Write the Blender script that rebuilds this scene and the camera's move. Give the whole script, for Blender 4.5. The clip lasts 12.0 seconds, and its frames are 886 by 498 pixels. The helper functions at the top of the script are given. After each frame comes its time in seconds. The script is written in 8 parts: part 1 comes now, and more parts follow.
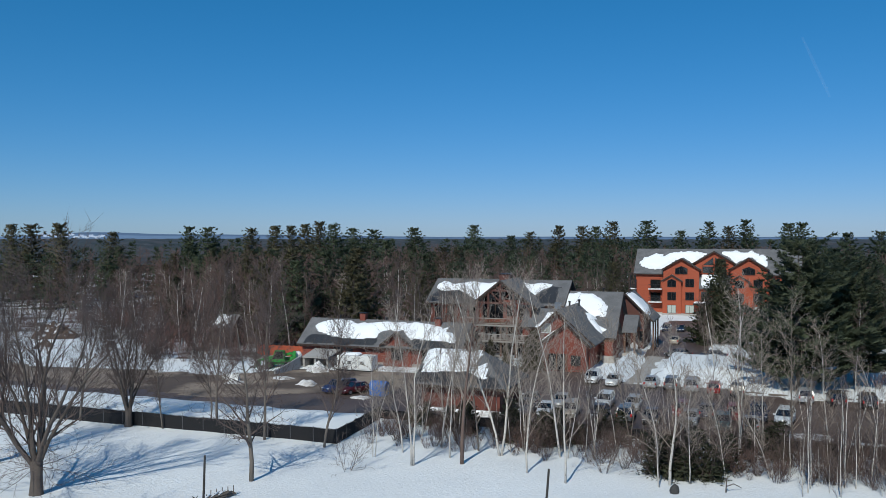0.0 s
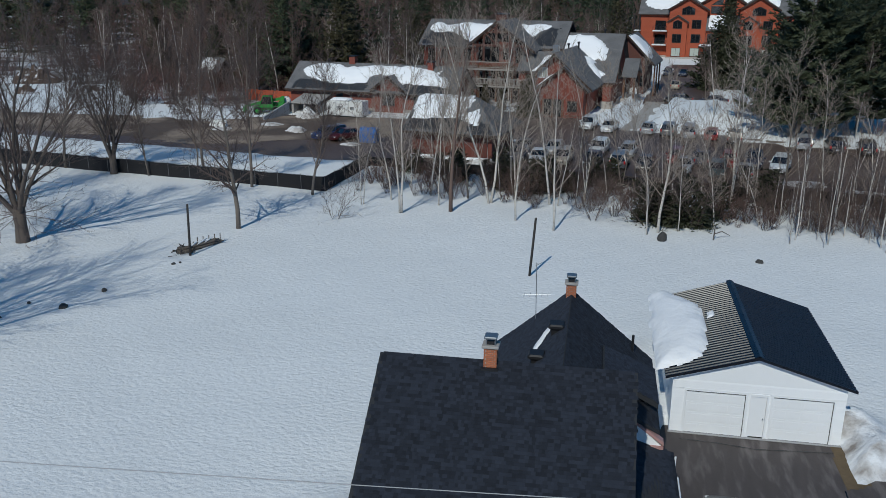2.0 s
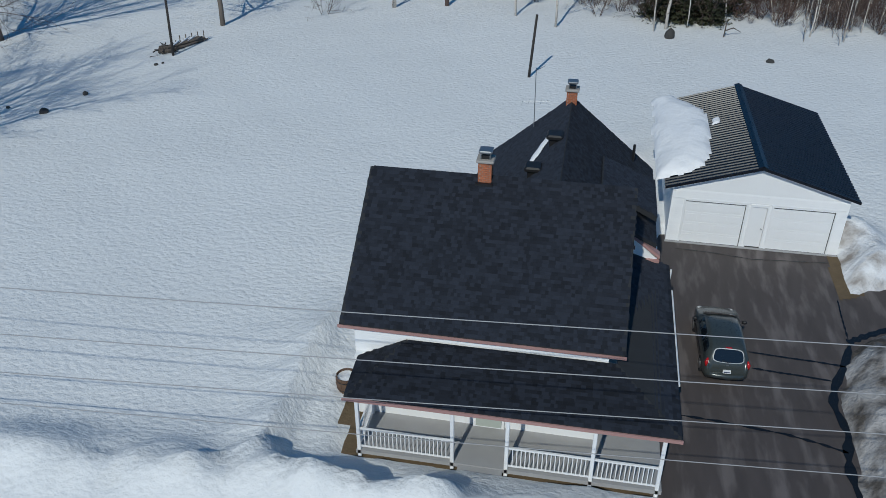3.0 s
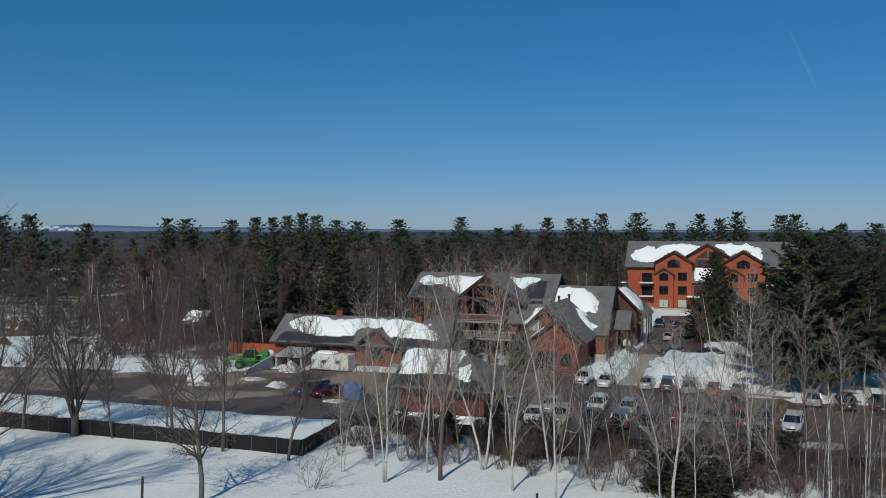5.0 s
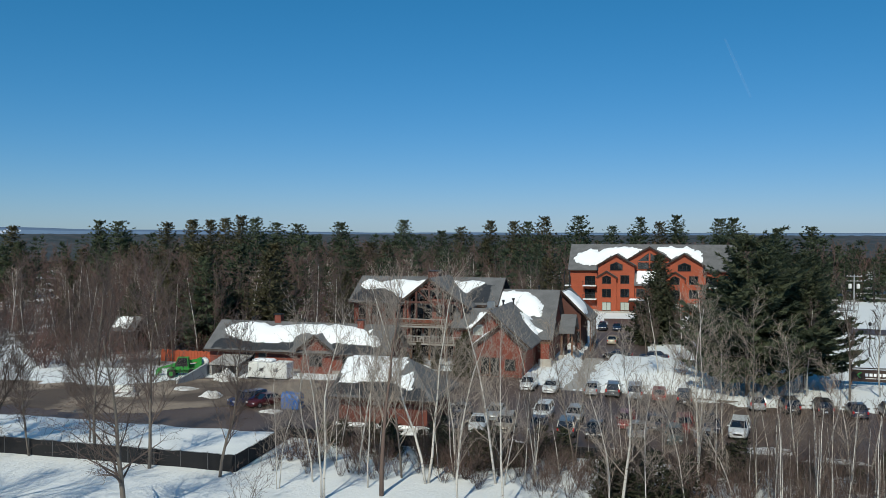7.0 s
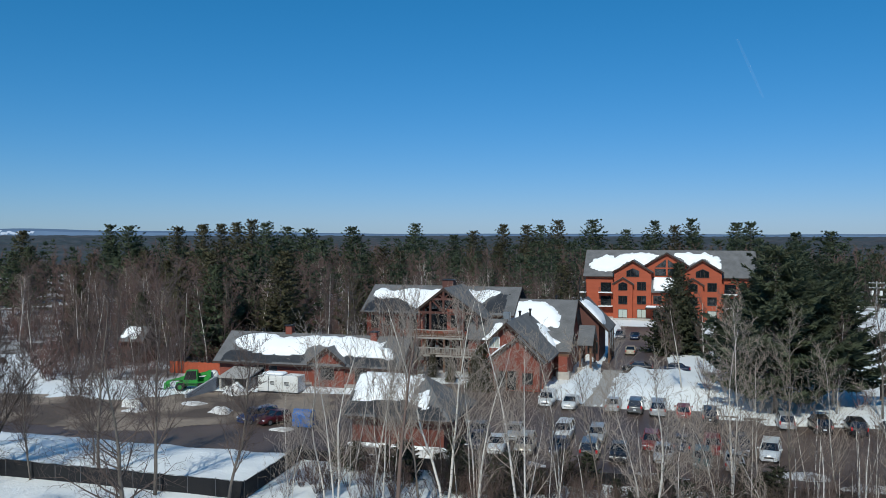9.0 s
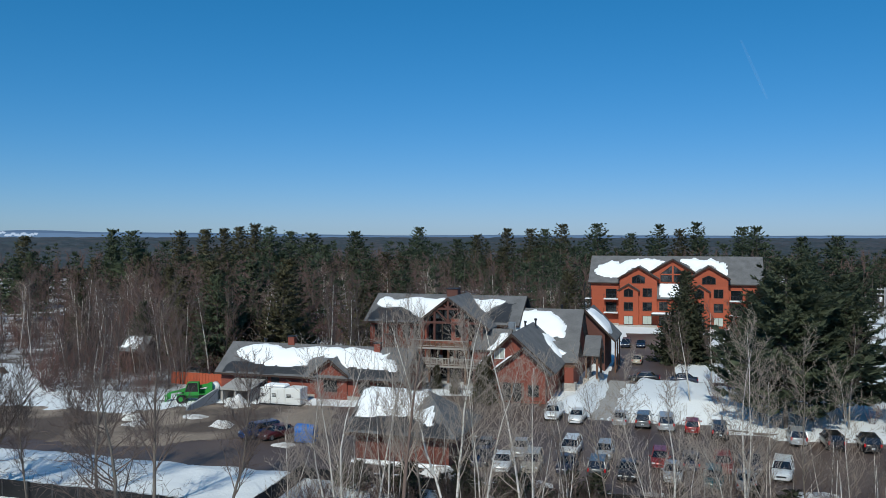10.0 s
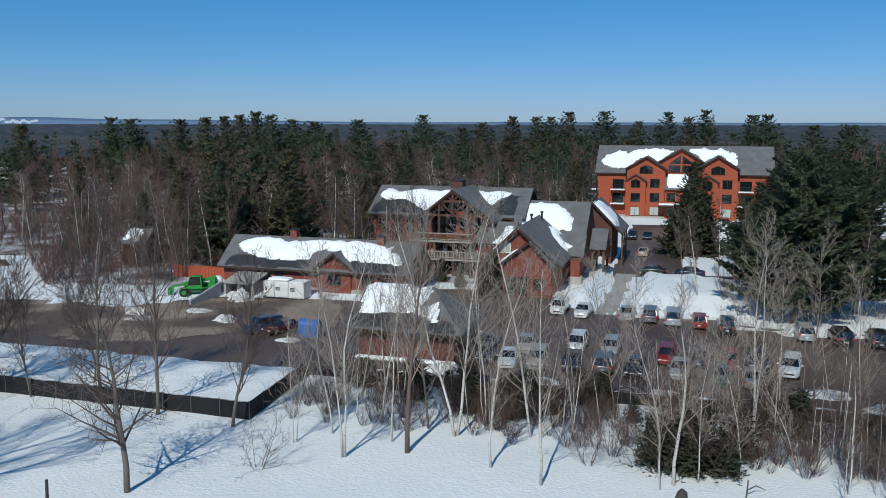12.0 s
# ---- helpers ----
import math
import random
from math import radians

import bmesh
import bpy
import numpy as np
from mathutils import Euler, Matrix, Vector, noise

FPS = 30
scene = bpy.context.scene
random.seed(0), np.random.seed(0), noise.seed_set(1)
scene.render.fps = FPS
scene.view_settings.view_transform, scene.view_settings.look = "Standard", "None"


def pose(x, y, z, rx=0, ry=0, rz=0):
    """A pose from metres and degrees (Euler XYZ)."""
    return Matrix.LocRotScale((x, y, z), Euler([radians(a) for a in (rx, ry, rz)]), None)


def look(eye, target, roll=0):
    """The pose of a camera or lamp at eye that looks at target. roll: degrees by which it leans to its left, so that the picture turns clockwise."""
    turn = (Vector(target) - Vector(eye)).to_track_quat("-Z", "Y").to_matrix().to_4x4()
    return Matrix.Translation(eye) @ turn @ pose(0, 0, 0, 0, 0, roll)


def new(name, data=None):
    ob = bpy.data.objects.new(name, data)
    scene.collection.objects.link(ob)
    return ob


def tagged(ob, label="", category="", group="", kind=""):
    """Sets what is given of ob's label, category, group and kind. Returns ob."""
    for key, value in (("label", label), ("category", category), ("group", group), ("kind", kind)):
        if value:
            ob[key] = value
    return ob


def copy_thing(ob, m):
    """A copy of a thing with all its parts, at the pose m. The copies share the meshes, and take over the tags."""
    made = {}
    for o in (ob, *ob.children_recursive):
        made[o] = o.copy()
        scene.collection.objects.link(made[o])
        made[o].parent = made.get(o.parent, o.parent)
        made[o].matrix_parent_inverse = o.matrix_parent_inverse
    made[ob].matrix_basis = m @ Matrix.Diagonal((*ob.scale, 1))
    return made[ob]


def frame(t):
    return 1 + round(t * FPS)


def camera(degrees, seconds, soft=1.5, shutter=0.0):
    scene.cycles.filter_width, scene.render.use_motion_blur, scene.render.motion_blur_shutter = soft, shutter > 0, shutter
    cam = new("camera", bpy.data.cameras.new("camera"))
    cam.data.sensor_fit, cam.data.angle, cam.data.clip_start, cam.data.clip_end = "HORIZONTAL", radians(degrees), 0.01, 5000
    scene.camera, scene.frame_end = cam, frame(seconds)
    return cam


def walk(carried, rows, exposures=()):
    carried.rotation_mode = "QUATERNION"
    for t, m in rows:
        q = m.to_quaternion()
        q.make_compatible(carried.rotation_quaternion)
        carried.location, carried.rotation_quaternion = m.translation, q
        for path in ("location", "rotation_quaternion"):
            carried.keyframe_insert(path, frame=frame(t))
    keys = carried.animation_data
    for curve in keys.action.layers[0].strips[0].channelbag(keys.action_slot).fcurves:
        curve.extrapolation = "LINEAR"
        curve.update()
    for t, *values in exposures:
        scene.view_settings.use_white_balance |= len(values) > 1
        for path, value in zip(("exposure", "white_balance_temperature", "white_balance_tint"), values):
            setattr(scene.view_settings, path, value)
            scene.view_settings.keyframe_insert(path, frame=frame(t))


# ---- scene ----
EXPOSURES = [(0, -0.25, 6550, 10), (0.6, -0.26, 6550, 10), (1.1, -0.44, 6500, 10), (2.2, -0.68, 6480, 10), (3.8, -0.68, 6500, 10), (4.7, -0.85, 6800, 9),
             (5.3, -0.28, 7100, 7), (7.2, -0.2, 7100, 7), (8.8, -0.2, 6550, 8), (11.5, -0.2, 6550, 8), (12, -0.25, 6500, 9)]

cam = camera(55.64, 12.0, soft=0.5)
PATH = [
    (0, (-7.484, -38.447, 20.202), (-9.352, -28.624, 20.071), -0.00),
    (0.5, (-7.347, -37.711, 20.153), (-9.207, -27.900, 19.622), -0.02),
    (0.6, (-7.323, -37.578, 20.135), (-9.178, -27.792, 19.241), -0.01),
    (0.7, (-7.301, -37.450, 20.114), (-9.150, -27.695, 18.928), -0.00),
    (0.8, (-7.280, -37.325, 20.091), (-9.122, -27.607, 18.617), 0.01),
    (0.9, (-7.261, -37.196, 20.069), (-9.094, -27.522, 18.322), 0.02),
    (1, (-7.243, -37.059, 20.049), (-9.066, -27.436, 18.034), 0.03),
    (1.5, (-7.174, -36.288, 19.977), (-8.975, -26.750, 17.576), 0.01),
    (2, (-7.133, -35.550, 19.920), (-8.894, -26.205, 16.825), 0.04),
    (2.5, (-7.120, -34.845, 19.947), (-8.775, -26.056, 15.473), -0.02),
    (2.7, (-7.134, -34.520, 19.957), (-8.736, -26.011, 14.954), -0.04),
    (2.9, (-7.180, -34.211, 19.961), (-8.741, -25.875, 14.663), -0.03),
    (3.1, (-7.228, -33.904, 19.965), (-8.783, -25.551, 14.692), -0.03),
    (3.3, (-7.277, -33.599, 19.969), (-8.854, -25.079, 14.976), -0.02),
    (3.5, (-7.326, -33.293, 19.973), (-8.942, -24.518, 15.459), -0.01),
    (3.7, (-7.377, -32.987, 19.976), (-9.036, -23.927, 16.083), -0.01),
    (3.9, (-7.428, -32.679, 19.980), (-9.125, -23.357, 16.784), -0.00),
    (4.1, (-7.479, -32.368, 19.985), (-9.205, -22.840, 17.486), 0.00),
    (4.3, (-7.531, -32.052, 19.990), (-9.272, -22.386, 18.108), 0.01),
    (4.5, (-7.603, -31.662, 20.006), (-9.349, -21.902, 18.705), -0.02),
    (4.6, (-7.682, -31.438, 19.998), (-9.428, -21.645, 18.980), -0.01),
    (4.7, (-7.773, -31.203, 19.984), (-9.517, -21.384, 19.240), 0.01),
    (4.8, (-7.866, -30.968, 19.971), (-9.608, -21.132, 19.508), 0.02),
    (4.9, (-7.952, -30.746, 19.962), (-9.689, -20.901, 19.700), 0.03),
    (5, (-8.021, -30.549, 19.962), (-9.751, -20.702, 19.746), 0.04),
    (5.5, (-8.172, -29.854, 20.069), (-9.889, -20.005, 19.857), 0.16),
    (6, (-8.328, -29.013, 20.029), (-10.033, -19.161, 19.826), 0.16),
    (6.5, (-8.399, -28.190, 19.955), (-10.094, -18.337, 19.760), 0.03),
    (6.6, (-8.400, -28.054, 19.945), (-10.078, -18.198, 19.756), 0.04),
    (6.7, (-8.392, -27.932, 19.933), (-9.788, -18.031, 19.745), 0.05),
    (6.8, (-8.384, -27.813, 19.927), (-9.437, -17.870, 19.741), 0.06),
    (7, (-8.414, -27.547, 19.969), (-9.473, -17.604, 19.787), 0.08),
    (7.5, (-8.637, -26.767, 20.223), (-9.728, -16.828, 20.043), 0.07),
    (8, (-8.891, -25.967, 20.505), (-10.013, -16.032, 20.328), 0.07),
    (8.5, (-9.153, -25.161, 20.815), (-10.306, -15.229, 20.642), 0.07),
    (9, (-9.397, -24.363, 21.154), (-10.582, -14.435, 20.984), 0.07),
    (9.5, (-9.555, -23.601, 21.734), (-10.764, -13.676, 21.573), 0.07),
    (10, (-9.721, -22.813, 22.316), (-10.946, -12.890, 22.161), 0.04),
    (10.5, (-9.816, -22.059, 22.748), (-11.065, -12.139, 22.596), 0.04),
    (11, (-9.878, -21.398, 22.891), (-11.142, -11.480, 22.735), 0.02),
    (11.5, (-10.005, -20.804, 22.916), (-11.273, -10.886, 22.769), 0.05),
    (11.6, (-10.034, -20.689, 22.904), (-11.302, -10.776, 22.545), 0.05),
    (11.7, (-10.064, -20.575, 22.884), (-11.331, -10.676, 22.244), 0.05),
    (11.8, (-10.095, -20.462, 22.860), (-11.359, -10.587, 21.920), 0.05),
    (11.9, (-10.126, -20.349, 22.835), (-11.386, -10.506, 21.603), 0.05),
    (12, (-10.157, -20.236, 22.812), (-11.413, -10.427, 21.327), 0.06),
]
walk(cam, [(t, look(eye, target, roll)) for t, eye, target, roll in PATH], EXPOSURES)


# ---- daylight: high clear sky, sun behind the street, a little from the west ----
SUN_EL = radians(42.5)
world = bpy.data.worlds.new("sky")
scene.world = world
world.use_nodes = True
wn, wl = world.node_tree.nodes, world.node_tree.links
sky = wn.new("ShaderNodeTexSky")
sky.sky_type = "NISHITA"
sky.sun_disc = False
sky.sun_elevation = SUN_EL
sky.sun_rotation = radians(191)
sky.altitude = 200
sky.air_density, sky.dust_density, sky.ozone_density = 0.85, 0.25, 6.0
cool = wn.new("ShaderNodeVectorMath")
cool.operation = "MULTIPLY"
cool.inputs[1].default_value = (0.86, 1.02, 1.06)
wl.new(sky.outputs["Color"], cool.inputs[0])
tone = wn.new("ShaderNodeHueSaturation")
tone.inputs["Saturation"].default_value = 1.2
wl.new(cool.outputs["Vector"], tone.inputs["Color"])
# clear spring haze: the low sky keeps its blue, the high sky deepens
split, join = wn.new("ShaderNodeSeparateColor"), wn.new("ShaderNodeCombineColor")
wl.new(tone.outputs["Color"], split.inputs["Color"])
for k, (power, gain) in enumerate(((0.92, 0.765), (0.68, 1.29), (0.78, 1.43))):
    pw, gn = wn.new("ShaderNodeMath"), wn.new("ShaderNodeMath")
    pw.operation, gn.operation = "POWER", "MULTIPLY"
    pw.inputs[1].default_value, gn.inputs[1].default_value = power, gain
    wl.new(split.outputs[k], pw.inputs[0])
    wl.new(pw.outputs[0], gn.inputs[0])
    wl.new(gn.outputs[0], join.inputs[k])
wl.new(join.outputs["Color"], wn["Background"].inputs["Color"])
wn["Background"].inputs["Strength"].default_value = 0.106
sun_data = bpy.data.lights.new("sun", "SUN")
sun_data.energy, sun_data.angle, sun_data.color = 3.85, radians(0.55), (0.965, 0.975, 0.885)
sun = new("sun", sun_data)
sun.matrix_world = look((-0.195 * 50, -0.98 * 50, 50 * math.tan(SUN_EL)), (0, 0, 0))



# ---- mesh building ----
class Geo:
    """Gathers faces for one mesh."""

    def __init__(self):
        self.v, self.f = [], []

    def add(self, verts, faces):
        o = len(self.v)
        self.v.extend([tuple(p) for p in verts])
        self.f.extend([tuple(i + o for i in fc) for fc in faces])
        return self

    def box(self, a, b, m=None, bev=0.0):
        (x0, y0, z0), (x1, y1, z1) = a, b
        if bev <= 0:
            vs = [(x, y, z) for z in (z0, z1) for y in (y0, y1) for x in (x0, x1)]
            fs = [(0, 2, 3, 1), (4, 5, 7, 6), (0, 1, 5, 4), (2, 6, 7, 3), (0, 4, 6, 2), (1, 3, 7, 5)]
        else:
            b2 = min(bev, (x1 - x0) / 2.1, (y1 - y0) / 2.1, (z1 - z0) / 2.1)
            rings = []
            for z, k in ((z0, b2), (z0 + b2, 0), (z1 - b2, 0), (z1, b2)):
                rings.append([(x0 + k + b2, y0 + k, z), (x1 - k - b2, y0 + k, z), (x1 - k, y0 + k + b2, z), (x1 - k, y1 - k - b2, z),
                              (x1 - k - b2, y1 - k, z), (x0 + k + b2, y1 - k, z), (x0 + k, y1 - k - b2, z), (x0 + k, y0 + k + b2, z)])
            vs = [p for r in rings for p in r]
            fs = [tuple(range(7, -1, -1)), tuple(range(24, 32))]
            for r in range(3):
                for i in range(8):
                    j = (i + 1) % 8
                    fs.append((r * 8 + i, r * 8 + j, r * 8 + 8 + j, r * 8 + 8 + i))
        if m is not None:
            vs = [m @ Vector(p) for p in vs]
        return self.add(vs, fs)

    def prism(self, poly, vec):
        n, vec = len(poly), Vector(vec)
        vs = [Vector(p) for p in poly] + [Vector(p) + vec for p in poly]
        fs = [tuple(range(n - 1, -1, -1)), tuple(range(n, 2 * n))]
        fs += [(i, (i + 1) % n, n + (i + 1) % n, n + i) for i in range(n)]
        return self.add(vs, fs)

    def tube(self, pts, radii, n=6, cap=True):
        pts = [Vector(p) for p in pts]
        vs, side = [], None
        for i, p in enumerate(pts):
            d = (pts[min(i + 1, len(pts) - 1)] - pts[max(i - 1, 0)])
            d = d.normalized() if d.length > 1e-9 else Vector((0, 0, 1))
            if side is None:
                side = d.orthogonal().normalized()
            side = (side - d * side.dot(d))
            side = side.normalized() if side.length > 1e-6 else d.orthogonal().normalized()
            up = d.cross(side)
            r = radii[i] if hasattr(radii, "__len__") else radii
            vs += [p + r * (math.cos(a) * side + math.sin(a) * up) for a in (2 * math.pi * k / n for k in range(n))]
        fs = [(r * n + i, r * n + (i + 1) % n, r * n + n + (i + 1) % n, r * n + n + i) for r in range(len(pts) - 1) for i in range(n)]
        if cap:
            fs += [tuple(range(n - 1, -1, -1)), tuple(range(len(vs) - n, len(vs)))]
        return self.add(vs, fs)

    def spike(self, pts, radii, n=3):
        """A tube that runs out to a point."""
        self.tube(pts[:-1], radii[:-1], n, False) if len(pts) > 2 else None
        if len(pts) == 2:
            d = (pts[1] - pts[0]).normalized()
            side = d.orthogonal().normalized()
            up = d.cross(side)
            self.v.extend([tuple(pts[0] + radii[0] * (math.cos(a) * side + math.sin(a) * up)) for a in (2 * math.pi * k / n for k in range(n))])
        o = len(self.v)
        self.v.append(tuple(pts[-1]))
        self.f.extend([(o - n + i, o - n + (i + 1) % n, o) for i in range(n)])
        return self

    def disc(self, c, axis, r, t, n=14):
        c, axis = Vector(c), Vector(axis).normalized()
        return self.tube([c - axis * t / 2, c + axis * t / 2], r, n)

    def moved(self, m):
        self.v = [tuple(m @ Vector(p)) for p in self.v]
        return self

    def mesh(self, name, mat=None, smooth=False):
        me = bpy.data.meshes.new(name)
        me.from_pydata(self.v, [], self.f)
        if mat is not None:
            me.materials.append(mat)
        if smooth:
            me.polygons.foreach_set("use_smooth", [True] * len(me.polygons))
        me.update()
        return me


def part(name, geo, material, parent=None, label="", smooth=False):
    """One mesh object under a thing or a part."""
    me = geo if isinstance(geo, bpy.types.Mesh) else geo.mesh(name, material, smooth)
    ob = new(name, me)
    ob.parent = parent
    if label:
        ob["label"] = label
    return ob


def thing(name, m, label, category, group="", kind=""):
    """An Empty at a thing's base, which parents its parts."""
    ob = new(name)
    ob.empty_display_size = 0.3
    ob.matrix_world = m if isinstance(m, Matrix) else pose(*m)
    return tagged(ob, label, category, group, kind)


def solo(name, geo, material, label, category="", group="", kind="", smooth=False, m=None):
    """A top-level thing of one mesh."""
    ob = part(name, geo, material, None, "", smooth)
    if m is not None:
        ob.matrix_world = m
    return tagged(ob, label, category, group, kind)


def grid_mesh(name, xs, ys, zs, mat, smooth=True, keep=None):
    """A height field on the lines xs, ys; zs[j, i]."""
    X, Y = np.meshgrid(xs, ys)
    nx, ny = len(xs), len(ys)
    co = np.stack([X, Y, zs], -1).reshape(-1, 3)
    i, j = np.meshgrid(np.arange(nx - 1), np.arange(ny - 1))
    a = (j * nx + i).ravel()
    q = np.stack([a, a + 1, a + nx + 1, a + nx], 1)
    if keep is not None:
        q = q[keep.ravel()]
        used, inv = np.unique(q, return_inverse=True)
        co, q = co[used], inv.reshape(-1, 4)
    me = bpy.data.meshes.new(name)
    me.vertices.add(len(co))
    me.vertices.foreach_set("co", co.ravel().astype(np.float32))
    me.loops.add(q.size)
    me.loops.foreach_set("vertex_index", q.ravel().astype(np.int32))
    me.polygons.add(len(q))
    me.polygons.foreach_set("loop_start", np.arange(0, q.size, 4, dtype=np.int32))
    me.update(calc_edges=True)
    me.polygons.foreach_set("use_smooth", np.full(len(q), smooth))
    if mat:
        me.materials.append(mat)
    return me


def wob(x, y, scale=1.0, seed=0.0):
    """Smooth noise of a plan position, about -1 to 1, for arrays."""
    x, y = np.asarray(x, float) / scale + seed * 7.31, np.asarray(y, float) / scale - seed * 3.17
    return (np.sin(1.7 * x + 1.3 * np.sin(0.9 * y)) + np.sin(2.1 * y + 1.1 * np.sin(1.3 * x + 2)) + 0.7 * np.sin(1.1 * x - 1.9 * y + 1)
            + 0.5 * np.sin(3.7 * x + 2.9 * y) + 0.4 * np.sin(4.9 * y - 3.1 * x + 0.5)) / 3.0


def inside(x, y, poly):
    """Signed distance to a closed outline, positive inside, for arrays."""
    x, y = np.asarray(x, float), np.asarray(y, float)
    best, odd = np.full(x.shape, 1e9), np.zeros(x.shape, bool)
    for (ax, ay), (bx, by) in zip(poly, poly[1:] + poly[:1]):
        ex, ey = bx - ax, by - ay
        k = np.clip(((x - ax) * ex + (y - ay) * ey) / (ex * ex + ey * ey + 1e-12), 0, 1)
        best = np.minimum(best, np.hypot(x - ax - k * ex, y - ay - k * ey))
        cross = (ay > y) != (by > y)
        if ey != 0:
            odd ^= cross & (x < ax + ex * (y - ay) / ey)
    return np.where(odd, best, -best)


def snow_on(name, origin, s_dir, t_dir, poly, thick, parent, step=0.3, ragged=0.25, seed=1.0, label="", mat=None):
    """A slab of lying snow with a rounded, uneven rim, on a sloping plane; poly in metres along s and t."""
    s_dir, t_dir = Vector(s_dir).normalized(), Vector(t_dir).normalized()
    n = s_dir.cross(t_dir)
    n = n if n.z > 0 else -n
    ps = [p[0] for p in poly]
    pt = [p[1] for p in poly]
    ss, tt = np.arange(min(ps) - 1, max(ps) + 1, step), np.arange(min(pt) - 1, max(pt) + 1, step)
    S, T = np.meshgrid(ss, tt)
    d = inside(S, T, poly) + ragged * wob(S, T, 1.3, seed) + ragged * 0.5 * wob(S, T, 0.5, seed + 2)
    hgt = thick * np.sqrt(np.clip(d / (0.35 + thick), 0, 1)) * (1 + 0.18 * wob(S, T, 2.0, seed + 5)) - 0.02 * (d <= 0)
    ok = (d[:-1, :-1] > 0) | (d[1:, :-1] > 0) | (d[:-1, 1:] > 0) | (d[1:, 1:] > 0)
    me = grid_mesh(name, ss, tt, hgt, mat or M["snow"], True, ok)
    co = np.empty(len(me.vertices) * 3, np.float32)
    me.vertices.foreach_get("co", co)
    co = co.reshape(-1, 3)
    basis = np.array([s_dir, t_dir, n])
    me.vertices.foreach_set("co", (co @ basis + np.array(origin)).astype(np.float32).ravel())
    if s_dir.cross(t_dir).z < 0:
        me.flip_normals()
    me.update()
    return part(name, me, None, parent, label)



# ---- materials ----
M = {}


def material(name, color, rough=0.7, metal=0.0, vary=0.12, scale=3.0, fine=40.0, bump=0.0, bump_scale=60.0, color2=None, mix_scale=1.5,
             mix_at=0.5, mix_soft=0.12, per_object=0.0, per_island=0.0, spec=0.5, coat=0.0, stretch=(1, 1, 1), alpha=1.0, thin=0.0):
    """A surface with grain at two scales, an optional second colour in patches, and fine relief."""
    mt = bpy.data.materials.new(name)
    mt.use_nodes = True
    nd, lk = mt.node_tree.nodes, mt.node_tree.links
    bs = nd["Principled BSDF"]
    tc = nd.new("ShaderNodeTexCoord")
    mp = nd.new("ShaderNodeMapping")
    mp.inputs["Scale"].default_value = stretch
    lk.new(tc.outputs["Object"], mp.inputs["Vector"])

    def tex(s, det=3.0):
        t = nd.new("ShaderNodeTexNoise")
        t.inputs["Scale"].default_value, t.inputs["Detail"].default_value = s, det
        lk.new(mp.outputs["Vector"], t.inputs["Vector"])
        return t

    def math_node(op, a, b, clamp=False):
        m = nd.new("ShaderNodeMath")
        m.operation, m.use_clamp = op, clamp
        for k, v in enumerate((a, b)):
            if isinstance(v, (int, float)):
                m.inputs[k].default_value = v
            else:
                lk.new(v, m.inputs[k])
        return m.outputs[0]

    big, small = tex(scale), tex(fine, 5.0)
    value = math_node("ADD", math_node("MULTIPLY", math_node("SUBTRACT", big.outputs["Fac"], 0.5), 2 * vary),
                      math_node("MULTIPLY", math_node("SUBTRACT", small.outputs["Fac"], 0.5), 1.6 * vary))
    if per_object:
        oi = nd.new("ShaderNodeObjectInfo")
        value = math_node("ADD", value, math_node("MULTIPLY", math_node("SUBTRACT", oi.outputs["Random"], 0.5), 2 * per_object))
    if per_island:
        gi = nd.new("ShaderNodeNewGeometry")
        value = math_node("ADD", value, math_node("MULTIPLY", math_node("SUBTRACT", gi.outputs["Random Per Island"], 0.5), 2 * per_island))
    value = math_node("ADD", value, 1.0)
    base = nd.new("ShaderNodeMix")
    base.data_type = "RGBA"
    base.inputs["A"].default_value = (*color, 1)
    base.inputs["B"].default_value = (*(color2 or color), 1)
    if color2:
        pt = tex(mix_scale, 6.0)
        mr = nd.new("ShaderNodeMapRange")
        mr.inputs["From Min"].default_value, mr.inputs["From Max"].default_value = mix_at - mix_soft, mix_at + mix_soft
        lk.new(pt.outputs["Fac"], mr.inputs["Value"])
        lk.new(mr.outputs["Result"], base.inputs["Factor"])
    else:
        base.inputs["Factor"].default_value = 0
    sc = nd.new("ShaderNodeVectorMath")
    sc.operation = "SCALE"
    lk.new(base.outputs["Result"], sc.inputs[0])
    lk.new(value, sc.inputs["Scale"])
    lk.new(sc.outputs["Vector"], bs.inputs["Base Color"])
    rr = math_node("ADD", math_node("MULTIPLY", math_node("SUBTRACT", small.outputs["Fac"], 0.5), 0.25), rough, True)
    lk.new(rr, bs.inputs["Roughness"])
    bs.inputs["Metallic"].default_value = metal
    bs.inputs["Specular IOR Level"].default_value = spec
    bs.inputs["Coat Weight"].default_value = coat
    bs.inputs["Coat Roughness"].default_value = 0.18
    bs.inputs["Alpha"].default_value = alpha
    if bump:
        bt = tex(bump_scale, 6.0)
        bp = nd.new("ShaderNodeBump")
        bp.inputs["Strength"].default_value, bp.inputs["Distance"].default_value = 1.0, bump
        lk.new(bt.outputs["Fac"], bp.inputs["Height"])
        lk.new(bp.outputs["Normal"], bs.inputs["Normal"])
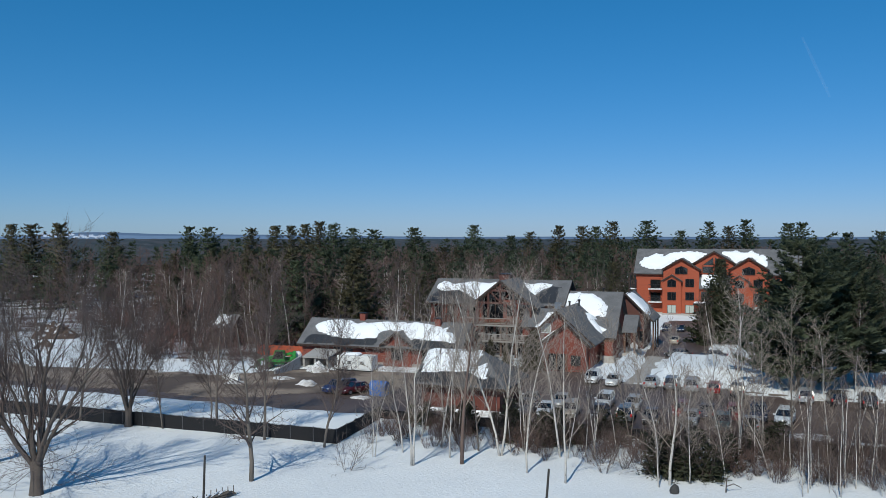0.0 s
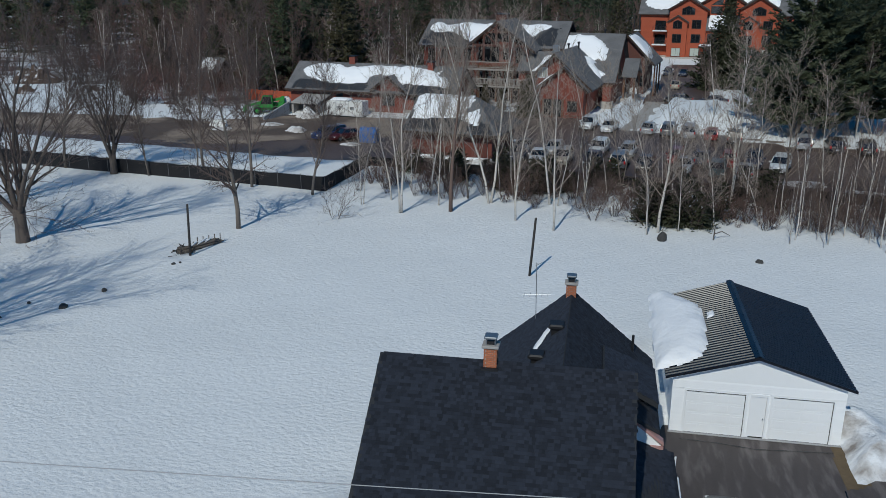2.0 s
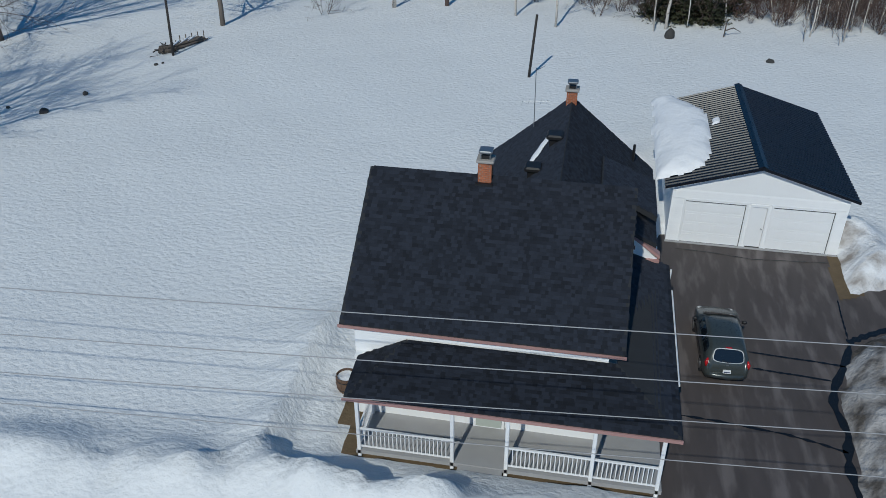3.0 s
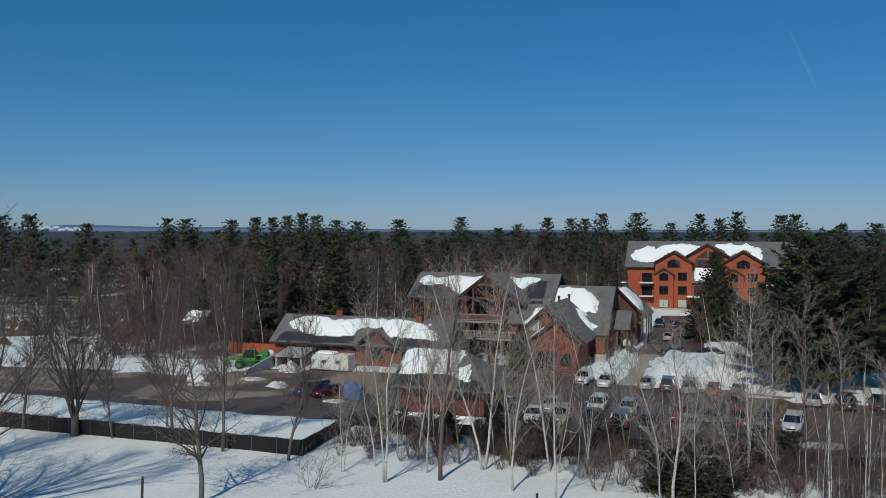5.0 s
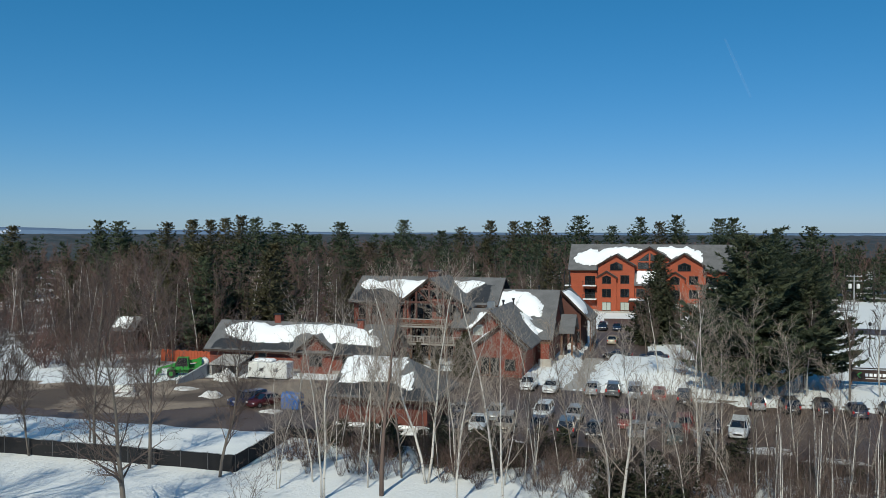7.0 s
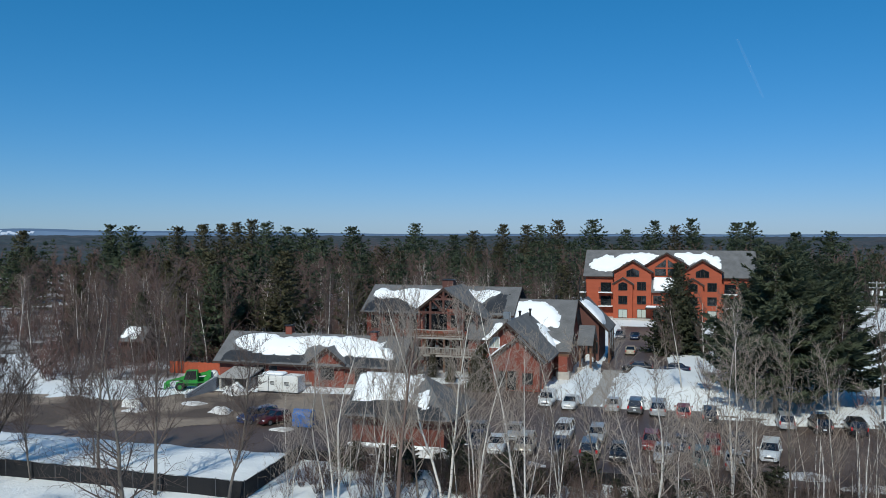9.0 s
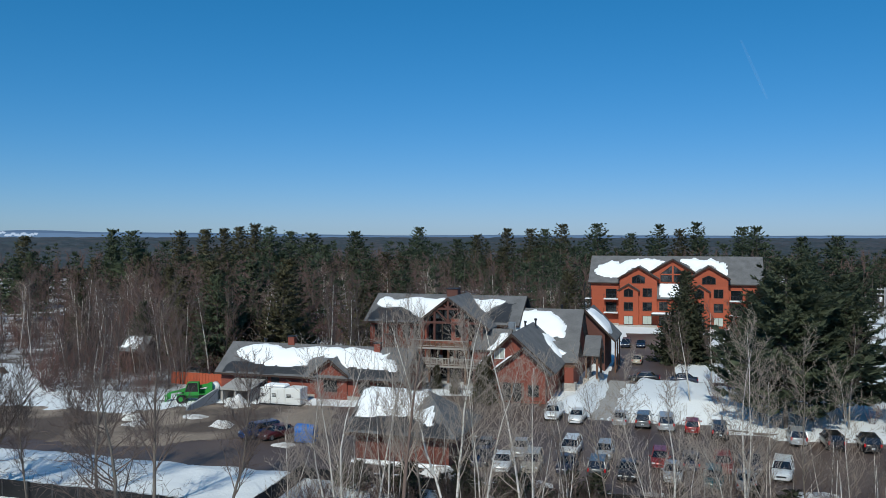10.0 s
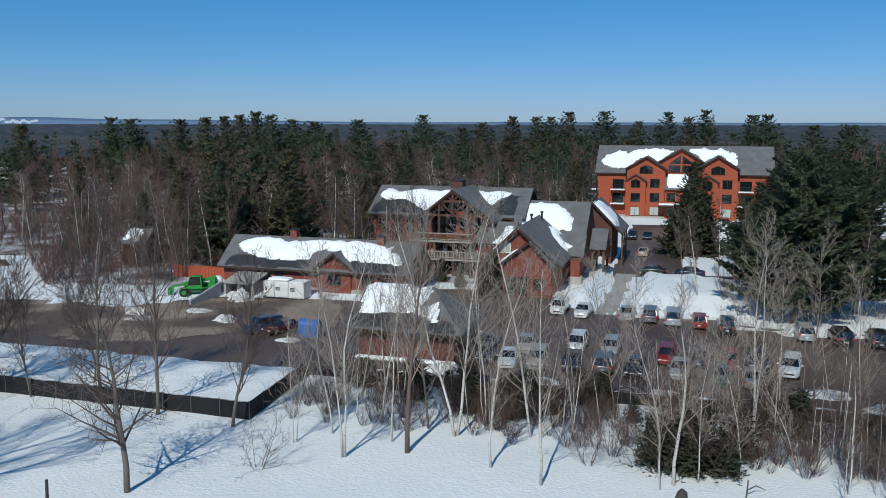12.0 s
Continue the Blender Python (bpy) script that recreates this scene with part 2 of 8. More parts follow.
    if thin:
        # light that passes through the foliage
        tl, mx = nd.new("ShaderNodeBsdfTranslucent"), nd.new("ShaderNodeMixShader")
        lk.new(sc.outputs["Vector"], tl.inputs["Color"])
        mx.inputs["Fac"].default_value = thin
        lk.new(bs.outputs["BSDF"], mx.inputs[1])
        lk.new(tl.outputs["BSDF"], mx.inputs[2])
        lk.new(mx.outputs["Shader"], nd["Material Output"].inputs["Surface"])
    M[name] = mt
    return mt


def glass(name, color, rough=0.05):
    mt = bpy.data.materials.new(name)
    mt.use_nodes = True
    bs = mt.node_tree.nodes["Principled BSDF"]
    bs.inputs["Base Color"].default_value = (*color, 1)
    bs.inputs["Roughness"].default_value = rough
    bs.inputs["Specular IOR Level"].default_value = 0.8
    bs.inputs["Coat Weight"].default_value = 0.6
    bs.inputs["Coat Roughness"].default_value = 0.03
    M[name] = mt
    return mt


material("snow", (0.90, 0.905, 0.92), 0.62, vary=0.05, scale=0.35, fine=9, bump=0.05, bump_scale=2.2, spec=0.25)
material("snow_ground", (0.775, 0.79, 0.80), 0.6, vary=0.07, scale=0.12, fine=7, bump=0.075, bump_scale=4.2, spec=0.25, stretch=(0.85, 1.1, 1))
material("snow_bank", (0.80, 0.81, 0.83), 0.65, vary=0.10, scale=0.5, fine=6, bump=0.16, bump_scale=2.6, color2=(0.30, 0.265, 0.24), mix_scale=0.75, mix_at=0.56, mix_soft=0.10, spec=0.2)
material("snow_soiled", (0.46, 0.44, 0.43), 0.8, vary=0.25, scale=0.7, fine=6, bump=0.14, bump_scale=3.2, color2=(0.105, 0.092, 0.082), mix_scale=0.9, mix_at=0.50, mix_soft=0.10, spec=0.2)
material("snow_dirty", (0.72, 0.70, 0.68), 0.8, vary=0.15, scale=0.6, fine=8, bump=0.08, bump_scale=3, color2=(0.30, 0.26, 0.23), mix_scale=1.1, mix_at=0.56, mix_soft=0.16)
material("asphalt_drive", (0.074, 0.062, 0.060), 0.75, vary=0.28, scale=0.9, fine=40, bump=0.006, bump_scale=90, color2=(0.135, 0.117, 0.114), mix_scale=0.8, mix_at=0.57, mix_soft=0.07, stretch=(2.2, 0.5, 1))
material("asphalt_lot", (0.070, 0.046, 0.039), 0.55, vary=0.4, scale=0.12, fine=3.0, bump=0.02, bump_scale=5, color2=(0.135, 0.098, 0.080), mix_scale=0.045, mix_at=0.52, mix_soft=0.10)
material("yard_gravel", (0.275, 0.212, 0.163), 0.85, vary=0.35, scale=0.18, fine=1.6, bump=0.05, bump_scale=3, color2=(0.088, 0.062, 0.048), mix_scale=0.11, mix_at=0.52, mix_soft=0.07)
material("street", (0.06, 0.06, 0.062), 0.8, vary=0.2, scale=0.5, fine=30, bump=0.01, bump_scale=50)
material("shingle", (0.0215, 0.0262, 0.0378), 0.9, vary=0.15, scale=2.0, fine=60, bump=0.01, bump_scale=90, per_object=0.34, per_island=0.34, spec=0.3)
material("shingle_base", (0.024, 0.026, 0.030), 0.9, vary=0.2, scale=2.0, fine=50, bump=0.01, bump_scale=60)
material("shingle_far", (0.132, 0.130, 0.132), 0.85, vary=0.5, scale=0.6, fine=5.5, bump=0.07, bump_scale=4.5, stretch=(1, 1, 1))
material("shingle_wet", (0.036, 0.036, 0.038), 0.45, vary=0.6, scale=1.2, fine=6, bump=0.05, bump_scale=4.5, stretch=(1.6, 0.7, 0.7))
material("siding_white", (0.85, 0.86, 0.87), 0.45, vary=0.03, scale=0.8, fine=20, per_object=0.015)
material("paint_white", (0.86, 0.87, 0.88), 0.4, vary=0.03, scale=1.5, fine=30)
material("trim_pink", (0.42, 0.24, 0.22), 0.55, vary=0.1, scale=2, fine=30)
material("porch_grey", (0.34, 0.34, 0.345), 0.6, vary=0.1, scale=2, fine=30)
material("metal_roof", (0.006, 0.008, 0.014), 0.3, metal=0.0, vary=0.12, scale=0.5, fine=12, spec=0.65)
material("brick", (0.40, 0.135, 0.065), 0.85, vary=0.15, scale=4, fine=60, bump=0.006, bump_scale=80, per_object=0.2)
material("mortar", (0.30, 0.28, 0.26), 0.9, vary=0.1, scale=4, fine=50)
material("galvanised", (0.32, 0.34, 0.36), 0.4, metal=0.8, vary=0.1, scale=5, fine=40)
material("black_metal", (0.014, 0.014, 0.016), 0.5, vary=0.1, scale=4, fine=30)
material("concrete", (0.34, 0.32, 0.30), 0.85, vary=0.15, scale=0.8, fine=12, bump=0.01, bump_scale=14)
material("red_wood", (0.205, 0.050, 0.031), 0.7, vary=0.15, scale=0.4, fine=7, per_object=0.12, stretch=(1, 1, 0.25))
material("red_hotel", (0.37, 0.072, 0.028), 0.65, vary=0.08, scale=0.3, fine=5, per_object=0.06)
# red_wood darkened for the store: shade of trees and eave put into the colour
material("red_wood_shaded", (0.135, 0.038, 0.026), 0.75, vary=0.2, scale=0.5, fine=7, per_object=0.15, stretch=(1, 1, 0.25))
material("red_dark", (0.105, 0.040, 0.030), 0.8, vary=0.2, scale=1.0, fine=9)
material("deck_wood", (0.34, 0.31, 0.28), 0.85, vary=0.2, scale=1.5, fine=14)
material("brown_trim", (0.045, 0.025, 0.018), 0.7, vary=0.15, scale=1.5, fine=14)
material("timber", (0.13, 0.062, 0.034), 0.7, vary=0.18, scale=1.2, fine=14)
material("stone_base", (0.38, 0.35, 0.32), 0.9, vary=0.22, scale=1.4, fine=6, bump=0.05, bump_scale=3)
glass("pane_dark", (0.012, 0.015, 0.018))
glass("pane_car", (0.010, 0.012, 0.014), 0.03)
material("curtain", (0.42, 0.46, 0.42), 0.8, vary=0.1, scale=2, fine=9)
material("fence_mesh", (0.008, 0.008, 0.010), 0.9, vary=0.2, scale=0.6, fine=14, bump=0.01, bump_scale=12)
material("steel_post", (0.12, 0.12, 0.125), 0.5, metal=0.4, vary=0.1, scale=3, fine=30)
material("bark", (0.10, 0.08, 0.068), 0.9, vary=0.25, scale=1.5, fine=14, bump=0.02, bump_scale=12, stretch=(1, 1, 0.3))
material("bark_grey", (0.155, 0.13, 0.11), 0.9, vary=0.2, scale=1.5, fine=12, bump=0.02, bump_scale=12, stretch=(1, 1, 0.3))
material("bark_red", (0.14, 0.095, 0.078), 0.9, vary=0.25, scale=1.5, fine=12, bump=0.02, bump_scale=12, stretch=(1, 1, 0.3))
material("bark_birch", (0.56, 0.52, 0.47), 0.8, vary=0.12, scale=1.0, fine=9, color2=(0.12, 0.095, 0.08), mix_scale=4.5, mix_at=0.62, mix_soft=0.05, stretch=(1, 1, 1.6), per_object=0.15)
material("twig_birch", (0.29, 0.235, 0.195), 0.85, vary=0.15, scale=1, fine=10)
material("twig_brown", (0.115, 0.082, 0.07), 0.9, vary=0.2, scale=0.5, fine=6, per_object=0.2)
material("needles", (0.096, 0.120, 0.074), 0.8, thin=0.45, vary=0.25, scale=0.5, fine=7, per_object=0.22, per_island=0.3, spec=0.2)
material("needles_light", (0.118, 0.138, 0.086), 0.8, thin=0.5, vary=0.25, scale=0.5, fine=7, per_object=0.12, per_island=0.3, spec=0.2)
material("needles_dark", (0.076, 0.083, 0.052), 0.8, thin=0.45, vary=0.25, scale=0.5, fine=7, per_object=0.2, per_island=0.3, spec=0.2)
material("needles_olive", (0.110, 0.102, 0.060), 0.8, thin=0.45, vary=0.25, scale=0.5, fine=7, per_object=0.22, per_island=0.3, spec=0.2)
material("log_wood", (0.13, 0.108, 0.09), 0.85, vary=0.25, scale=3, fine=20, bump=0.01, bump_scale=30)
material("rock", (0.05, 0.048, 0.046), 0.85, vary=0.3, scale=4, fine=20, bump=0.03, bump_scale=9)
material("loader_green", (0.03, 0.28, 0.045), 0.4, vary=0.06, scale=2, fine=20, coat=0.3)
material("tyre", (0.014, 0.014, 0.015), 0.85, vary=0.1, scale=6, fine=40)
material("rim", (0.35, 0.36, 0.37), 0.35, metal=0.8, vary=0.05, scale=5, fine=40)
material("bin_blue", (0.02, 0.13, 0.42), 0.5, vary=0.1, scale=3, fine=20)
material("cabinet_white", (0.74, 0.73, 0.70), 0.5, vary=0.05, scale=1.5, fine=15)
material("lamp_red", (0.45, 0.012, 0.015), 0.25, vary=0.05, scale=5, fine=30)
material("lamp_clear", (0.62, 0.63, 0.64), 0.15, vary=0.03, scale=5, fine=30)
material("dirt_grass", (0.125, 0.088, 0.05), 0.95, vary=0.3, scale=1.5, fine=9, bump=0.03, bump_scale=9)
material("wire", (0.34, 0.34, 0.35), 0.5, vary=0.05, scale=2, fine=20)
for nm, c in dict(white=(0.72, 0.72, 0.71), silver=(0.36, 0.37, 0.38), black=(0.012, 0.012, 0.014), red=(0.22, 0.016, 0.013), blue=(0.012, 0.032, 0.115), maroon=(0.075, 0.012, 0.014),
                  navy=(0.016, 0.024, 0.05), grey=(0.12, 0.125, 0.13), teal=(0.03, 0.085, 0.09), beige=(0.42, 0.37, 0.29), green=(0.05, 0.06, 0.06)).items():
    material("car_" + nm, c, 0.3, metal=0.15, vary=0.04, scale=2, fine=25, coat=0.4)



# ---- the ground ----
TURN = -9.5
FAR = pose(0, 0, 0, 0, 0, TURN)          # the frame in which the village, its lot and its fences lie
CU, SU = math.cos(radians(TURN)), math.sin(radians(TURN))


def uv(x, y):
    return x * CU + y * SU, -x * SU + y * CU


def xy(u, v, z=0.0):
    p = FAR @ Vector((u, v, z))
    return p.x, p.y, p.z


material("forest_floor", (0.60, 0.60, 0.61), 0.85, vary=0.12, scale=0.3, fine=3, bump=0.06, bump_scale=1.5,
         color2=(0.085, 0.062, 0.045), mix_scale=0.16, mix_at=0.50, mix_soft=0.12)
LOT = [(-130, 47), (70, 47), (70, 75), (-1, 75), (-4, 79.5), (-21, 79.5), (-22, 88), (-45, 88), (-45, 77), (-64, 77), (-70, 71), (-74, 66), (-130, 62)]
LANE = [(-18.5, 105), (-20, 174), (-6, 174), (-9, 112), (20, 110), (20, 105)]
PATH_WALK = [(-17.4, 79), (-17.4, 107), (-15.4, 107), (-15.4, 79)]
BANK_W = [(-22.8, 81), (-18.2, 81), (-18.0, 100), (-19.0, 109), (-21.0, 108), (-21.5, 92)]
BANK_E = [(-14.6, 82), (-4, 81.5), (0, 78), (4, 80), (-2, 100), (-12, 104), (-14.5, 98)]
BANK_LANE = [(-22.5, 113), (-19.6, 113), (-21.0, 140), (-23.5, 140)]
DRIVE = [(-3.75, -24), (2.5, -24), (2.1, -13.6), (2.4, -11.6), (2.25, -10.2), (3.0, -7.9), (3.5, -6.6), (4.95, -5.6), (12, -3.6), (12, -1.2), (5.7, -2.4), (4.0, -3.3), (4.25, 0.4), (-3.6, 0.4)]
HOUSE = [(-13.9, -15.6), (-3.8, -15.6), (-3.8, -6.0), (-4.6, -6.0), (-4.6, 0.0), (-11.5, 0.0), (-11.5, -8.0), (-13.9, -8.0)]


def smooth(d, w):
    k = np.clip(d / w, 0, 1)
    return k * k * (3 - 2 * k)


def ground_height(x, y):
    x, y = np.asarray(x, float), np.asarray(y, float)
    u, v = uv(x, y)
    h = 0.32 + 0.10 * wob(x, y, 14, 1) + 0.035 * wob(x, y, 2.6, 2)
    # wind ripples on the open field
    h = h + 0.007 * (np.modf(np.abs(np.sin(x * 12.9898 + y * 78.233)) * 43758.5)[0] - 0.5) * (v < 60) + 0.006 * wob(x, y * 1.8, 0.75, 3) * (v < 60)
    # plough banks along the drive and the street
    dd = inside(x, y, DRIVE)
    rough = 1 + 0.45 * wob(x, y, 1.1, 4) + 0.25 * wob(x, y, 0.45, 5)
    h = h + np.where((x > 2) & (y < 4), 0.75, 0.0) * np.exp(-((dd + 1.3) / 0.9) ** 2) * rough
    h = h + 0.85 * np.exp(-((y + 17.9) / 1.5) ** 2) * rough * smooth(-dd, 1.0)
    dh = inside(x, y, HOUSE)
    # the drift beside the house: a steep face towards the wall, a long rough back
    face = -(dh + 1.75 + 0.3 * wob(x, y, 1.6, 21))
    h = h + 1.15 * smooth(face, 0.7) * np.exp(-np.maximum(face - 0.5, 0) / 1.3) * (0.85 + 0.2 * wob(x, y, 0.8, 5) + 0.14 * wob(x, y, 0.45, 22)) * (x < -10) * smooth(-6.0 - y, 5.0)
    h = h + 0.5 * np.exp(-((x + 4.6) / 0.6) ** 2 - ((y - 4.5) / 4.5) ** 2) * rough
    # snow heaps round the lot
    for poly, top in ((BANK_W, 1.3), (BANK_E, 1.5), (BANK_LANE, 1.4)):
        h = h + top * smooth(inside(u, v, poly) + 0.3 * wob(u, v, 1.5, 6), 1.8) * (1 + 0.25 * wob(u, v, 2.2, 7))
    # the strip between the long fence and the road lies deeper
    strip = inside(u, v, [(-130, 33.4), (-38.4, 33.4), (-39.6, 45.6), (-130, 47)])
    h = h + 0.45 * smooth(strip, 2.0) * (1 + 0.3 * wob(u, v, 2.0, 8))
    # cleared places
    clear = np.maximum.reduce([inside(u, v, p) for p in (LOT, LANE, PATH_WALK)]) + 0.5 * wob(x, y, 2.2, 9) + 0.2 * wob(x, y, 0.7, 10)
    h = h * (1 - smooth(clear + 0.6, 0.7)) - 0.12 * smooth(clear + 0.6, 0.7)
    melt = np.maximum(dd + 0.10, dh + np.where(y < -14.5, 0.05, np.where(x < -12.5, 0.85, 0.3))) + 0.12 * wob(x, y, 0.8, 11)
    h = h * (1 - smooth(melt + 0.3, 0.35)) - 0.10 * smooth(melt + 0.3, 0.35)
    st = smooth(inside(x, y, [(-400, -31), (400, -31), (400, -22.5), (-400, -22.5)]) + 0.2 * wob(x, y, 1.5, 12), 0.5)
    h = h * (1 - st) - 0.10 * st
    # far lands rise a little into low hills
    far = np.hypot(x, y)
    h = h + 7 * smooth(far - 1900, 1200) * (0.55 + 0.35 * wob(x, y, 900, 13))
    return h


def spread(a, b, step, reach, grow=1.16):
    mid = list(np.arange(a, b + step / 2, step))
    lo, hi, s = [a], [b], step
    while hi[-1] < reach:
        s *= grow
        hi.append(hi[-1] + s)
        lo.append(lo[-1] - s)
    return np.array(lo[:0:-1] + mid + hi[1:])


gx = spread(-58, 12, 0.44, 4700, 1.11)
gy = spread(-22, 44, 0.44, 4700, 1.06)
GX, GY = np.meshgrid(gx, gy)
ground_me = grid_mesh("ground", gx, gy, ground_height(GX, GY), M["snow_ground"])
ground_me.materials.append(M["forest_floor"])
ground_me.materials.append(M["snow_bank"])
ground_me.materials.append(M["snow_soiled"])
cx, cy = (gx[:-1] + gx[1:]) / 2, (gy[:-1] + gy[1:]) / 2
CX, CY = np.meshgrid(cx, cy)
cu_, cv_ = uv(CX, CY)
woods = ((cv_ > 92) & (cu_ < -24)) | ((cv_ > 77 + np.clip(-(cu_ + 92) * 0.85, 0, 23)) & (cu_ < -74)) | (cv_ > 190) | ((cv_ > 108) & (cu_ > 2) & (cu_ < 46)) | (np.hypot(CX, CY) > 260) & (CY > 60)
bank = (inside(CX, CY, DRIVE) > -2.6 + 0.8 * wob(CX, CY, 1.2, 31)) & (CX > 1.5) & (CY < 1.5)
woods = woods & ~((cu_ > 19 + (cv_ - 114) * 0.2) & (cv_ < 240))
ground_me.polygons.foreach_set("material_index", np.where(bank, np.where(CY < -5.2, 3, 2), woods).ravel().astype(np.int32))
tagged(part("ground", ground_me, None), "wide crusted snow field running out to far woods", "ground", kind="structure")


def sheet(name, poly, z, mat, label, category, step=2.0, m=None, kind="structure", ragged=0.0):
    """A paved sheet with a slightly uneven top."""
    xs = np.arange(min(p[0] for p in poly) - step, max(p[0] for p in poly) + 2 * step, step)
    ys = np.arange(min(p[1] for p in poly) - step, max(p[1] for p in poly) + 2 * step, step)
    X, Y = np.meshgrid(xs, ys)
    ok = inside((X[:-1, :-1] + X[1:, 1:]) / 2, (Y[:-1, :-1] + Y[1:, 1:]) / 2, poly) + ragged * wob(X[1:, 1:], Y[1:, 1:], 5, 2) + 0.6 * ragged * wob(X[1:, 1:], Y[1:, 1:], 1.7, 4) > (0 if ragged else -step)
    ob = part(name, grid_mesh(name, xs, ys, z + 0.012 * wob(X, Y, 5, 3), M[mat], True, ok), None)
    if m is not None:
        ob.matrix_world = m
    return tagged(ob, label, category, kind=kind)


sheet("parking_lot", LOT, 0.0, "asphalt_lot", "wet brown gravelly asphalt parking lot with meltwater", "parking lot", m=FAR)
sheet("gravel_yard", [(-140, 51), (-66, 50.5), (-56, 56), (-47, 60), (-46, 70), (-52, 76.5), (-66, 75), (-73, 67), (-140, 62)], 0.02, "yard_gravel", "pale sandy gravel strewn over the yard", "gravel", 0.5, m=FAR, ragged=1.6)
sheet("lane", LANE, 0.004, "asphalt_lot", "cleared asphalt lane leading to the hotel", "road", m=FAR)
sheet("side_road", [(30, 152), (40, 150.5), (48, 142), (54, 126), (60, 126), (54, 146), (45, 158), (31, 160)], 0.52, "asphalt_lot", "cleared side road curving round a snowy mound", "road", 1.0, m=FAR)
sheet("walkway", PATH_WALK, 0.008, "concrete", "shovelled concrete walkway between snow heaps", "path", 0.5, m=FAR)
sheet("driveway", DRIVE, 0.0, "asphalt_drive", "dark patched asphalt driveway before the garage", "driveway", 0.5)
sheet("thawed_verge", [(3.72, 0.2), (4.3, 0.2), (4.2, -2.6), (4.7, -2.95), (4.1, -3.35), (3.6, -3.55), (3.6, -2.0)], 0.012, "dirt_grass", "strip of thawed brown grass beside the drive", "ground", 0.12, ragged=0.12)
sheet("street", [(-400, -31), (400, -31), (400, -22.5), (-400, -22.5)], 0.0, "street", "cleared asphalt street beyond the front snowbank", "road", 4.0)
sheet("house_border", [(p[0] + (0.5 if p[0] > -8 else -0.9), p[1] + (0.6 if p[1] > -8 else -0.5)) for p in HOUSE], -0.03, "dirt_grass",
      "strip of thawed yellow grass round the house", "ground", 0.4)



# ---- the house by the street ----
def roof_plane(geo, a, b, c, d, t=0.16):
    """A sloping slab; a, b along the eave, c, d along the ridge."""
    return geo.prism([a, b, c, d], (0, 0, -t))


house = thing("house", (-9.5, -8.8, 0), "white clapboard house with black shingle roofs and porch", "house")
HM = Matrix.Translation((9.5, 8.8, 0))


def hpart(name, geo, mat, label="", parent=None, smooth_=False):
    return part(name, geo.moved(HM), M[mat], parent or house, label, smooth_)


# walls: front block with gable ends, rear wing
g = Geo()
g.prism([(-13.95, -13.34, 0), (-13.95, -4.6, 0), (-13.95, -4.6, 3.6), (-13.95, -8.85, 6.75), (-13.95, -13.34, 3.6)], (8.05, 0, 0))
hpart("wall", g, "siding_white", "white clapboard wall")
g = Geo()
g.prism([(-11.3, -4.6, 0), (-4.75, -4.6, 0), (-4.75, -4.6, 3.45), (-7.95, -4.6, 6.2), (-11.3, -4.6, 3.45)], (0, 4.4, 0))
hpart("wing_wall", g, "siding_white", "white clapboard wall")
# clapboards on the front wall
for k in range(20):
    z = 0.5 + 0.15 * k
    hpart("board", Geo().prism([(-13.98, -13.34, z), (-13.98, -13.375, z), (-13.98, -13.35, z + 0.15), (-13.98, -13.34, z + 0.15)], (8.1, 0, 0)), "siding_white")

RX0, RX1, RYR, RZR, RYE, RZE = -14.45, -5.4, -8.85, 7.05, -13.45, 3.70
g = Geo()
roof_plane(g, (RX0, RYE, RZE), (RX1, RYE, RZE), (RX1, RYR, RZR), (RX0, RYR, RZR))
roof_plane(g, (RX1, -4.3, 3.75), (RX0, -4.3, 3.75), (RX0, RYR, RZR), (RX1, RYR, RZR))
main_roof = hpart("roof", g, "shingle_base", "black asphalt shingle gable roof")
g = Geo()
WX, WZ = -7.97, 6.55
roof_plane(g, (-11.75, -8.6, 3.35), (-11.75, 0.15, 3.35), (WX, 0.15, WZ), (WX, -8.6, WZ))
roof_plane(g, (-4.25, 0.15, 3.45), (-4.25, -6.3, 3.45), (WX, -8.6, WZ), (WX, 0.15, WZ))
wing_roof = hpart("wing_roof", g, "shingle_base", "black asphalt shingle gable roof")
# small raised strip over the wing's side
g = Geo()
roof_plane(g, (-4.3, -5.4, 4.15), (-4.3, -2.3, 4.15), (-6.5, -3.1, 5.42), (-6.5, -5.6, 5.42), 0.24)
side_dormer = hpart("side_dormer", g, "shingle_base", "low shed dormer with dark edge")
# side gable with its eave trim
g = Geo().prism([(-5.3, -6.55, 2.95), (-4.15, -6.55, 2.95), (-5.3, -6.55, 3.95)], (0, 0.25, 0))
hpart("side_gable", g, "siding_white", "small white gable end")
g = Geo()
g.prism([(-5.35, -6.62, 3.95), (-4.1, -6.62, 3.02), (-4.1, -6.62, 3.16), (-5.35, -6.62, 4.1)], (0, 0.34, 0))
g.box((-5.4, -6.64, 2.86), (-4.1, -6.3, 2.98))
hpart("gable_trim", g, "trim_pink", "faded pink trim")

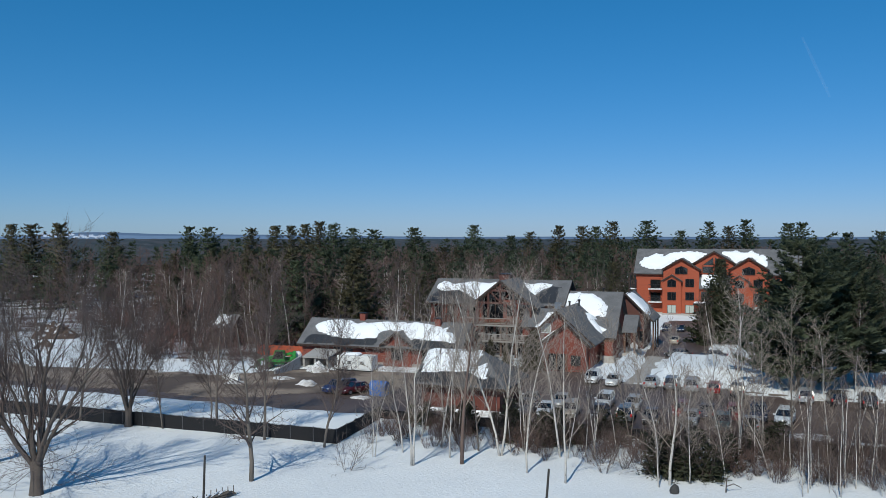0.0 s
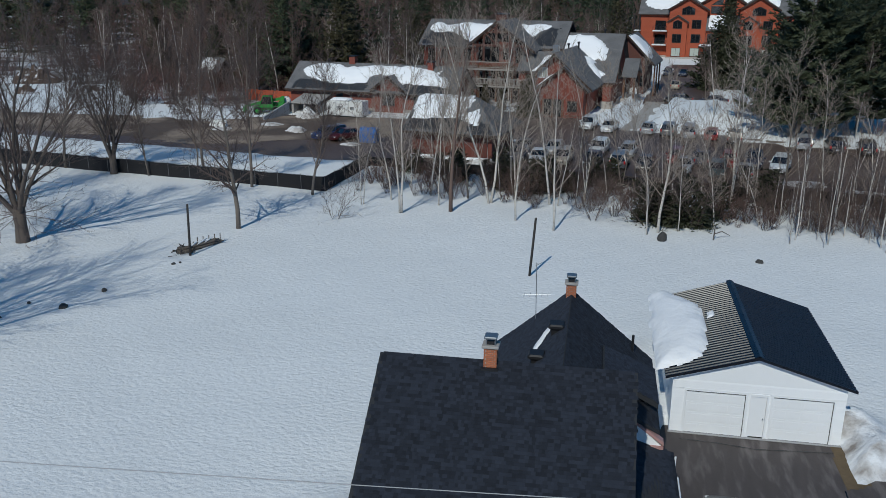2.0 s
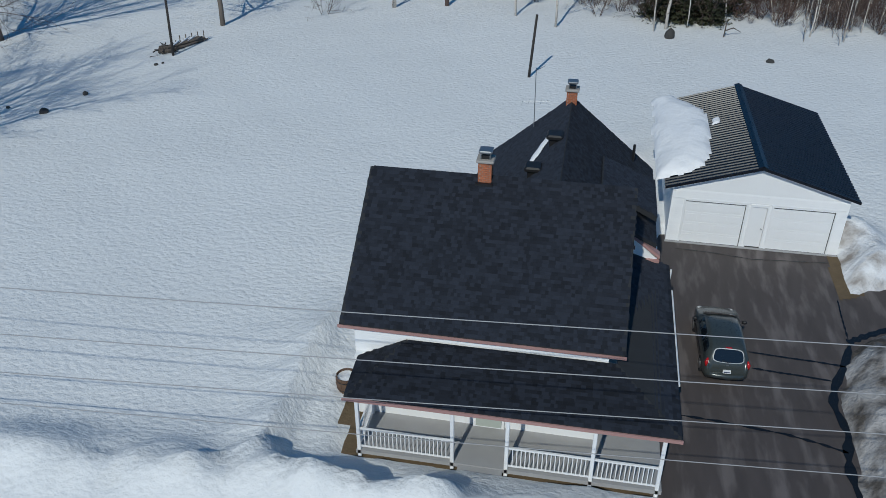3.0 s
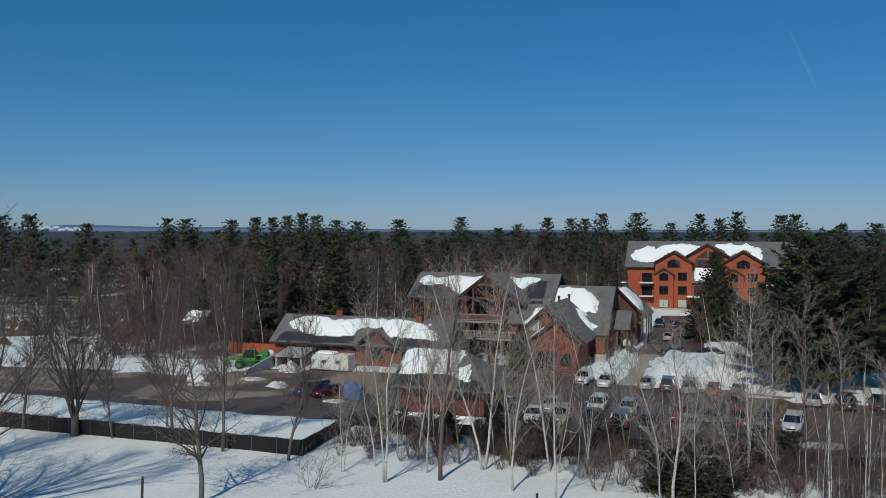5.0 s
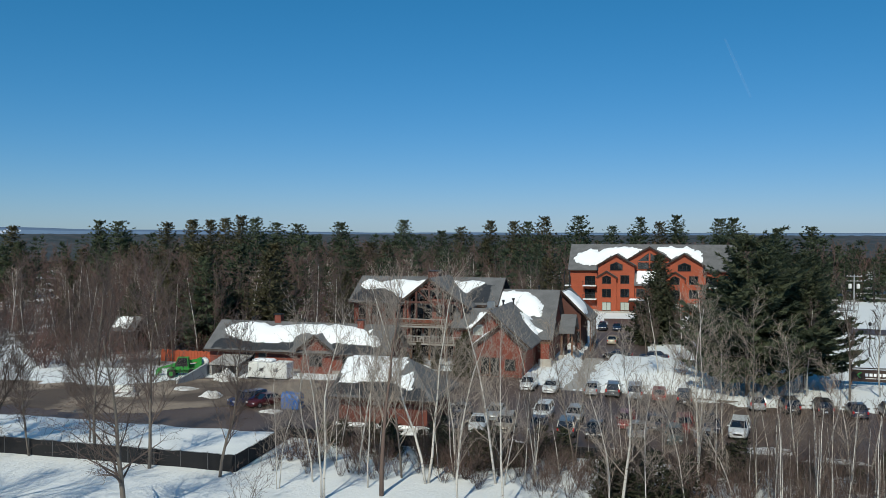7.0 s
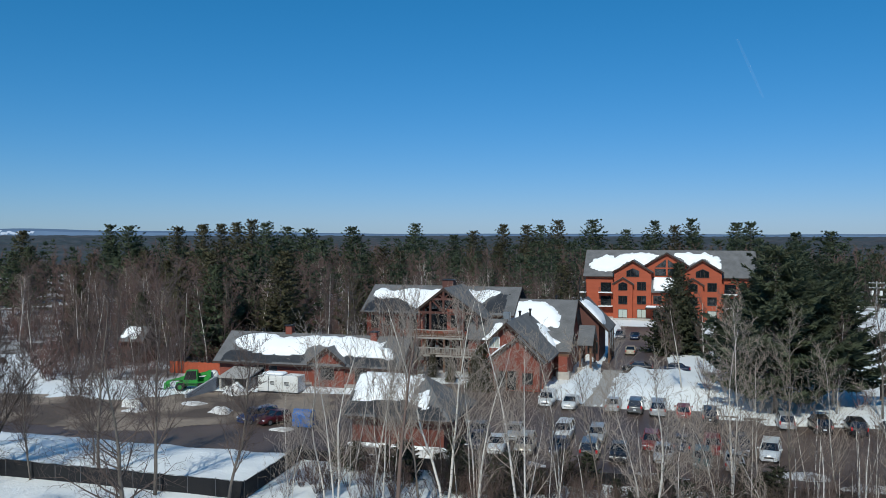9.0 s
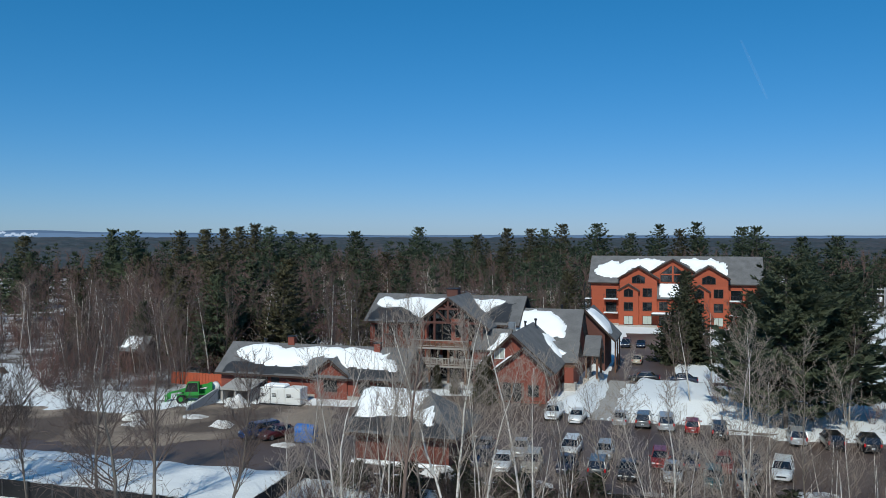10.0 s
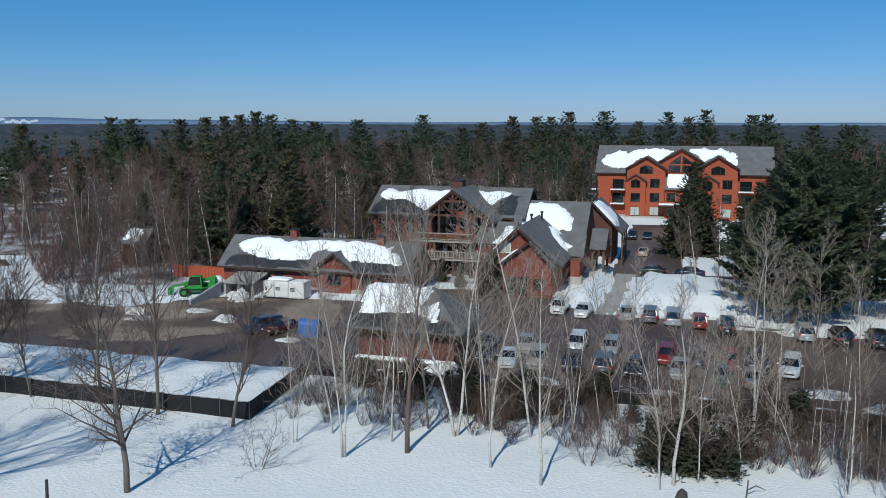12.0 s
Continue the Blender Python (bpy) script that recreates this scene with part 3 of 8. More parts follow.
# porch roof wrapping the front and the drive side
PY, PZ = -15.68, 2.68
g = Geo()
roof_plane(g, (-13.72, PY, PZ), (-3.70, PY, PZ), (-5.6, -13.42, 3.32), (-12.25, -13.42, 3.32), 0.13)
roof_plane(g, (-13.78, -13.75, 2.72), (-13.72, PY, PZ), (-12.25, -13.42, 3.32), (-12.26, -13.42, 3.32), 0.13)
roof_plane(g, (-3.70, PY, PZ), (-3.70, -6.45, PZ), (-5.6, -6.3, 3.26), (-5.6, -13.42, 3.32), 0.13)
porch_roof = hpart("porch_roof", g, "shingle_base", "black shingled porch roof")
g = Geo()
g.box((-13.78, PY - 0.06, PZ - 0.14), (-3.66, PY - 0.01, PZ - 0.03))
g.box((-14.5, RYE - 0.05, RZE - 0.15), (-5.36, RYE - 0.01, RZE - 0.05))
hpart("fascia", g, "trim_pink", "faded pink eave board")
for x in (RX0, RX1 - 0.03):
    hpart("rake_board", Geo().prism([(x, RYE, RZE - 0.02), (x, RYE, RZE - 0.2), (x, RYR, RZR - 0.2), (x, RYR, RZR - 0.02)], (0.03, 0, 0)), "black_metal")
hpart("gutter", Geo().tube([(-3.66, -8.0, PZ - 0.1), (-3.66, -13.2, PZ - 0.12)], 0.05, 8), "paint_white", "white gutter")
hpart("downpipe", Geo().tube([(-3.62, -6.6, 2.6), (-3.62, -6.6, 0.1)], 0.04, 8), "paint_white")

# porch floor, posts, railings
hpart("porch_wall", Geo().box((-13.93, -13.68, 0.2), (-5.95, -13.38, 2.62)), "siding_white", "white porch wall")
hpart("porch_floor", Geo().box((-13.5, -15.5, 0.15), (-3.95, -13.1, 0.3)), "porch_grey", "grey painted porch floor")
hpart("porch_floor", Geo().box((-5.75, -13.1, 0.15), (-3.95, -6.4, 0.3)), "porch_grey", "grey painted porch floor")
for x in (-13.4, -10.4, -8.7, -6.1, -4.1):
    hpart("porch_post", Geo().box((x - 0.06, -15.5, 0.0), (x + 0.06, -15.38, 2.6), bev=0.015), "paint_white", "white porch post")
hpart("porch_post", Geo().box((-13.45, -13.82, 0.0), (-13.33, -13.70, 2.7), bev=0.015), "paint_white", "white porch post")


def railing(a, b):
    a, b = Vector(a), Vector(b)
    rail = Geo()
    m = Matrix.Translation(a) @ (b - a).to_track_quat("X", "Z").to_matrix().to_4x4()
    L = (b - a).length
    rail.box((0, -0.03, 0.86), (L, 0.03, 0.92), m)
    rail.box((0, -0.02, 0.12), (L, 0.02, 0.17), m)
    ob = hpart("railing", rail, "paint_white", "white porch railing")
    n = int(L / 0.13)
    for k in range(1, n):
        hpart("baluster", Geo().box((k * L / n - 0.014, -0.014, 0.17), (k * L / n + 0.014, 0.014, 0.86), m), "paint_white", "", ob)


railing((-13.34, -15.44, 0.3), (-10.46, -15.44, 0.3))
railing((-8.64, -15.44, 0.3), (-6.16, -15.44, 0.3))
railing((-6.04, -15.44, 0.3), (-4.16, -15.44, 0.3))
railing((-13.39, -15.36, 0.3), (-13.39, -13.75, 0.3))
# front door and windows behind the porch
for x0, x1, z0, z1, nm in ((-9.9, -9.05, 0.36, 2.3, "door"), (-12.9, -11.6, 1.1, 2.3, "window"), (-8.2, -7.0, 1.1, 2.3, "window")):
    fr = hpart(nm + "_frame", Geo().box((x0 - 0.09, -13.76, z0 - 0.06), (x1 + 0.09, -13.70, z1 + 0.09), bev=0.01), "paint_white")
    hpart("pane" if nm == "window" else "door_leaf", Geo().box((x0, -13.785, z0), (x1, -13.75, z1)), "pane_dark" if nm == "window" else "curtain", "", fr)
for k in range(3):
    hpart("step", Geo().box((-10.2, -16.4 + 0.3 * k, 0), (-8.8, -15.5, 0.08 + 0.09 * k)), "porch_grey")


# chimneys of brick with a concrete cap and a steel cowl
def chimney(cx_, cy_, z0, z1, w, d):
    core = hpart("chimney", Geo().box((cx_ - w / 2 + 0.012, cy_ - d / 2 + 0.012, z0 - 0.7), (cx_ + w / 2 - 0.012, cy_ + d / 2 - 0.012, z1)), "mortar", "brick chimney with concrete cap and steel cowl")
    rows_ = int((z1 - z0 + 0.25) / 0.075)
    for r in range(rows_):
        z = z1 - 0.075 * (r + 1)
        for side in range(4):
            L = w if side % 2 == 0 else d
            n = 3
            for k in range(n):
                a, b = -L / 2 + L * (k + (0.5 if r % 2 else 0)) / n, -L / 2 + L * (k + 1 + (0.5 if r % 2 else 0)) / n
                a, b = max(a, -L / 2), min(b, L / 2)
                if b - a < 0.03:
                    continue
                q = (d if side % 2 == 0 else w) / 2
                m = Matrix.Translation((cx_, cy_, 0)) @ pose(0, 0, 0, 0, 0, 90 * side)
                hpart("brick", Geo().box((a + 0.006, -q, z + 0.006), (b - 0.006, -q + 0.05, z + 0.07), m), "brick", "", core)
    hpart("cap", Geo().box((cx_ - w / 2 - 0.07, cy_ - d / 2 - 0.07, z1), (cx_ + w / 2 + 0.07, cy_ + d / 2 + 0.07, z1 + 0.1), bev=0.02), "concrete", "", core)
    for k in (-1, 1):
        for j in (-1, 1):
            hpart("cowl_leg", Geo().box((cx_ + k * w * 0.34 - 0.015, cy_ + j * d * 0.34 - 0.015, z1 + 0.1), (cx_ + k * w * 0.34 + 0.015, cy_ + j * d * 0.34 + 0.015, z1 + 0.34)), "galvanised", "", core)
    hpart("cowl", Geo().box((cx_ - w / 2, cy_ - d / 2, z1 + 0.32), (cx_ + w / 2, cy_ + d / 2, z1 + 0.42), bev=0.03), "galvanised", "", core)
    hpart("flue", Geo().box((cx_ - w * 0.28, cy_ - d * 0.28, z1 + 0.1), (cx_ + w * 0.28, cy_ + d * 0.28, z1 + 0.22)), "black_metal", "", core)


chimney(-10.45, -8.85, 6.9, 7.62, 0.46, 0.46)
chimney(-7.99, -0.3, 6.5, 7.0, 0.44, 0.44)
# flashing of chimney, roof vents, vent pipe, aerial
hpart("flashing", Geo().box((-10.75, -9.2, 6.72), (-10.16, -8.6, 6.9)), "black_metal")
for x, y, z in ((-8.42, -3.75, 6.2), (-9.08, -5.45, 5.6)):
    v_ = hpart("roof_vent", Geo().box((x - 0.2, y - 0.22, z - 0.25), (x + 0.2, y + 0.22, z + 0.16)), "black_metal", "square black roof vent")
    hpart("vent_hood", Geo().box((x - 0.33, y - 0.33, z + 0.12), (x + 0.33, y + 0.33, z + 0.34), bev=0.06), "black_metal", "", v_)
hpart("vent_pipe", Geo().tube([(-5.2, -0.9, 4.1), (-5.2, -0.9, 5.0)], 0.06, 10), "black_metal")
ae = hpart("aerial", Geo().tube([(-9.5, -0.4, 4.9), (-9.55, -0.4, 7.9)], 0.018, 6), "galvanised", "thin television aerial mast")
hpart("aerial_boom", Geo().tube([(-10.15, -0.4, 6.35), (-8.9, -0.4, 6.45)], 0.012, 5), "galvanised", "", ae)
hpart("aerial_boom", Geo().tube([(-9.6, -0.4, 7.75), (-9.2, -0.1, 7.9)], 0.012, 5), "galvanised", "", ae)
for k in range(5):
    x = -10.05 + 0.26 * k
    hpart("aerial_rod", Geo().tube([(x, -0.75 + 0.04 * k, 6.36 + 0.02 * k), (x, -0.05 - 0.04 * k, 6.36 + 0.02 * k)], 0.008, 5), "galvanised", "", ae)
# a streak of old snow in the valley of the wing roof
sd = (Vector((WX, 0, WZ)) - Vector((-11.75, 0, 3.35))).normalized()
snow_on("snow_streak", HM @ Vector((-9.55, -5.2, 5.28)), (0, 1, 0), sd, [(-0.3, -0.25), (0.4, 0.02), (1.2, 0.35), (2.0, 0.75), (2.3, 1.05), (1.9, 1.0), (1.0, 0.6), (0.2, 0.2)], 0.07, house, 0.06, 0.13, 3.0)



# ---- the garage ----
garage = thing("garage", (0.5, 5, 0), "white double garage with corrugated black metal roof", "garage")
GM = Matrix.Translation((-0.5, -5, 0))


def gpart(name, geo, mat, label="", parent=None):
    return part(name, geo.moved(GM), M[mat], parent or garage, label)


GX0, GX1, GY0, GY1, GE, GR, GRX = -3.25, 4.15, 0.02, 9.4, 2.72, 3.98, 0.28
gpart("wall", Geo().prism([(GX0, GY1, 0), (GX1, GY1, 0), (GX1, GY1, GE), (GRX, GY1, GR - 0.12), (GX0, GY1, GE)], (0, 0.12, 0)), "siding_white", "white rear gable wall")
for x in (GX0, GX1 - 0.12):
    gpart("side_wall", Geo().box((x, GY0 + 0.12, 0), (x + 0.12, GY1, GE)), "siding_white")
# front wall pieced round the doors
D1, D2, MD = (-2.62, -0.05), (1.12, 3.66), (0.22, 0.86)
for a, b in ((GX0, D1[0]), (D1[1], MD[0]), (MD[1], D2[0]), (D2[1], GX1)):
    gpart("pier", Geo().box((a, GY0, 0), (b, GY0 + 0.12, 2.13)), "siding_white")
gpart("gable_front", Geo().prism([(GX0, GY0, 2.13), (GX1, GY0, 2.13), (GX1, GY0, GE), (GRX, GY0, GR - 0.12), (GX0, GY0, GE)], (0, 0.12, 0)), "siding_white", "white gable front")
# clapboards
for a, b in ((GX0, D1[0] - 0.1), (D1[1] + 0.1, MD[0] - 0.08), (MD[1] + 0.08, D2[0] - 0.1), (D2[1] + 0.1, GX1)):
    for k in range(21):
        z = 0.05 + 0.105 * k
        if z < 2.13:
            gpart("board", Geo().prism([(a, GY0 - 0.003, z), (a, GY0 - 0.022, z + 0.004), (a, GY0 - 0.004, z + 0.102)], (b - a, 0, 0)), "siding_white")
for k in range(4):
    z = 2.24 + 0.105 * k
    gpart("board", Geo().prism([(GX0, GY0 - 0.003, z), (GX0, GY0 - 0.022, z + 0.004), (GX0, GY0 - 0.004, z + 0.102)], (GX1 - GX0, 0, 0)), "siding_white")
# panelled doors
for a, b in (D1, D2):
    dr = gpart("garage_door", Geo().box((a, GY0 + 0.03, 0.02), (b, GY0 + 0.07, 2.1)), "paint_white", "white sectional garage door")
    for r in range(4):
        z = 0.03 + 0.518 * r
        gpart("door_section", Geo().box((a + 0.01, GY0 + 0.005, z), (b - 0.01, GY0 + 0.03, z + 0.514), bev=0.004), "paint_white", "", dr)
        for c in range(4):
            w = (b - a - 0.02) / 4
            gpart("raised_panel", Geo().box((a + 0.01 + w * c + 0.07, GY0 - 0.004, z + 0.09), (a + 0.01 + w * (c + 1) - 0.07, GY0 + 0.006, z + 0.415), bev=0.003), "paint_white", "", dr)
    tr = Geo().box((a - 0.1, GY0 - 0.03, 0), (a, GY0 + 0.03, 2.24)).box((b, GY0 - 0.03, 0), (b + 0.1, GY0 + 0.03, 2.24)).box((a, GY0 - 0.03, 2.13), (b, GY0 + 0.03, 2.24))
    gpart("door_trim", tr, "paint_white")
    gpart("weather_strip", Geo().box((a, GY0 - 0.012, 2.085), (b, GY0 + 0.028, 2.128)).box((b - 0.03, GY0 - 0.012, 0.02), (b - 0.002, GY0 + 0.028, 2.09)), "steel_post", "grey rubber weather strip")
md = gpart("side_door", Geo().box((MD[0], GY0 + 0.02, 0.06), (MD[1], GY0 + 0.06, 2.08), bev=0.005), "paint_white", "white pedestrian door")
gpart("door_handle", Geo().tube([(MD[1] - 0.09, GY0 - 0.05, 1.0), (MD[1] - 0.09, GY0 + 0.02, 1.0)], 0.025, 8), "galvanised", "", md)
gpart("door_trim", Geo().box((MD[0] - 0.08, GY0 - 0.03, 0), (MD[0], GY0 + 0.03, 2.2)).box((MD[1], GY0 - 0.03, 0), (MD[1] + 0.08, GY0 + 0.03, 2.2)).box((MD[0], GY0 - 0.03, 2.08), (MD[1], GY0 + 0.03, 2.2)), "paint_white")
gpart("sill", Geo().box((GX0 - 0.05, -0.12, -0.05), (GX1 + 0.05, 0.015, 0.03), bev=0.01), "porch_grey", "worn grey concrete sill")
# corrugated roof: ribs run from ridge to eave
EX0, EX1, EY0, EY1 = -3.62, 4.48, -0.22, 9.72


def corrugated(xe, ze):
    pitch, n = 0.26, int((EY1 - EY0) / 0.26)
    v_, f_ = [], []
    prof = [(0.0, 0.0), (0.15, 0.0), (0.175, 0.05), (0.215, 0.05), (0.24, 0.0)]
    ys_ = [(EY0 + pitch * k + a, h) for k in range(n) for a, h in prof] + [(EY1, 0.0)]
    for y, h in ys_:
        v_ += [(xe, y, ze + h), (GRX, y, GR + 0.06 + h), (xe, y, ze - 0.05), (GRX, y, GR + 0.01)]
    for i in range(len(ys_) - 1):
        a, b = 4 * i, 4 * i + 4
        f_ += [(a, a + 1, b + 1, b), (a + 2, b + 2, b + 3, a + 3), (a, b, b + 2, a + 2)]
    return Geo().add(v_, f_ if xe < GRX else [tuple(reversed(q)) for q in f_])


gpart("roof_sheet", corrugated(EX0, 2.80), "metal_roof", "ribbed black metal roof slope")
gpart("roof_sheet", corrugated(EX1, 2.79), "metal_roof", "ribbed black metal roof slope")
gpart("ridge_cap", Geo().prism([(GRX - 0.2, EY0, GR + 0.08), (GRX, EY0, GR + 0.17), (GRX + 0.2, EY0, GR + 0.08), (GRX, EY0, GR + 0.13)], (0, EY1 - EY0, 0)), "metal_roof")
for xe, ze in ((EX0, 2.80), (EX1, 2.79)):
    gpart("rake_trim", Geo().prism([(xe, EY0 - 0.02, ze + 0.06), (GRX, EY0 - 0.02, GR + 0.12), (GRX, EY0 - 0.02, GR - 0.02), (xe, EY0 - 0.02, ze - 0.07)], (0, 0.05, 0)), "metal_roof")
    gpart("soffit", Geo().prism([(xe, EY0, ze - 0.1), (GRX, EY0, GR - 0.04), (GRX, EY0, GR - 0.02), (xe, EY0, ze - 0.08)], (0, 0.24, 0)), "paint_white")
sdir = Vector((GRX - EX0, 0, GR + 0.06 - 2.8)).normalized()
snow_on("roof_snow", GM @ Vector((EX0, 0, 2.89)), (0, 1, 0), sdir, [(0.55, -0.35), (9.9, -0.35), (9.9, 0.6), (8.6, 1.35), (7.2, 2.05), (4.6, 2.25), (2.2, 2.0), (1.15, 1.6), (0.75, 0.8)], 0.42, garage, 0.12, 0.12, 2.0, "thick slab of old snow")
snow_on("roof_snow", GM @ Vector((EX0, 0, 2.86)), (0, 1, 0), sdir, [(5.3, 2.45), (5.9, 2.5), (6.0, 2.75), (5.4, 2.75)], 0.12, garage, 0.05, 0.06, 4.0)


# ---- the timber village behind the lot, in the turned frame ----
def village_thing(name, u, v, label, category, group="", kind=""):
    ob = thing(name, FAR @ Matrix.Translation((u, v, 0)), label, category, group, kind)
    ob["u"], ob["v"] = u, v
    return ob


def at(ob, name, geo, mat, label="", parent=None, sm=False):
    """A part given in the turned frame's own metres."""
    return part(name, geo.moved(Matrix.Translation((-ob["u"], -ob["v"], 0))), M[mat], parent or ob, label, sm)


def slope(a, b, c, d, t=0.22):
    return Geo().prism([a, b, c, d], (0, 0, -t))


def gable_u(ob, u0, u1, v0, v1, ze, zr, wall="red_wood", roof="shingle_far", over=0.6, vr=None, z0=0.0, ends=True):
    """A block whose ridge runs along u."""
    vr = (v0 + v1) / 2 if vr is None else vr
    at(ob, "wall", Geo().prism([(u0, v0, z0), (u0, v1, z0), (u0, v1, ze), (u0, vr, zr - 0.25), (u0, v0, ze)], (u1 - u0, 0, 0)), wall, "")
    k = (zr - ze) / (vr - v0)
    k2 = (zr - ze) / (v1 - vr)
    at(ob, "roof_slope", slope((u0 - over, v0 - over, ze - over * k + 0.1), (u1 + over, v0 - over, ze - over * k + 0.1), (u1 + over, vr, zr + 0.1), (u0 - over, vr, zr + 0.1)), roof)
    at(ob, "roof_slope", slope((u1 + over, v1 + over, ze - over * k2 + 0.1), (u0 - over, v1 + over, ze - over * k2 + 0.1), (u0 - over, vr, zr + 0.1), (u1 + over, vr, zr + 0.1)), roof)
    at(ob, "fascia", Geo().box((u0 - over, v0 - over - 0.06, ze - over * k - 0.2), (u1 + over, v0 - over - 0.005, ze - over * k + 0.06)), "brown_trim")
    if ends:
        for uu in (u0 - over - 0.05, u1 + over):
            at(ob, "barge_board", Geo().prism([(uu, v0 - over, ze - over * k + 0.12), (uu, vr, zr + 0.13), (uu, v1 + over, ze - over * k2 + 0.12), (uu, v1 + over, ze - over * k2 - 0.2), (uu, vr, zr - 0.2), (uu, v0 - over, ze - over * k - 0.2)], (0.05, 0, 0)), "brown_trim")


def gable_v(ob, u0, u1, v0, v1, ze, zr, wall="red_wood", roof="shingle_far", over=0.6, ur=None, z0=0.0, over_f=0.7, zel=None, zer=None):
    """A block whose ridge runs along v; its gable looks at the camera's side."""
    ur = (u0 + u1) / 2 if ur is None else ur
    zl, zq = zel or ze, zer or ze
    at(ob, "gable_wall", Geo().prism([(u0, v0, z0), (u1, v0, z0), (u1, v0, zq), (ur, v0, zr - 0.25), (u0, v0, zl)], (0, v1 - v0, 0)), wall)
    kl, kr = (zr - zl) / (ur - u0), (zr - zq) / (u1 - ur)
    at(ob, "roof_slope", slope((u0 - over, v1, zl - over * kl + 0.1), (u0 - over, v0 - over_f, zl - over * kl + 0.1), (ur, v0 - over_f, zr + 0.1), (ur, v1, zr + 0.1)), roof)
    at(ob, "roof_slope", slope((u1 + over, v0 - over_f, zq - over * kr + 0.1), (u1 + over, v1, zq - over * kr + 0.1), (ur, v1, zr + 0.1), (ur, v0 - over_f, zr + 0.1)), roof)
    f = v0 - over_f - 0.06
    for a, za, k in ((u0 - over, zl, kl), (u1 + over, zq, kr)):
        at(ob, "barge_board", Geo().prism([(a, f, za - over * k + 0.14), (ur, f, zr + 0.14), (ur, f, zr - 0.28), (a, f, za - over * k - 0.25)], (0, 0.06, 0)), "brown_trim")


def window_at(ob, u, v, z, w, h, mat="pane_dark", frame_mat="brown_trim", arch=0.0, bars=1):
    """A framed window standing a little proud of a wall that faces the lot."""
    fr = Geo()
    top = [(u - w / 2 - 0.1, v - 0.06, z - 0.1), (u + w / 2 + 0.1, v - 0.06, z - 0.1), (u + w / 2 + 0.1, v - 0.06, z + h * (1 - arch) + 0.1), (u, v - 0.06, z + h + 0.1), (u - w / 2 - 0.1, v - 0.06, z + h * (1 - arch) + 0.1)]
    fr.prism(top, (0, 0.05, 0))
    f = at(ob, "window", fr, frame_mat)
    gl = [(u - w / 2, v - 0.075, z), (u + w / 2, v - 0.075, z), (u + w / 2, v - 0.075, z + h * (1 - arch)), (u, v - 0.075, z + h), (u - w / 2, v - 0.075, z + h * (1 - arch))]
    at(ob, "pane", Geo().prism(gl, (0, 0.02, 0)), mat, "", f)
    for k in range(1, bars + 1):
        x = u - w / 2 + w * k / (bars + 1)
        at(ob, "glazing_bar", Geo().box((x - 0.035, v - 0.1, z), (x + 0.035, v - 0.072, z + h * (1 - arch))), frame_mat, "", f)
    return f


def siding(ob, u0, u1, v, z0, z1, mat, step, upright=False, cut=None):
    """Boards on a wall that faces the lot, each a piece of its own."""
    if upright:
        n = max(1, int((u1 - u0) / step))
        for k in range(n):
            a, b = u0 + (u1 - u0) * k / n, u0 + (u1 - u0) * (k + 1) / n
            top = z1 if cut is None else cut((a + b) / 2)
            at(ob, "board", Geo().box((a + 0.012, v - 0.03, z0), (b - 0.012, v - 0.002, top)), mat)
    else:
        n = max(1, int((z1 - z0) / step))
        for k in range(n):
            a = z0 + (z1 - z0) * k / n
            at(ob, "board", Geo().prism([(u0, v - 0.002, a), (u0, v - 0.035, a + 0.005), (u0, v - 0.01, a + (z1 - z0) / n - 0.01)], (u1 - u0, 0, 0)), mat)


def box_chimney(ob, u, v, z0, z1, w=1.0, mat="timber"):
    c = at(ob, "chimney", Geo().box((u - w / 2, v - w / 2, z0), (u + w / 2, v + w / 2, z1), bev=0.03), mat, "boarded chimney stack")
    at(ob, "chimney_cap", Geo().box((u - w / 2 - 0.12, v - w / 2 - 0.12, z1), (u + w / 2 + 0.12, v + w / 2 + 0.12, z1 + 0.14), bev=0.03), "black_metal", "", c)


def stack(ob, u, v, z, h=0.7):
    p = at(ob, "roof_vent", Geo().tube([(u, v, z - 0.4), (u, v, z + h * 0.7)], 0.14, 10), "black_metal")
    at(ob, "vent_hood", Geo().tube([(u, v, z + h * 0.65), (u, v, z + h)], 0.22, 10), "black_metal", "", p)


def roof_snow(ob, origin, s_dir, t_dir, poly, thick=0.45, seed=1.0, ragged=0.3, step=0.3):
    o = Vector(origin) - Vector((ob["u"], ob["v"], 0))
    return snow_on("roof_snow", o, s_dir, t_dir, poly, thick, ob, step, ragged, seed, "thick white snow lying on the slope")


def wet_roof(ob, origin, s_dir, t_dir, poly, seed):
    """Shingles darkened by meltwater below the snow."""
    o = Vector(origin) - Vector((ob["u"], ob["v"], 0)) + Vector((0, 0, 0.012))
    return snow_on("wet_shingles", o, s_dir, t_dir, poly, 0.012, ob, 0.25, 0.3, seed, "dark wet shingles below the snow", M["shingle_wet"])


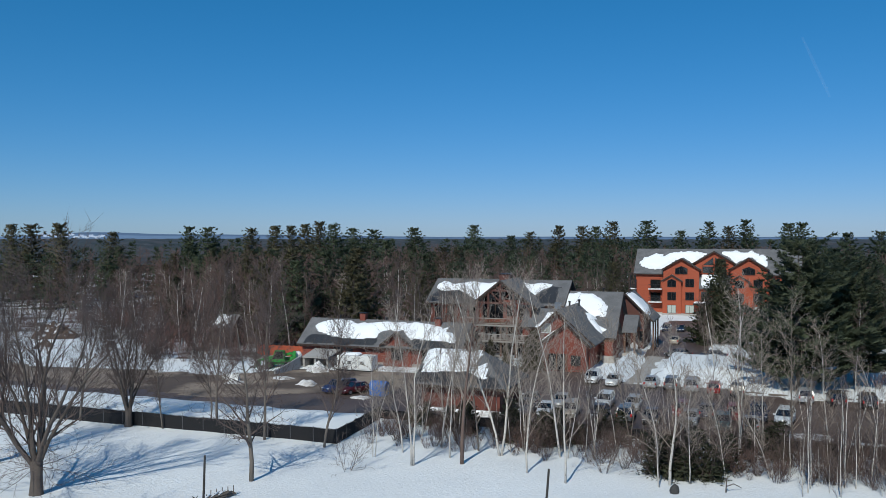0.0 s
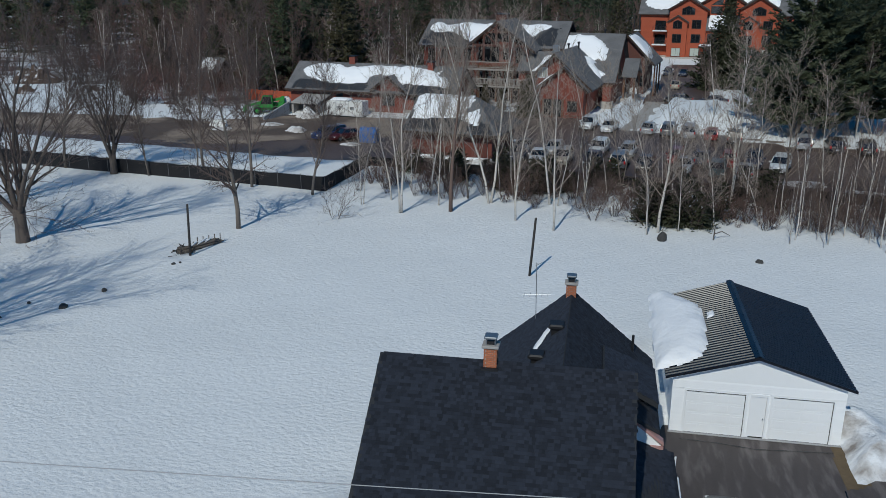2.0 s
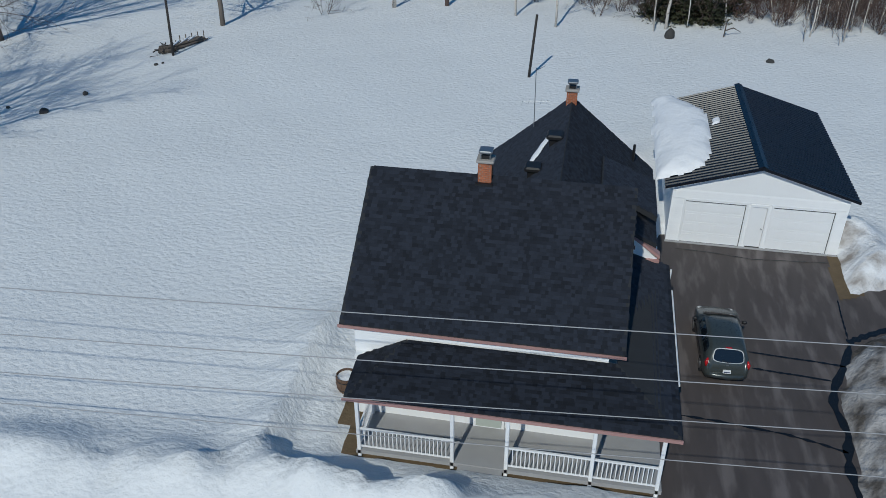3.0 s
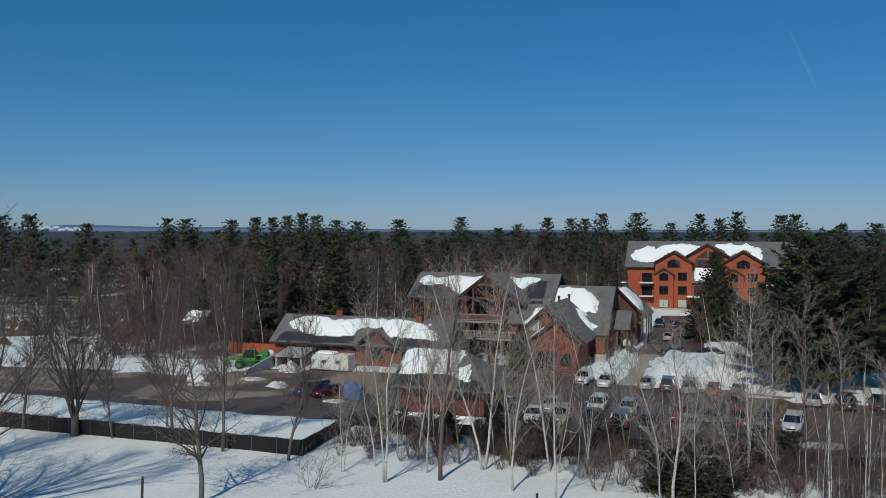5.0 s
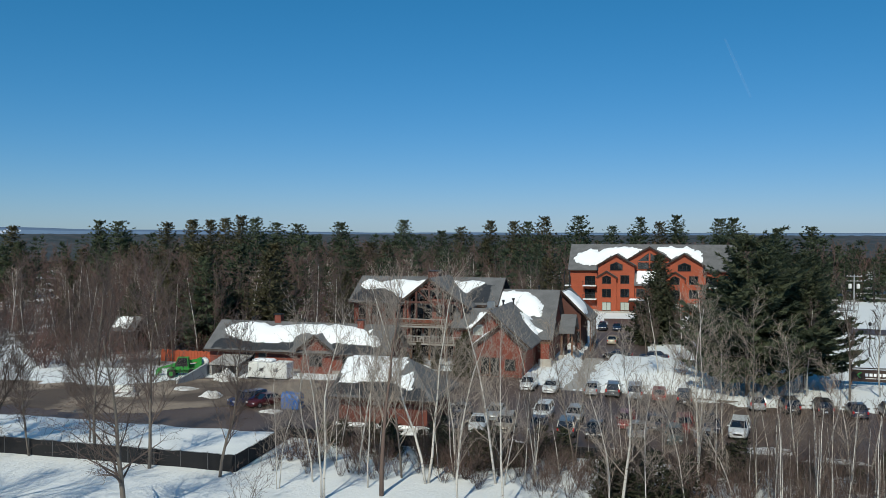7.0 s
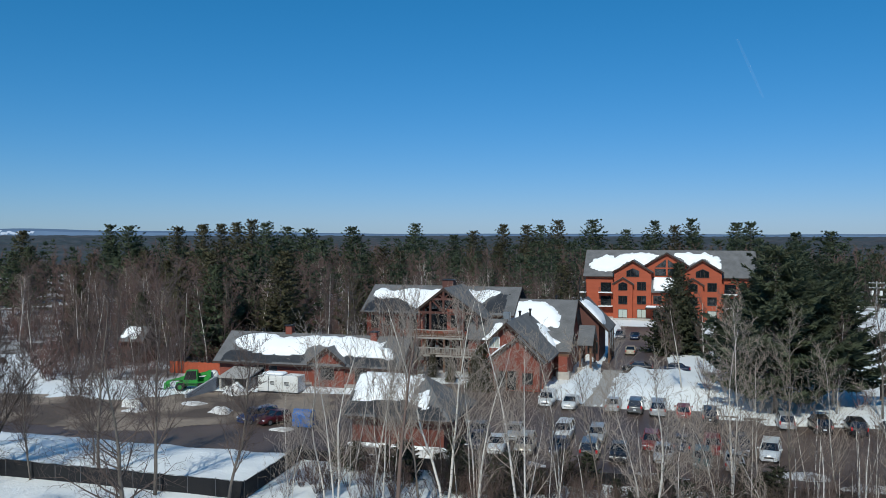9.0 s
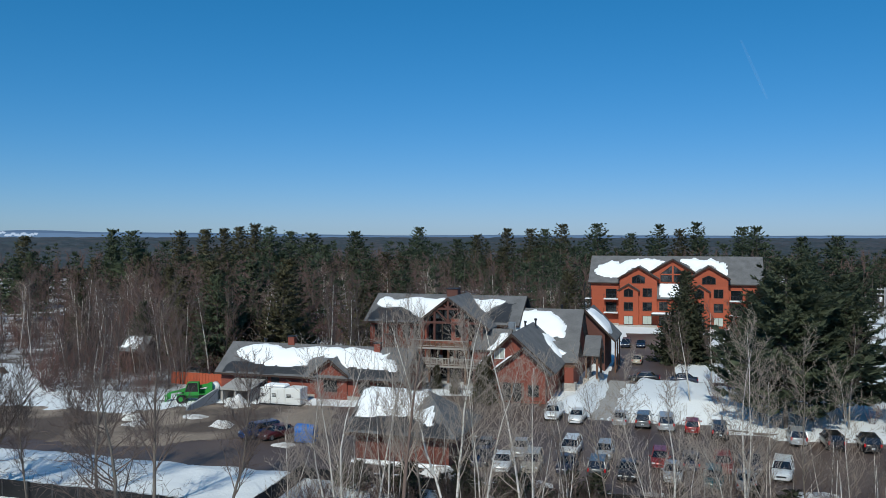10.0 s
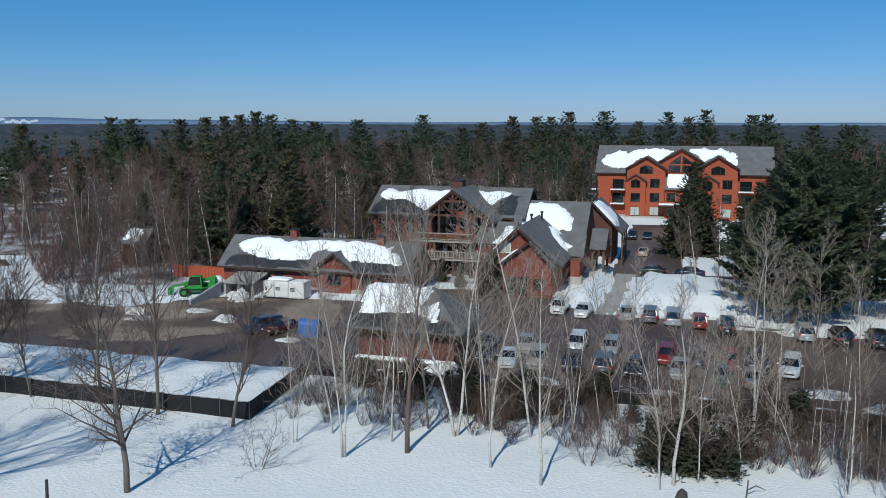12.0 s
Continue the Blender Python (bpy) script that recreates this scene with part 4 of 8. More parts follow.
# A: long low service building
A = village_thing("service_building", -56, 84, "long low red-brown timber building under a snowy grey roof", "building", "village buildings")
gable_u(A, -69.0, -42.4, 79.6, 88.6, 3.75, 6.95, vr=84, over=0.7)
siding(A, -69.0, -42.4, 79.6, 0.9, 3.6, "red_wood", 0.3)
at(A, "plinth", Geo().box((-69.1, 79.45, 0), (-42.3, 79.62, 0.9)), "stone_base", "rough stone plinth")
gable_v(A, -54.6, -49.9, 79.3, 83.0, 3.95, 5.75, over=0.45, over_f=0.55)
siding(A, -54.6, -49.9, 79.3, 0.9, 5.8, "red_wood", 0.35, True, lambda u: 5.45 - abs(u + 52.25) * 0.74)
for u in (-62.6, -47.5, -45.0):
    window_at(A, u, 79.56, 1.4, 1.5, 1.5)
# no opening is cut; a black panel gives the shade within the doorway
at(A, "doorway", Geo().box((-61.2, 79.5, 0), (-60.0, 79.58, 2.9)), "black_metal", "black panel for the shade in an open doorway")
window_at(A, -52.25, 79.25, 1.5, 1.8, 1.6)
box_chimney(A, -60.3, 84.2, 6.6, 8.0, 1.0, "red_wood")
box_chimney(A, -47.0, 83.4, 6.3, 7.6, 0.9, "red_wood")
for u in (-64.5, -56.2, -50.6):
    stack(A, u, 84.2, 7.05, 0.5)
ka = Vector((0, 5, 3.35))
roof_snow(A, (-69.7, 79.0, 3.5), (1, 0, 0), ka, [(1.5, 4.2), (2.5, 5.3), (3.6, 5.75), (7.1, 5.8), (8.8, 5.1), (10.5, 5.1), (12.4, 5.75), (16.3, 5.7), (19.5, 5.8), (21.7, 5.5), (23.6, 4.7), (24.6, 5.0), (24.4, 3.9), (25.8, 3.5), (26.2, 1.8), (21.6, 2.0), (18.0, 1.9), (16.7, 3.4), (15.2, 4.0), (13.8, 3.3), (13.2, 2.1), (9.8, 1.5), (4.8, 2.1), (2.7, 2.9)], 0.55, 1.0)

wet_roof(A, (-69.7, 78.9, 3.42), (1, 0, 0), ka, [(1.2, 0.25), (13.4, 0.25), (13.4, 2.8), (10, 2.6), (3.2, 3.4), (1.6, 3.8)], 21.0)
wet_roof(A, (-69.7, 78.9, 3.42), (1, 0, 0), ka, [(20.2, 0.25), (27.0, 0.25), (26.8, 2.4), (20.0, 2.6), (18.6, 2.4)], 22.0)

# B: lodge with the great glazed gable and decks
B = village_thing("main_lodge", -44, 108, "large red-brown timber lodge with glazed gable and balconies", "building", "village buildings")
gable_u(B, -56.3, -32.2, 104, 116, 8.9, 12.5, vr=110, over=0.8)
siding(B, -56.3, -46, 104, 1.0, 8.7, "red_wood", 0.35)
gable_v(B, -45.4, -35.6, 100.2, 110, 9.7, 12.9, over=0.8, ur=-41.3, over_f=2.4, zel=9.7, zer=8.85)
at(B, "gable_glass", Geo().prism([(-45.0, 100.16, 6.2), (-36.0, 100.16, 6.2), (-36.0, 100.16, 8.9), (-41.3, 100.16, 12.3), (-45.0, 100.16, 9.7)], (0, 0.02, 0)), "pane_dark", "tall dark glazed gable")
for u, zt in ((-44.2, 10.2), (-42.8, 11.3), (-39.6, 11.2), (-38.0, 10.1), (-36.6, 9.2)):
    at(B, "mullion", Geo().box((u - 0.09, 100.04, 6.2), (u + 0.09, 100.15, zt)), "brown_trim", "brown window mullion")
at(B, "transom", Geo().box((-45.0, 100.03, 8.75), (-36.0, 100.14, 8.95)), "brown_trim")
for u, zt in ((-45.2, 9.5), (-43.4, 10.9), (-39.0, 10.8), (-36.0, 8.9)):
    at(B, "gable_post", Geo().box((u - 0.15, 97.9, 0.2), (u + 0.15, 98.2, zt)), "red_dark", "heavy timber post")
at(B, "king_post", Geo().box((-41.45, 97.9, 9.2), (-41.15, 98.2, 12.5)), "red_dark", "heavy timber king post")
for u0, u1, z in ((-45.3, -36.0, 9.0), (-43.2, -39.2, 11.1)):
    at(B, "tie_beam", Geo().box((u0, 97.92, z), (u1, 98.18, z + 0.32)), "red_dark", "heavy timber tie beam")
for a, b in (((-41.3, 9.3), (-43.1, 11.0)), ((-41.3, 9.3), (-39.4, 11.0)), ((-41.3, 11.3), (-42.2, 12.1)), ((-41.3, 11.3), (-40.4, 12.1)), ((-45.2, 7.8), (-44.2, 9.0)), ((-36.0, 7.8), (-37.0, 9.0))):
    at(B, "brace", Geo().tube([(a[0], 98.05, a[1]), (b[0], 98.05, b[1])], 0.13, 4), "red_dark")
at(B, "bay_wall", Geo().box((-41.2, 99.5, 6.0), (-38.5, 100.12, 9.6)), "red_wood", "red timber bay")
window_at(B, -39.85, 99.45, 6.9, 1.2, 1.7)
for z, a, b, v0, mat in ((5.7, -46.5, -37.6, 95.6, "timber"), (3.15, -46.0, -33.6, 94.8, "deck_wood")):
    dk = at(B, "deck", Geo().box((a, v0, z - 0.28), (b, 100.2, z)), "timber", "timber balcony deck")
    at(B, "edge_board", Geo().box((a, v0 - 0.05, z - 0.3), (b, v0 - 0.005, z - 0.02)), "deck_wood", "weathered pale edge board", dk)
    at(B, "rail", Geo().box((a, v0, z + 0.95), (b, v0 + 0.12, z + 1.08)), "deck_wood", "weathered pale rail", dk)
    at(B, "rail", Geo().box((a, v0, z + 0.12), (b, v0 + 0.08, z + 0.22)), "deck_wood", "weathered pale rail", dk)
    n = int((b - a) / 0.9)
    for k in range(n + 1):
        x = a + (b - a) * k / n
        at(B, "rail_post", Geo().box((x - 0.07, v0, z), (x + 0.07, v0 + 0.1, z + 1.0)), mat, "", dk)
        if k < n:
            for j in range(1, 4):
                y = x + (b - a) / n * j / 4
                at(B, "baluster", Geo().box((y - 0.03, v0 + 0.02, z + 0.2), (y + 0.03, v0 + 0.07, z + 0.96)), mat, "", dk)
    for x in (a + 0.2, (a * 2 + b) / 3, (a + b * 2) / 3, b - 0.2):
        at(B, "deck_post", Geo().box((x - 0.15, v0 + 0.1, 0), (x + 0.15, v0 + 0.4, z - 0.28)), "timber", "", dk)
for u, v, z in ((-44.0, 96.4, 3.15), (-42.2, 97.0, 3.15), (-40.4, 96.3, 3.15), (-38.8, 96.9, 3.15), (-37.0, 96.4, 3.15)):
    dc = village_thing("deck_chair", u, v, "pale slatted chair on the lodge deck", "chair", "deck chairs")
    at(dc, "seat", Geo().box((u - 0.3, v - 0.3, z + 0.36), (u + 0.3, v + 0.3, z + 0.42)), "deck_wood")
    at(dc, "backrest", Geo().prism([(u - 0.3, v + 0.24, z + 0.4), (u + 0.3, v + 0.24, z + 0.4), (u + 0.3, v + 0.5, z + 1.1), (u - 0.3, v + 0.5, z + 1.1)], (0, 0.05, 0)), "deck_wood")
    for sx in (-0.27, 0.27):
        for sy in (-0.26, 0.26):
            at(dc, "leg", Geo().box((u + sx - 0.03, v + sy - 0.03, z), (u + sx + 0.03, v + sy + 0.03, z + 0.36)), "deck_wood")
at(B, "middle_wall", Geo().box((-45.4, 100.0, 2.9), (-35.6, 100.19, 5.6)), "red_wood", "red timber wall under the balcony")
for u in (-44.0, -41.8, -39.6, -37.4):
    window_at(B, u, 99.96, 3.2, 1.6, 2.1)
at(B, "lower_glass", Geo().box((-45.0, 100.0, 0.4), (-35.8, 100.15, 2.7)), "pane_dark", "dark glazing under the deck")
for u in (-54.8, -52.4, -50.0, -48.2):
    window_at(B, u, 103.96, 5.9, 1.1, 1.9)
window_at(B, -33.9, 103.96, 6.3, 1.2, 1.5)
box_chimney(B, -43.9, 110.4, 11.8, 13.5, 1.9, "red_dark")
box_chimney(B, -52.0, 101.5, 3.4, 6.6, 1.1, "red_wood")
kb = Vector((0, 6, 3.6))
roof_snow(B, (-57.1, 103.2, 8.5), (1, 0, 0), kb, [(0.8, 5.6), (1.6, 6.7), (3.5, 6.0), (5.6, 6.7), (7.9, 6.8), (9.2, 6.4), (11.9, 6.8), (12.6, 6.5), (10.4, 3.2), (9.6, 1.4), (7.4, 2.7), (5.5, 4.2), (2.7, 3.7), (1.1, 4.3)], 0.5, 2.0)
roof_snow(B, (-57.1, 103.2, 8.5), (1, 0, 0), kb, [(15.1, 6.8), (17.1, 6.9), (19.0, 6.3), (20.4, 6.8), (22.2, 6.7), (22.5, 6.0), (20.5, 4.4), (19.4, 1.9), (17.5, 3.5), (16.4, 5.3)], 0.5, 3.0)

wet_roof(B, (-57.1, 103.2, 8.52), (1, 0, 0), kb, [(0.4, 0.3), (8.6, 0.3), (9.4, 2.0), (7.0, 3.4), (5.5, 4.6), (1.2, 4.6)], 23.0)
wet_roof(B, (-57.1, 103.2, 8.52), (1, 0, 0), kb, [(20.0, 0.5), (24.0, 0.5), (23.6, 5.6), (22.4, 5.8), (20.4, 3.8)], 24.0)

# C: gabled entrance house
C = village_thing("entrance_house", -28, 96, "red-brown board-and-batten house with twin gables and grey roof", "building", "village buildings")
gable_v(C, -33.0, -24.2, 88.0, 103.5, 5.1, 9.05, over=0.9, ur=-29.2, over_f=0.9, zel=5.3, zer=4.7)
siding(C, -33.0, -24.2, 88.0, 0.0, 9.0, "red_wood", 0.4, True, lambda u: (5.2 + (u + 33.0) * 0.95 if u < -29.2 else 9.0 - (u + 29.2) * 0.84) - 0.3)
gable_v(C, -31.0, -24.4, 86.2, 88.2, 4.5, 7.35, over=0.7, ur=-27.4, over_f=0.5)
siding(C, -31.0, -24.4, 86.2, 2.7, 6.6, "red_wood", 0.4, True, lambda u: (4.5 + (u + 31.0) * 0.77 if u < -27.4 else 7.2 - (u + 27.4) * 0.93) - 0.25)
at(C, "door_recess", Geo().box((-30.2, 86.12, 0.1), (-27.6, 86.18, 2.65)), "pane_dark", "dark glazed entrance")
for u in (-30.4, -28.9, -27.4):
    at(C, "door_post", Geo().box((u - 0.12, 86.0, 0), (u + 0.12, 86.22, 2.7)), "timber")
window_at(C, -31.0, 87.94, 5.6, 1.3, 1.3, "curtain", "paint_white")
window_at(C, -26.0, 86.14, 1.0, 1.3, 1.4)
for u in (-30.6, -26.8):
    b_ = at(C, "bench", Geo().box((u, 84.9, 0.42), (u + 2.2, 85.3, 0.5)), "timber", "rough timber bench")
    at(C, "bench_leg", Geo().box((u + 0.2, 84.95, 0), (u + 0.4, 85.25, 0.42)), "timber", "", b_)
    at(C, "bench_leg", Geo().box((u + 1.8, 84.95, 0), (u + 2.0, 85.25, 0.42)), "timber", "", b_)
kc = Vector((-29.2 + 33.9, 0, 9.05 - 4.45))
roof_snow(C, (-33.9, 87.2, 4.55), (0, 1, 0), kc, [(0.4, 0.1), (4.8, 0.2), (7.5, 0.8), (8.5, 2.2), (6.5, 2.6), (3.2, 1.5), (0.6, 1.3)], 0.4, 4.0)
kc2 = Vector((3.6 + 0.7, 0, 7.35 - 3.95))
roof_snow(C, (-31.7, 85.75, 3.95), (0, 1, 0), kc2, [(0.1, 0.1), (2.2, 0.1), (2.2, 3.3), (1.2, 3.7), (0.1, 2.9)], 0.35, 5.0, 0.1, 0.15)
kr = Vector((-29.2 + 23.3, 0, 9.05 - 3.95))
roof_snow(C, (-23.3, 87.1, 4.0), (0, 1, 0), kr, [(14.6, 5.6), (16.2, 5.1), (16.2, 3.6), (15.8, 1.6), (13.6, 1.2), (10.7, 0.9), (10.1, 1.9), (11.3, 3.8)], 0.45, 6.0)
for u, v in ((-29.2, 97.0), (-28.4, 101.0)):
    stack(C, u, v, 9.2)
at(C, "cooling_unit", Geo().box((-32.4, 100.0, 7.6), (-31.4, 101.0, 9.3), bev=0.05), "galvanised", "galvanised roof ventilator")
# link roof between B and C, snow in its valley
roof_snow(C, (-37.3, 96.2, 5.48), (1, 0, 0), (0, 3.5, 2.6), [(2.6, 0.1), (4.2, 0.1), (5.2, 3.0), (4.9, 3.9), (3.9, 3.6), (3.5, 1.6)], 0.3, 15.0, 0.12, 0.15)
gable_u(C, -37.0, -32.0, 96.5, 103.5, 5.6, 8.2, over=0.3)

# D: cross block behind, with the snowy front slope
D = village_thing("cross_house", -28, 108, "steep grey-roofed timber block with brick corner", "building", "village buildings")
gable_u(D, -36.0, -22.6, 101.0, 114.0, 5.2, 10.75, vr=108, over=0.6)
siding(D, -26.0, -22.6, 101.0, 0.9, 5.0, "red_wood", 0.35)
window_at(D, -23.6, 100.94, 1.6, 1.1, 2.0)
gable_u(D, -27.5, -22.2, 97.4, 103.4, 4.45, 6.6, vr=100.2, over=0.6)
at(D, "pillar_base", Geo().box((-23.5, 94.9, 0), (-21.6, 96.5, 1.4), bev=0.08), "stone_base", "rough stone pillar base")
at(D, "pillar", Geo().box((-23.2, 95.2, 1.4), (-21.9, 96.2, 3.6), bev=0.03), "red_wood", "boarded red pillar")
at(D, "pillar_beam", Geo().box((-27.0, 95.4, 3.5), (-21.7, 96.0, 3.9)), "timber", "timber eave beam")
roof_snow(D, (-28.1, 96.8, 4.1), (1, 0, 0), (0, 2.8, 2.15), [(0.5, 2.6), (1.4, 3.4), (4.0, 2.4), (4.8, 1.8), (3.6, 1.2), (2.6, 0.3), (1.4, 1.2)], 0.3, 14.0, 0.12, 0.15)
kd = Vector((0, 7.6, 6.0))
roof_snow(D, (-36.6, 100.4, 4.8), (1, 0, 0), kd, [(2.6, 4.2), (3.0, 7.4), (3.5, 9.0), (5.3, 9.3), (9.3, 9.0), (11.0, 7.8), (12.1, 5.9), (12.4, 3.3), (11.2, 3.8), (10.1, 3.5), (8.5, 4.0), (7.1, 5.0), (5.1, 3.8)], 0.5, 7.0)
stack(D, -33.0, 108.2, 10.9, 0.6)
stack(D, -25.5, 108.2, 10.9, 0.6)
# E: last gable by the lane, and its porch
E_ = village_thing("lane_house", -20, 116, "small timber gable house by the lane", "building", "village buildings")
# the wall's darker red has the shade under its porch painted in
gable_v(E_, -27.0, -19.4, 114.7, 126, 5.8, 10.1, wall="red_dark", over=1.8, ur=-22.5, zel=5.8, zer=7.0)
for v in (115.2, 119.0, 123.0):
    at(E_, "porch_post", Geo().box((-17.9, v - 0.12, 0), (-17.65, v + 0.12, 5.2)), "timber", "timber porch post")
window_at(E_, -20.4, 114.64, 1.6, 1.6, 1.8)
ke = Vector((-22.5 + 17.6, 0, 10.1 - 5.2))
roof_snow(E_, (-17.6, 114.0, 5.32), (0, 1, 0), ke, [(0.1, 1.6), (4.0, 1.4), (7.5, 2.6), (8.6, 4.6), (6.0, 6.4), (2.0, 6.6), (0.1, 6.5)], 0.45, 8.0)
F_ = village_thing("porch_pavilion", -20, 104, "open timber porch with grey roof and stone piers", "porch", "village buildings")
for a, b, zt in ((-20.8, -19.2, 5.15),):
    at(F_, "roof_slope", slope((a - 0.4, 100.2, zt - 0.3), (b + 0.4, 100.2, zt - 0.3), (b + 0.4, 103.6, zt + 2.2), (a - 0.4, 103.6, zt + 2.2)), "shingle_far")
    at(F_, "roof_slope", slope((b + 0.4, 107.0, zt - 0.3), (a - 0.4, 107.0, zt - 0.3), (a - 0.4, 103.6, zt + 2.2), (b + 0.4, 103.6, zt + 2.2)), "shingle_far")
    for u in (a, b):
        for v in (100.8, 106.4):
            at(F_, "stone_pier", Geo().box((u - 0.4, v - 0.4, 0), (u + 0.4, v + 0.4, 1.3), bev=0.05), "stone_base")
            at(F_, "post", Geo().box((u - 0.16, v - 0.16, 1.3), (u + 0.16, v + 0.16, zt - 0.1)), "timber")
    for k in range(9):
        x = a + 0.5 + (b - a - 1.0) * k / 8
        at(F_, "baluster", Geo().box((x - 0.04, 100.75, 0.4), (x + 0.04, 100.85, 1.2)), "paint_white")
    at(F_, "rail", Geo().box((a + 0.4, 100.74, 1.2), (b - 0.4, 100.86, 1.3)), "paint_white", "white porch railing")

# a small shed in the woods, deep in snow
W_ = village_thing("woodland_shed", -91.5, 91.5, "small brown shed under deep snow among the trees", "shed")
gable_u(W_, -93.4, -89.4, 90.0, 94.0, 4.2, 6.1, "brown_trim", over=0.4)
roof_snow(W_, (-93.8, 89.6, 3.95), (1, 0, 0), (0, 2.4, 2.28), [(0.4, 0.8), (1.5, 1.3), (2.4, 0.7), (3.3, 1.5), (3.0, 2.9), (0.5, 3.0)], 0.4, 16.0, 0.35, 0.25)

# the near store house with the hipped roof
S_ = village_thing("store_house", -33, 57, "low red-brown timber store with snow on its hipped roof", "building", "village buildings")
at(S_, "wall", Geo().box((-37.6, 52.6, 0), (-28.0, 61.6, 3.3)), "red_wood_shaded")
siding(S_, -37.6, -28.0, 52.6, 0.45, 3.2, "red_wood_shaded", 0.45, True)
at(S_, "sill_snow", Geo().box((-37.9, 52.0, 0.0), (-27.7, 52.55, 0.45), bev=0.15), "snow", "ridge of snow along the wall")
e0, e1, f0, f1, ez, rz_ = -38.5, -27.1, 51.8, 62.4, 3.15, 6.6
at(S_, "roof_slope", slope((e0, f0, ez), (e1, f0, ez), (-31.4, 57.1, rz_), (e0, 57.1, rz_)), "shingle_far")
at(S_, "roof_slope", slope((e1, f1, ez), (e0, f1, ez), (e0, 57.1, rz_), (-31.4, 57.1, rz_)), "shingle_far")
at(S_, "roof_hip", slope((e1, f0, ez), (e1, f1, ez), (-31.4, 57.1, rz_), (-31.41, 57.1, rz_)), "shingle_far")
at(S_, "gable_end", Geo().prism([(-37.65, 52.6, 3.2), (-37.65, 61.6, 3.2), (-37.65, 57.1, 6.4)], (0.1, 0, 0)), "red_wood")
at(S_, "fascia", Geo().box((e0, f0 - 0.06, ez - 0.3), (e1, f0 - 0.005, ez - 0.02)), "brown_trim")
ks = Vector((0, 5.3, 3.45))
roof_snow(S_, (e0, f0, ez), (1, 0, 0), ks, [(0.2, 6.1), (1.0, 6.3), (6.8, 6.2), (7.1, 5.5), (6.4, 3.8), (6.3, 2.7), (0.6, 2.1)], 0.5, 9.0, 0.12)
roof_snow(S_, (e0, f0, ez), (1, 0, 0), ks, [(5.7, 2.7), (7.1, 3.5), (8.0, 4.0), (8.7, 1.4), (7.2, 2.0)], 0.4, 10.0, 0.12)

wet_roof(S_, (e0, f0, ez + 0.01), (1, 0, 0), ks, [(0.3, 0.3), (10.6, 0.3), (9.4, 1.8), (6.4, 2.8), (0.4, 2.8)], 25.0)

# ---- the hotel ----
H_ = village_thing("hotel", -10, 190, "four-storey orange-red clad hotel with snowy gabled roof", "hotel")
gable_u(H_, -30.0, 10.0, 187, 201, 11.3, 17.2, "red_hotel", "shingle_far", vr=194, over=0.6)
siding(H_, -30.0, -22.8, 187, 1.0, 11.1, "red_hotel", 0.5)
siding(H_, 2.4, 10.0, 187, 1.0, 11.1, "red_hotel", 0.5)
for u0, u1, vf, ze, zr, ur, vb in ((-22.8, -13.9, 184.6, 12.3, 14.95, -18.3, 191), (-6.3, 2.4, 184.6, 12.5, 15.2, -2.0, 191), (-15.2, -5.6, 186.4, 13.9, 16.8, -10.3, 193.5)):
    gable_v(H_, u0, u1, vf, vb, ze, zr, "red_hotel", "shingle_far", 0.5, ur, over_f=0.6)
    top = lambda u, a=ze, b=zr, c=ur, w=(u1 - u0) / 2: b - 0.35 - abs(u - c) / w * (b - a)
    siding(H_, u0, u1, vf, 0.9, ze - 0.1, "red_hotel", 0.5)
gable_v(H_, -22.9, -18.3, 183.6, 184.8, 9.3, 10.75, "red_hotel", "shingle_far", 0.35, over_f=0.3)
gable_v(H_, -6.4, -1.9, 183.6, 184.8, 9.3, 10.75, "red_hotel", "shingle_far", 0.35, over_f=0.3)
at(H_, "plinth", Geo().box((-23.0, 183.5, 0), (-13.8, 184.7, 0.8)), "stone_base", "grey stone plinth")
at(H_, "plinth", Geo().box((-30.1, 186.8, 0), (10.1, 187.05, 0.8)), "stone_base", "grey stone plinth")
for z in (1.0, 4.3, 7.7):
    for u, vf in ((-20.6, 183.6), (-16.2, 184.6), (-4.2, 183.6), (0.2, 184.6)):
        window_at(H_, u, vf - 0.04, z, 2.0, 1.9, "curtain" if z == 1.0 else "pane_dark", "brown_trim", 0.25 if (z > 7 and vf < 184) else 0.0, 1)
    for u in (-10.8, -8.4):
        if z < 5:
            window_at(H_, u, 186.3, z, 1.8, 1.9)
for u in (-18.3, -2.0):
    window_at(H_, u, 184.52, 11.0, 2.9, 1.9, "pane_dark", "brown_trim", 0.35, 2)
window_at(H_, -10.3, 186.3, 11.3, 5.6, 4.0, "pane_dark", "brown_trim", 0.55, 0)
at(H_, "mullion", Geo().box((-10.5, 186.05, 11.3), (-10.1, 186.24, 15.3)), "red_hotel", "red mullion")
at(H_, "transom", Geo().box((-13.1, 186.05, 12.9), (-7.5, 186.24, 13.2)), "red_hotel", "red transom")
# sloping canopy between the bays
at(H_, "canopy_roof", slope((-13.9, 183.6, 7.4), (-6.3, 183.6, 7.4), (-6.3, 186.6, 10.9), (-13.9, 186.6, 10.9)), "shingle_far")
at(H_, "canopy_wall", Geo().box((-13.8, 184.2, 0), (-6.4, 186.4, 7.4)), "red_hotel")
for u in (-12.4, -8.0):
    window_at(H_, u, 184.15, 4.5, 1.8, 1.9)
    window_at(H_, u, 184.15, 1.0, 1.8, 1.9)
kh = Vector((0, 3, 3.5))
roof_snow(H_, (-13.9, 183.6, 7.45), (1, 0, 0), kh, [(0.8, 0.4), (4.6, 0.6), (5.4, 4.2), (0.6, 4.4)], 0.4, 11.0, 0.15)
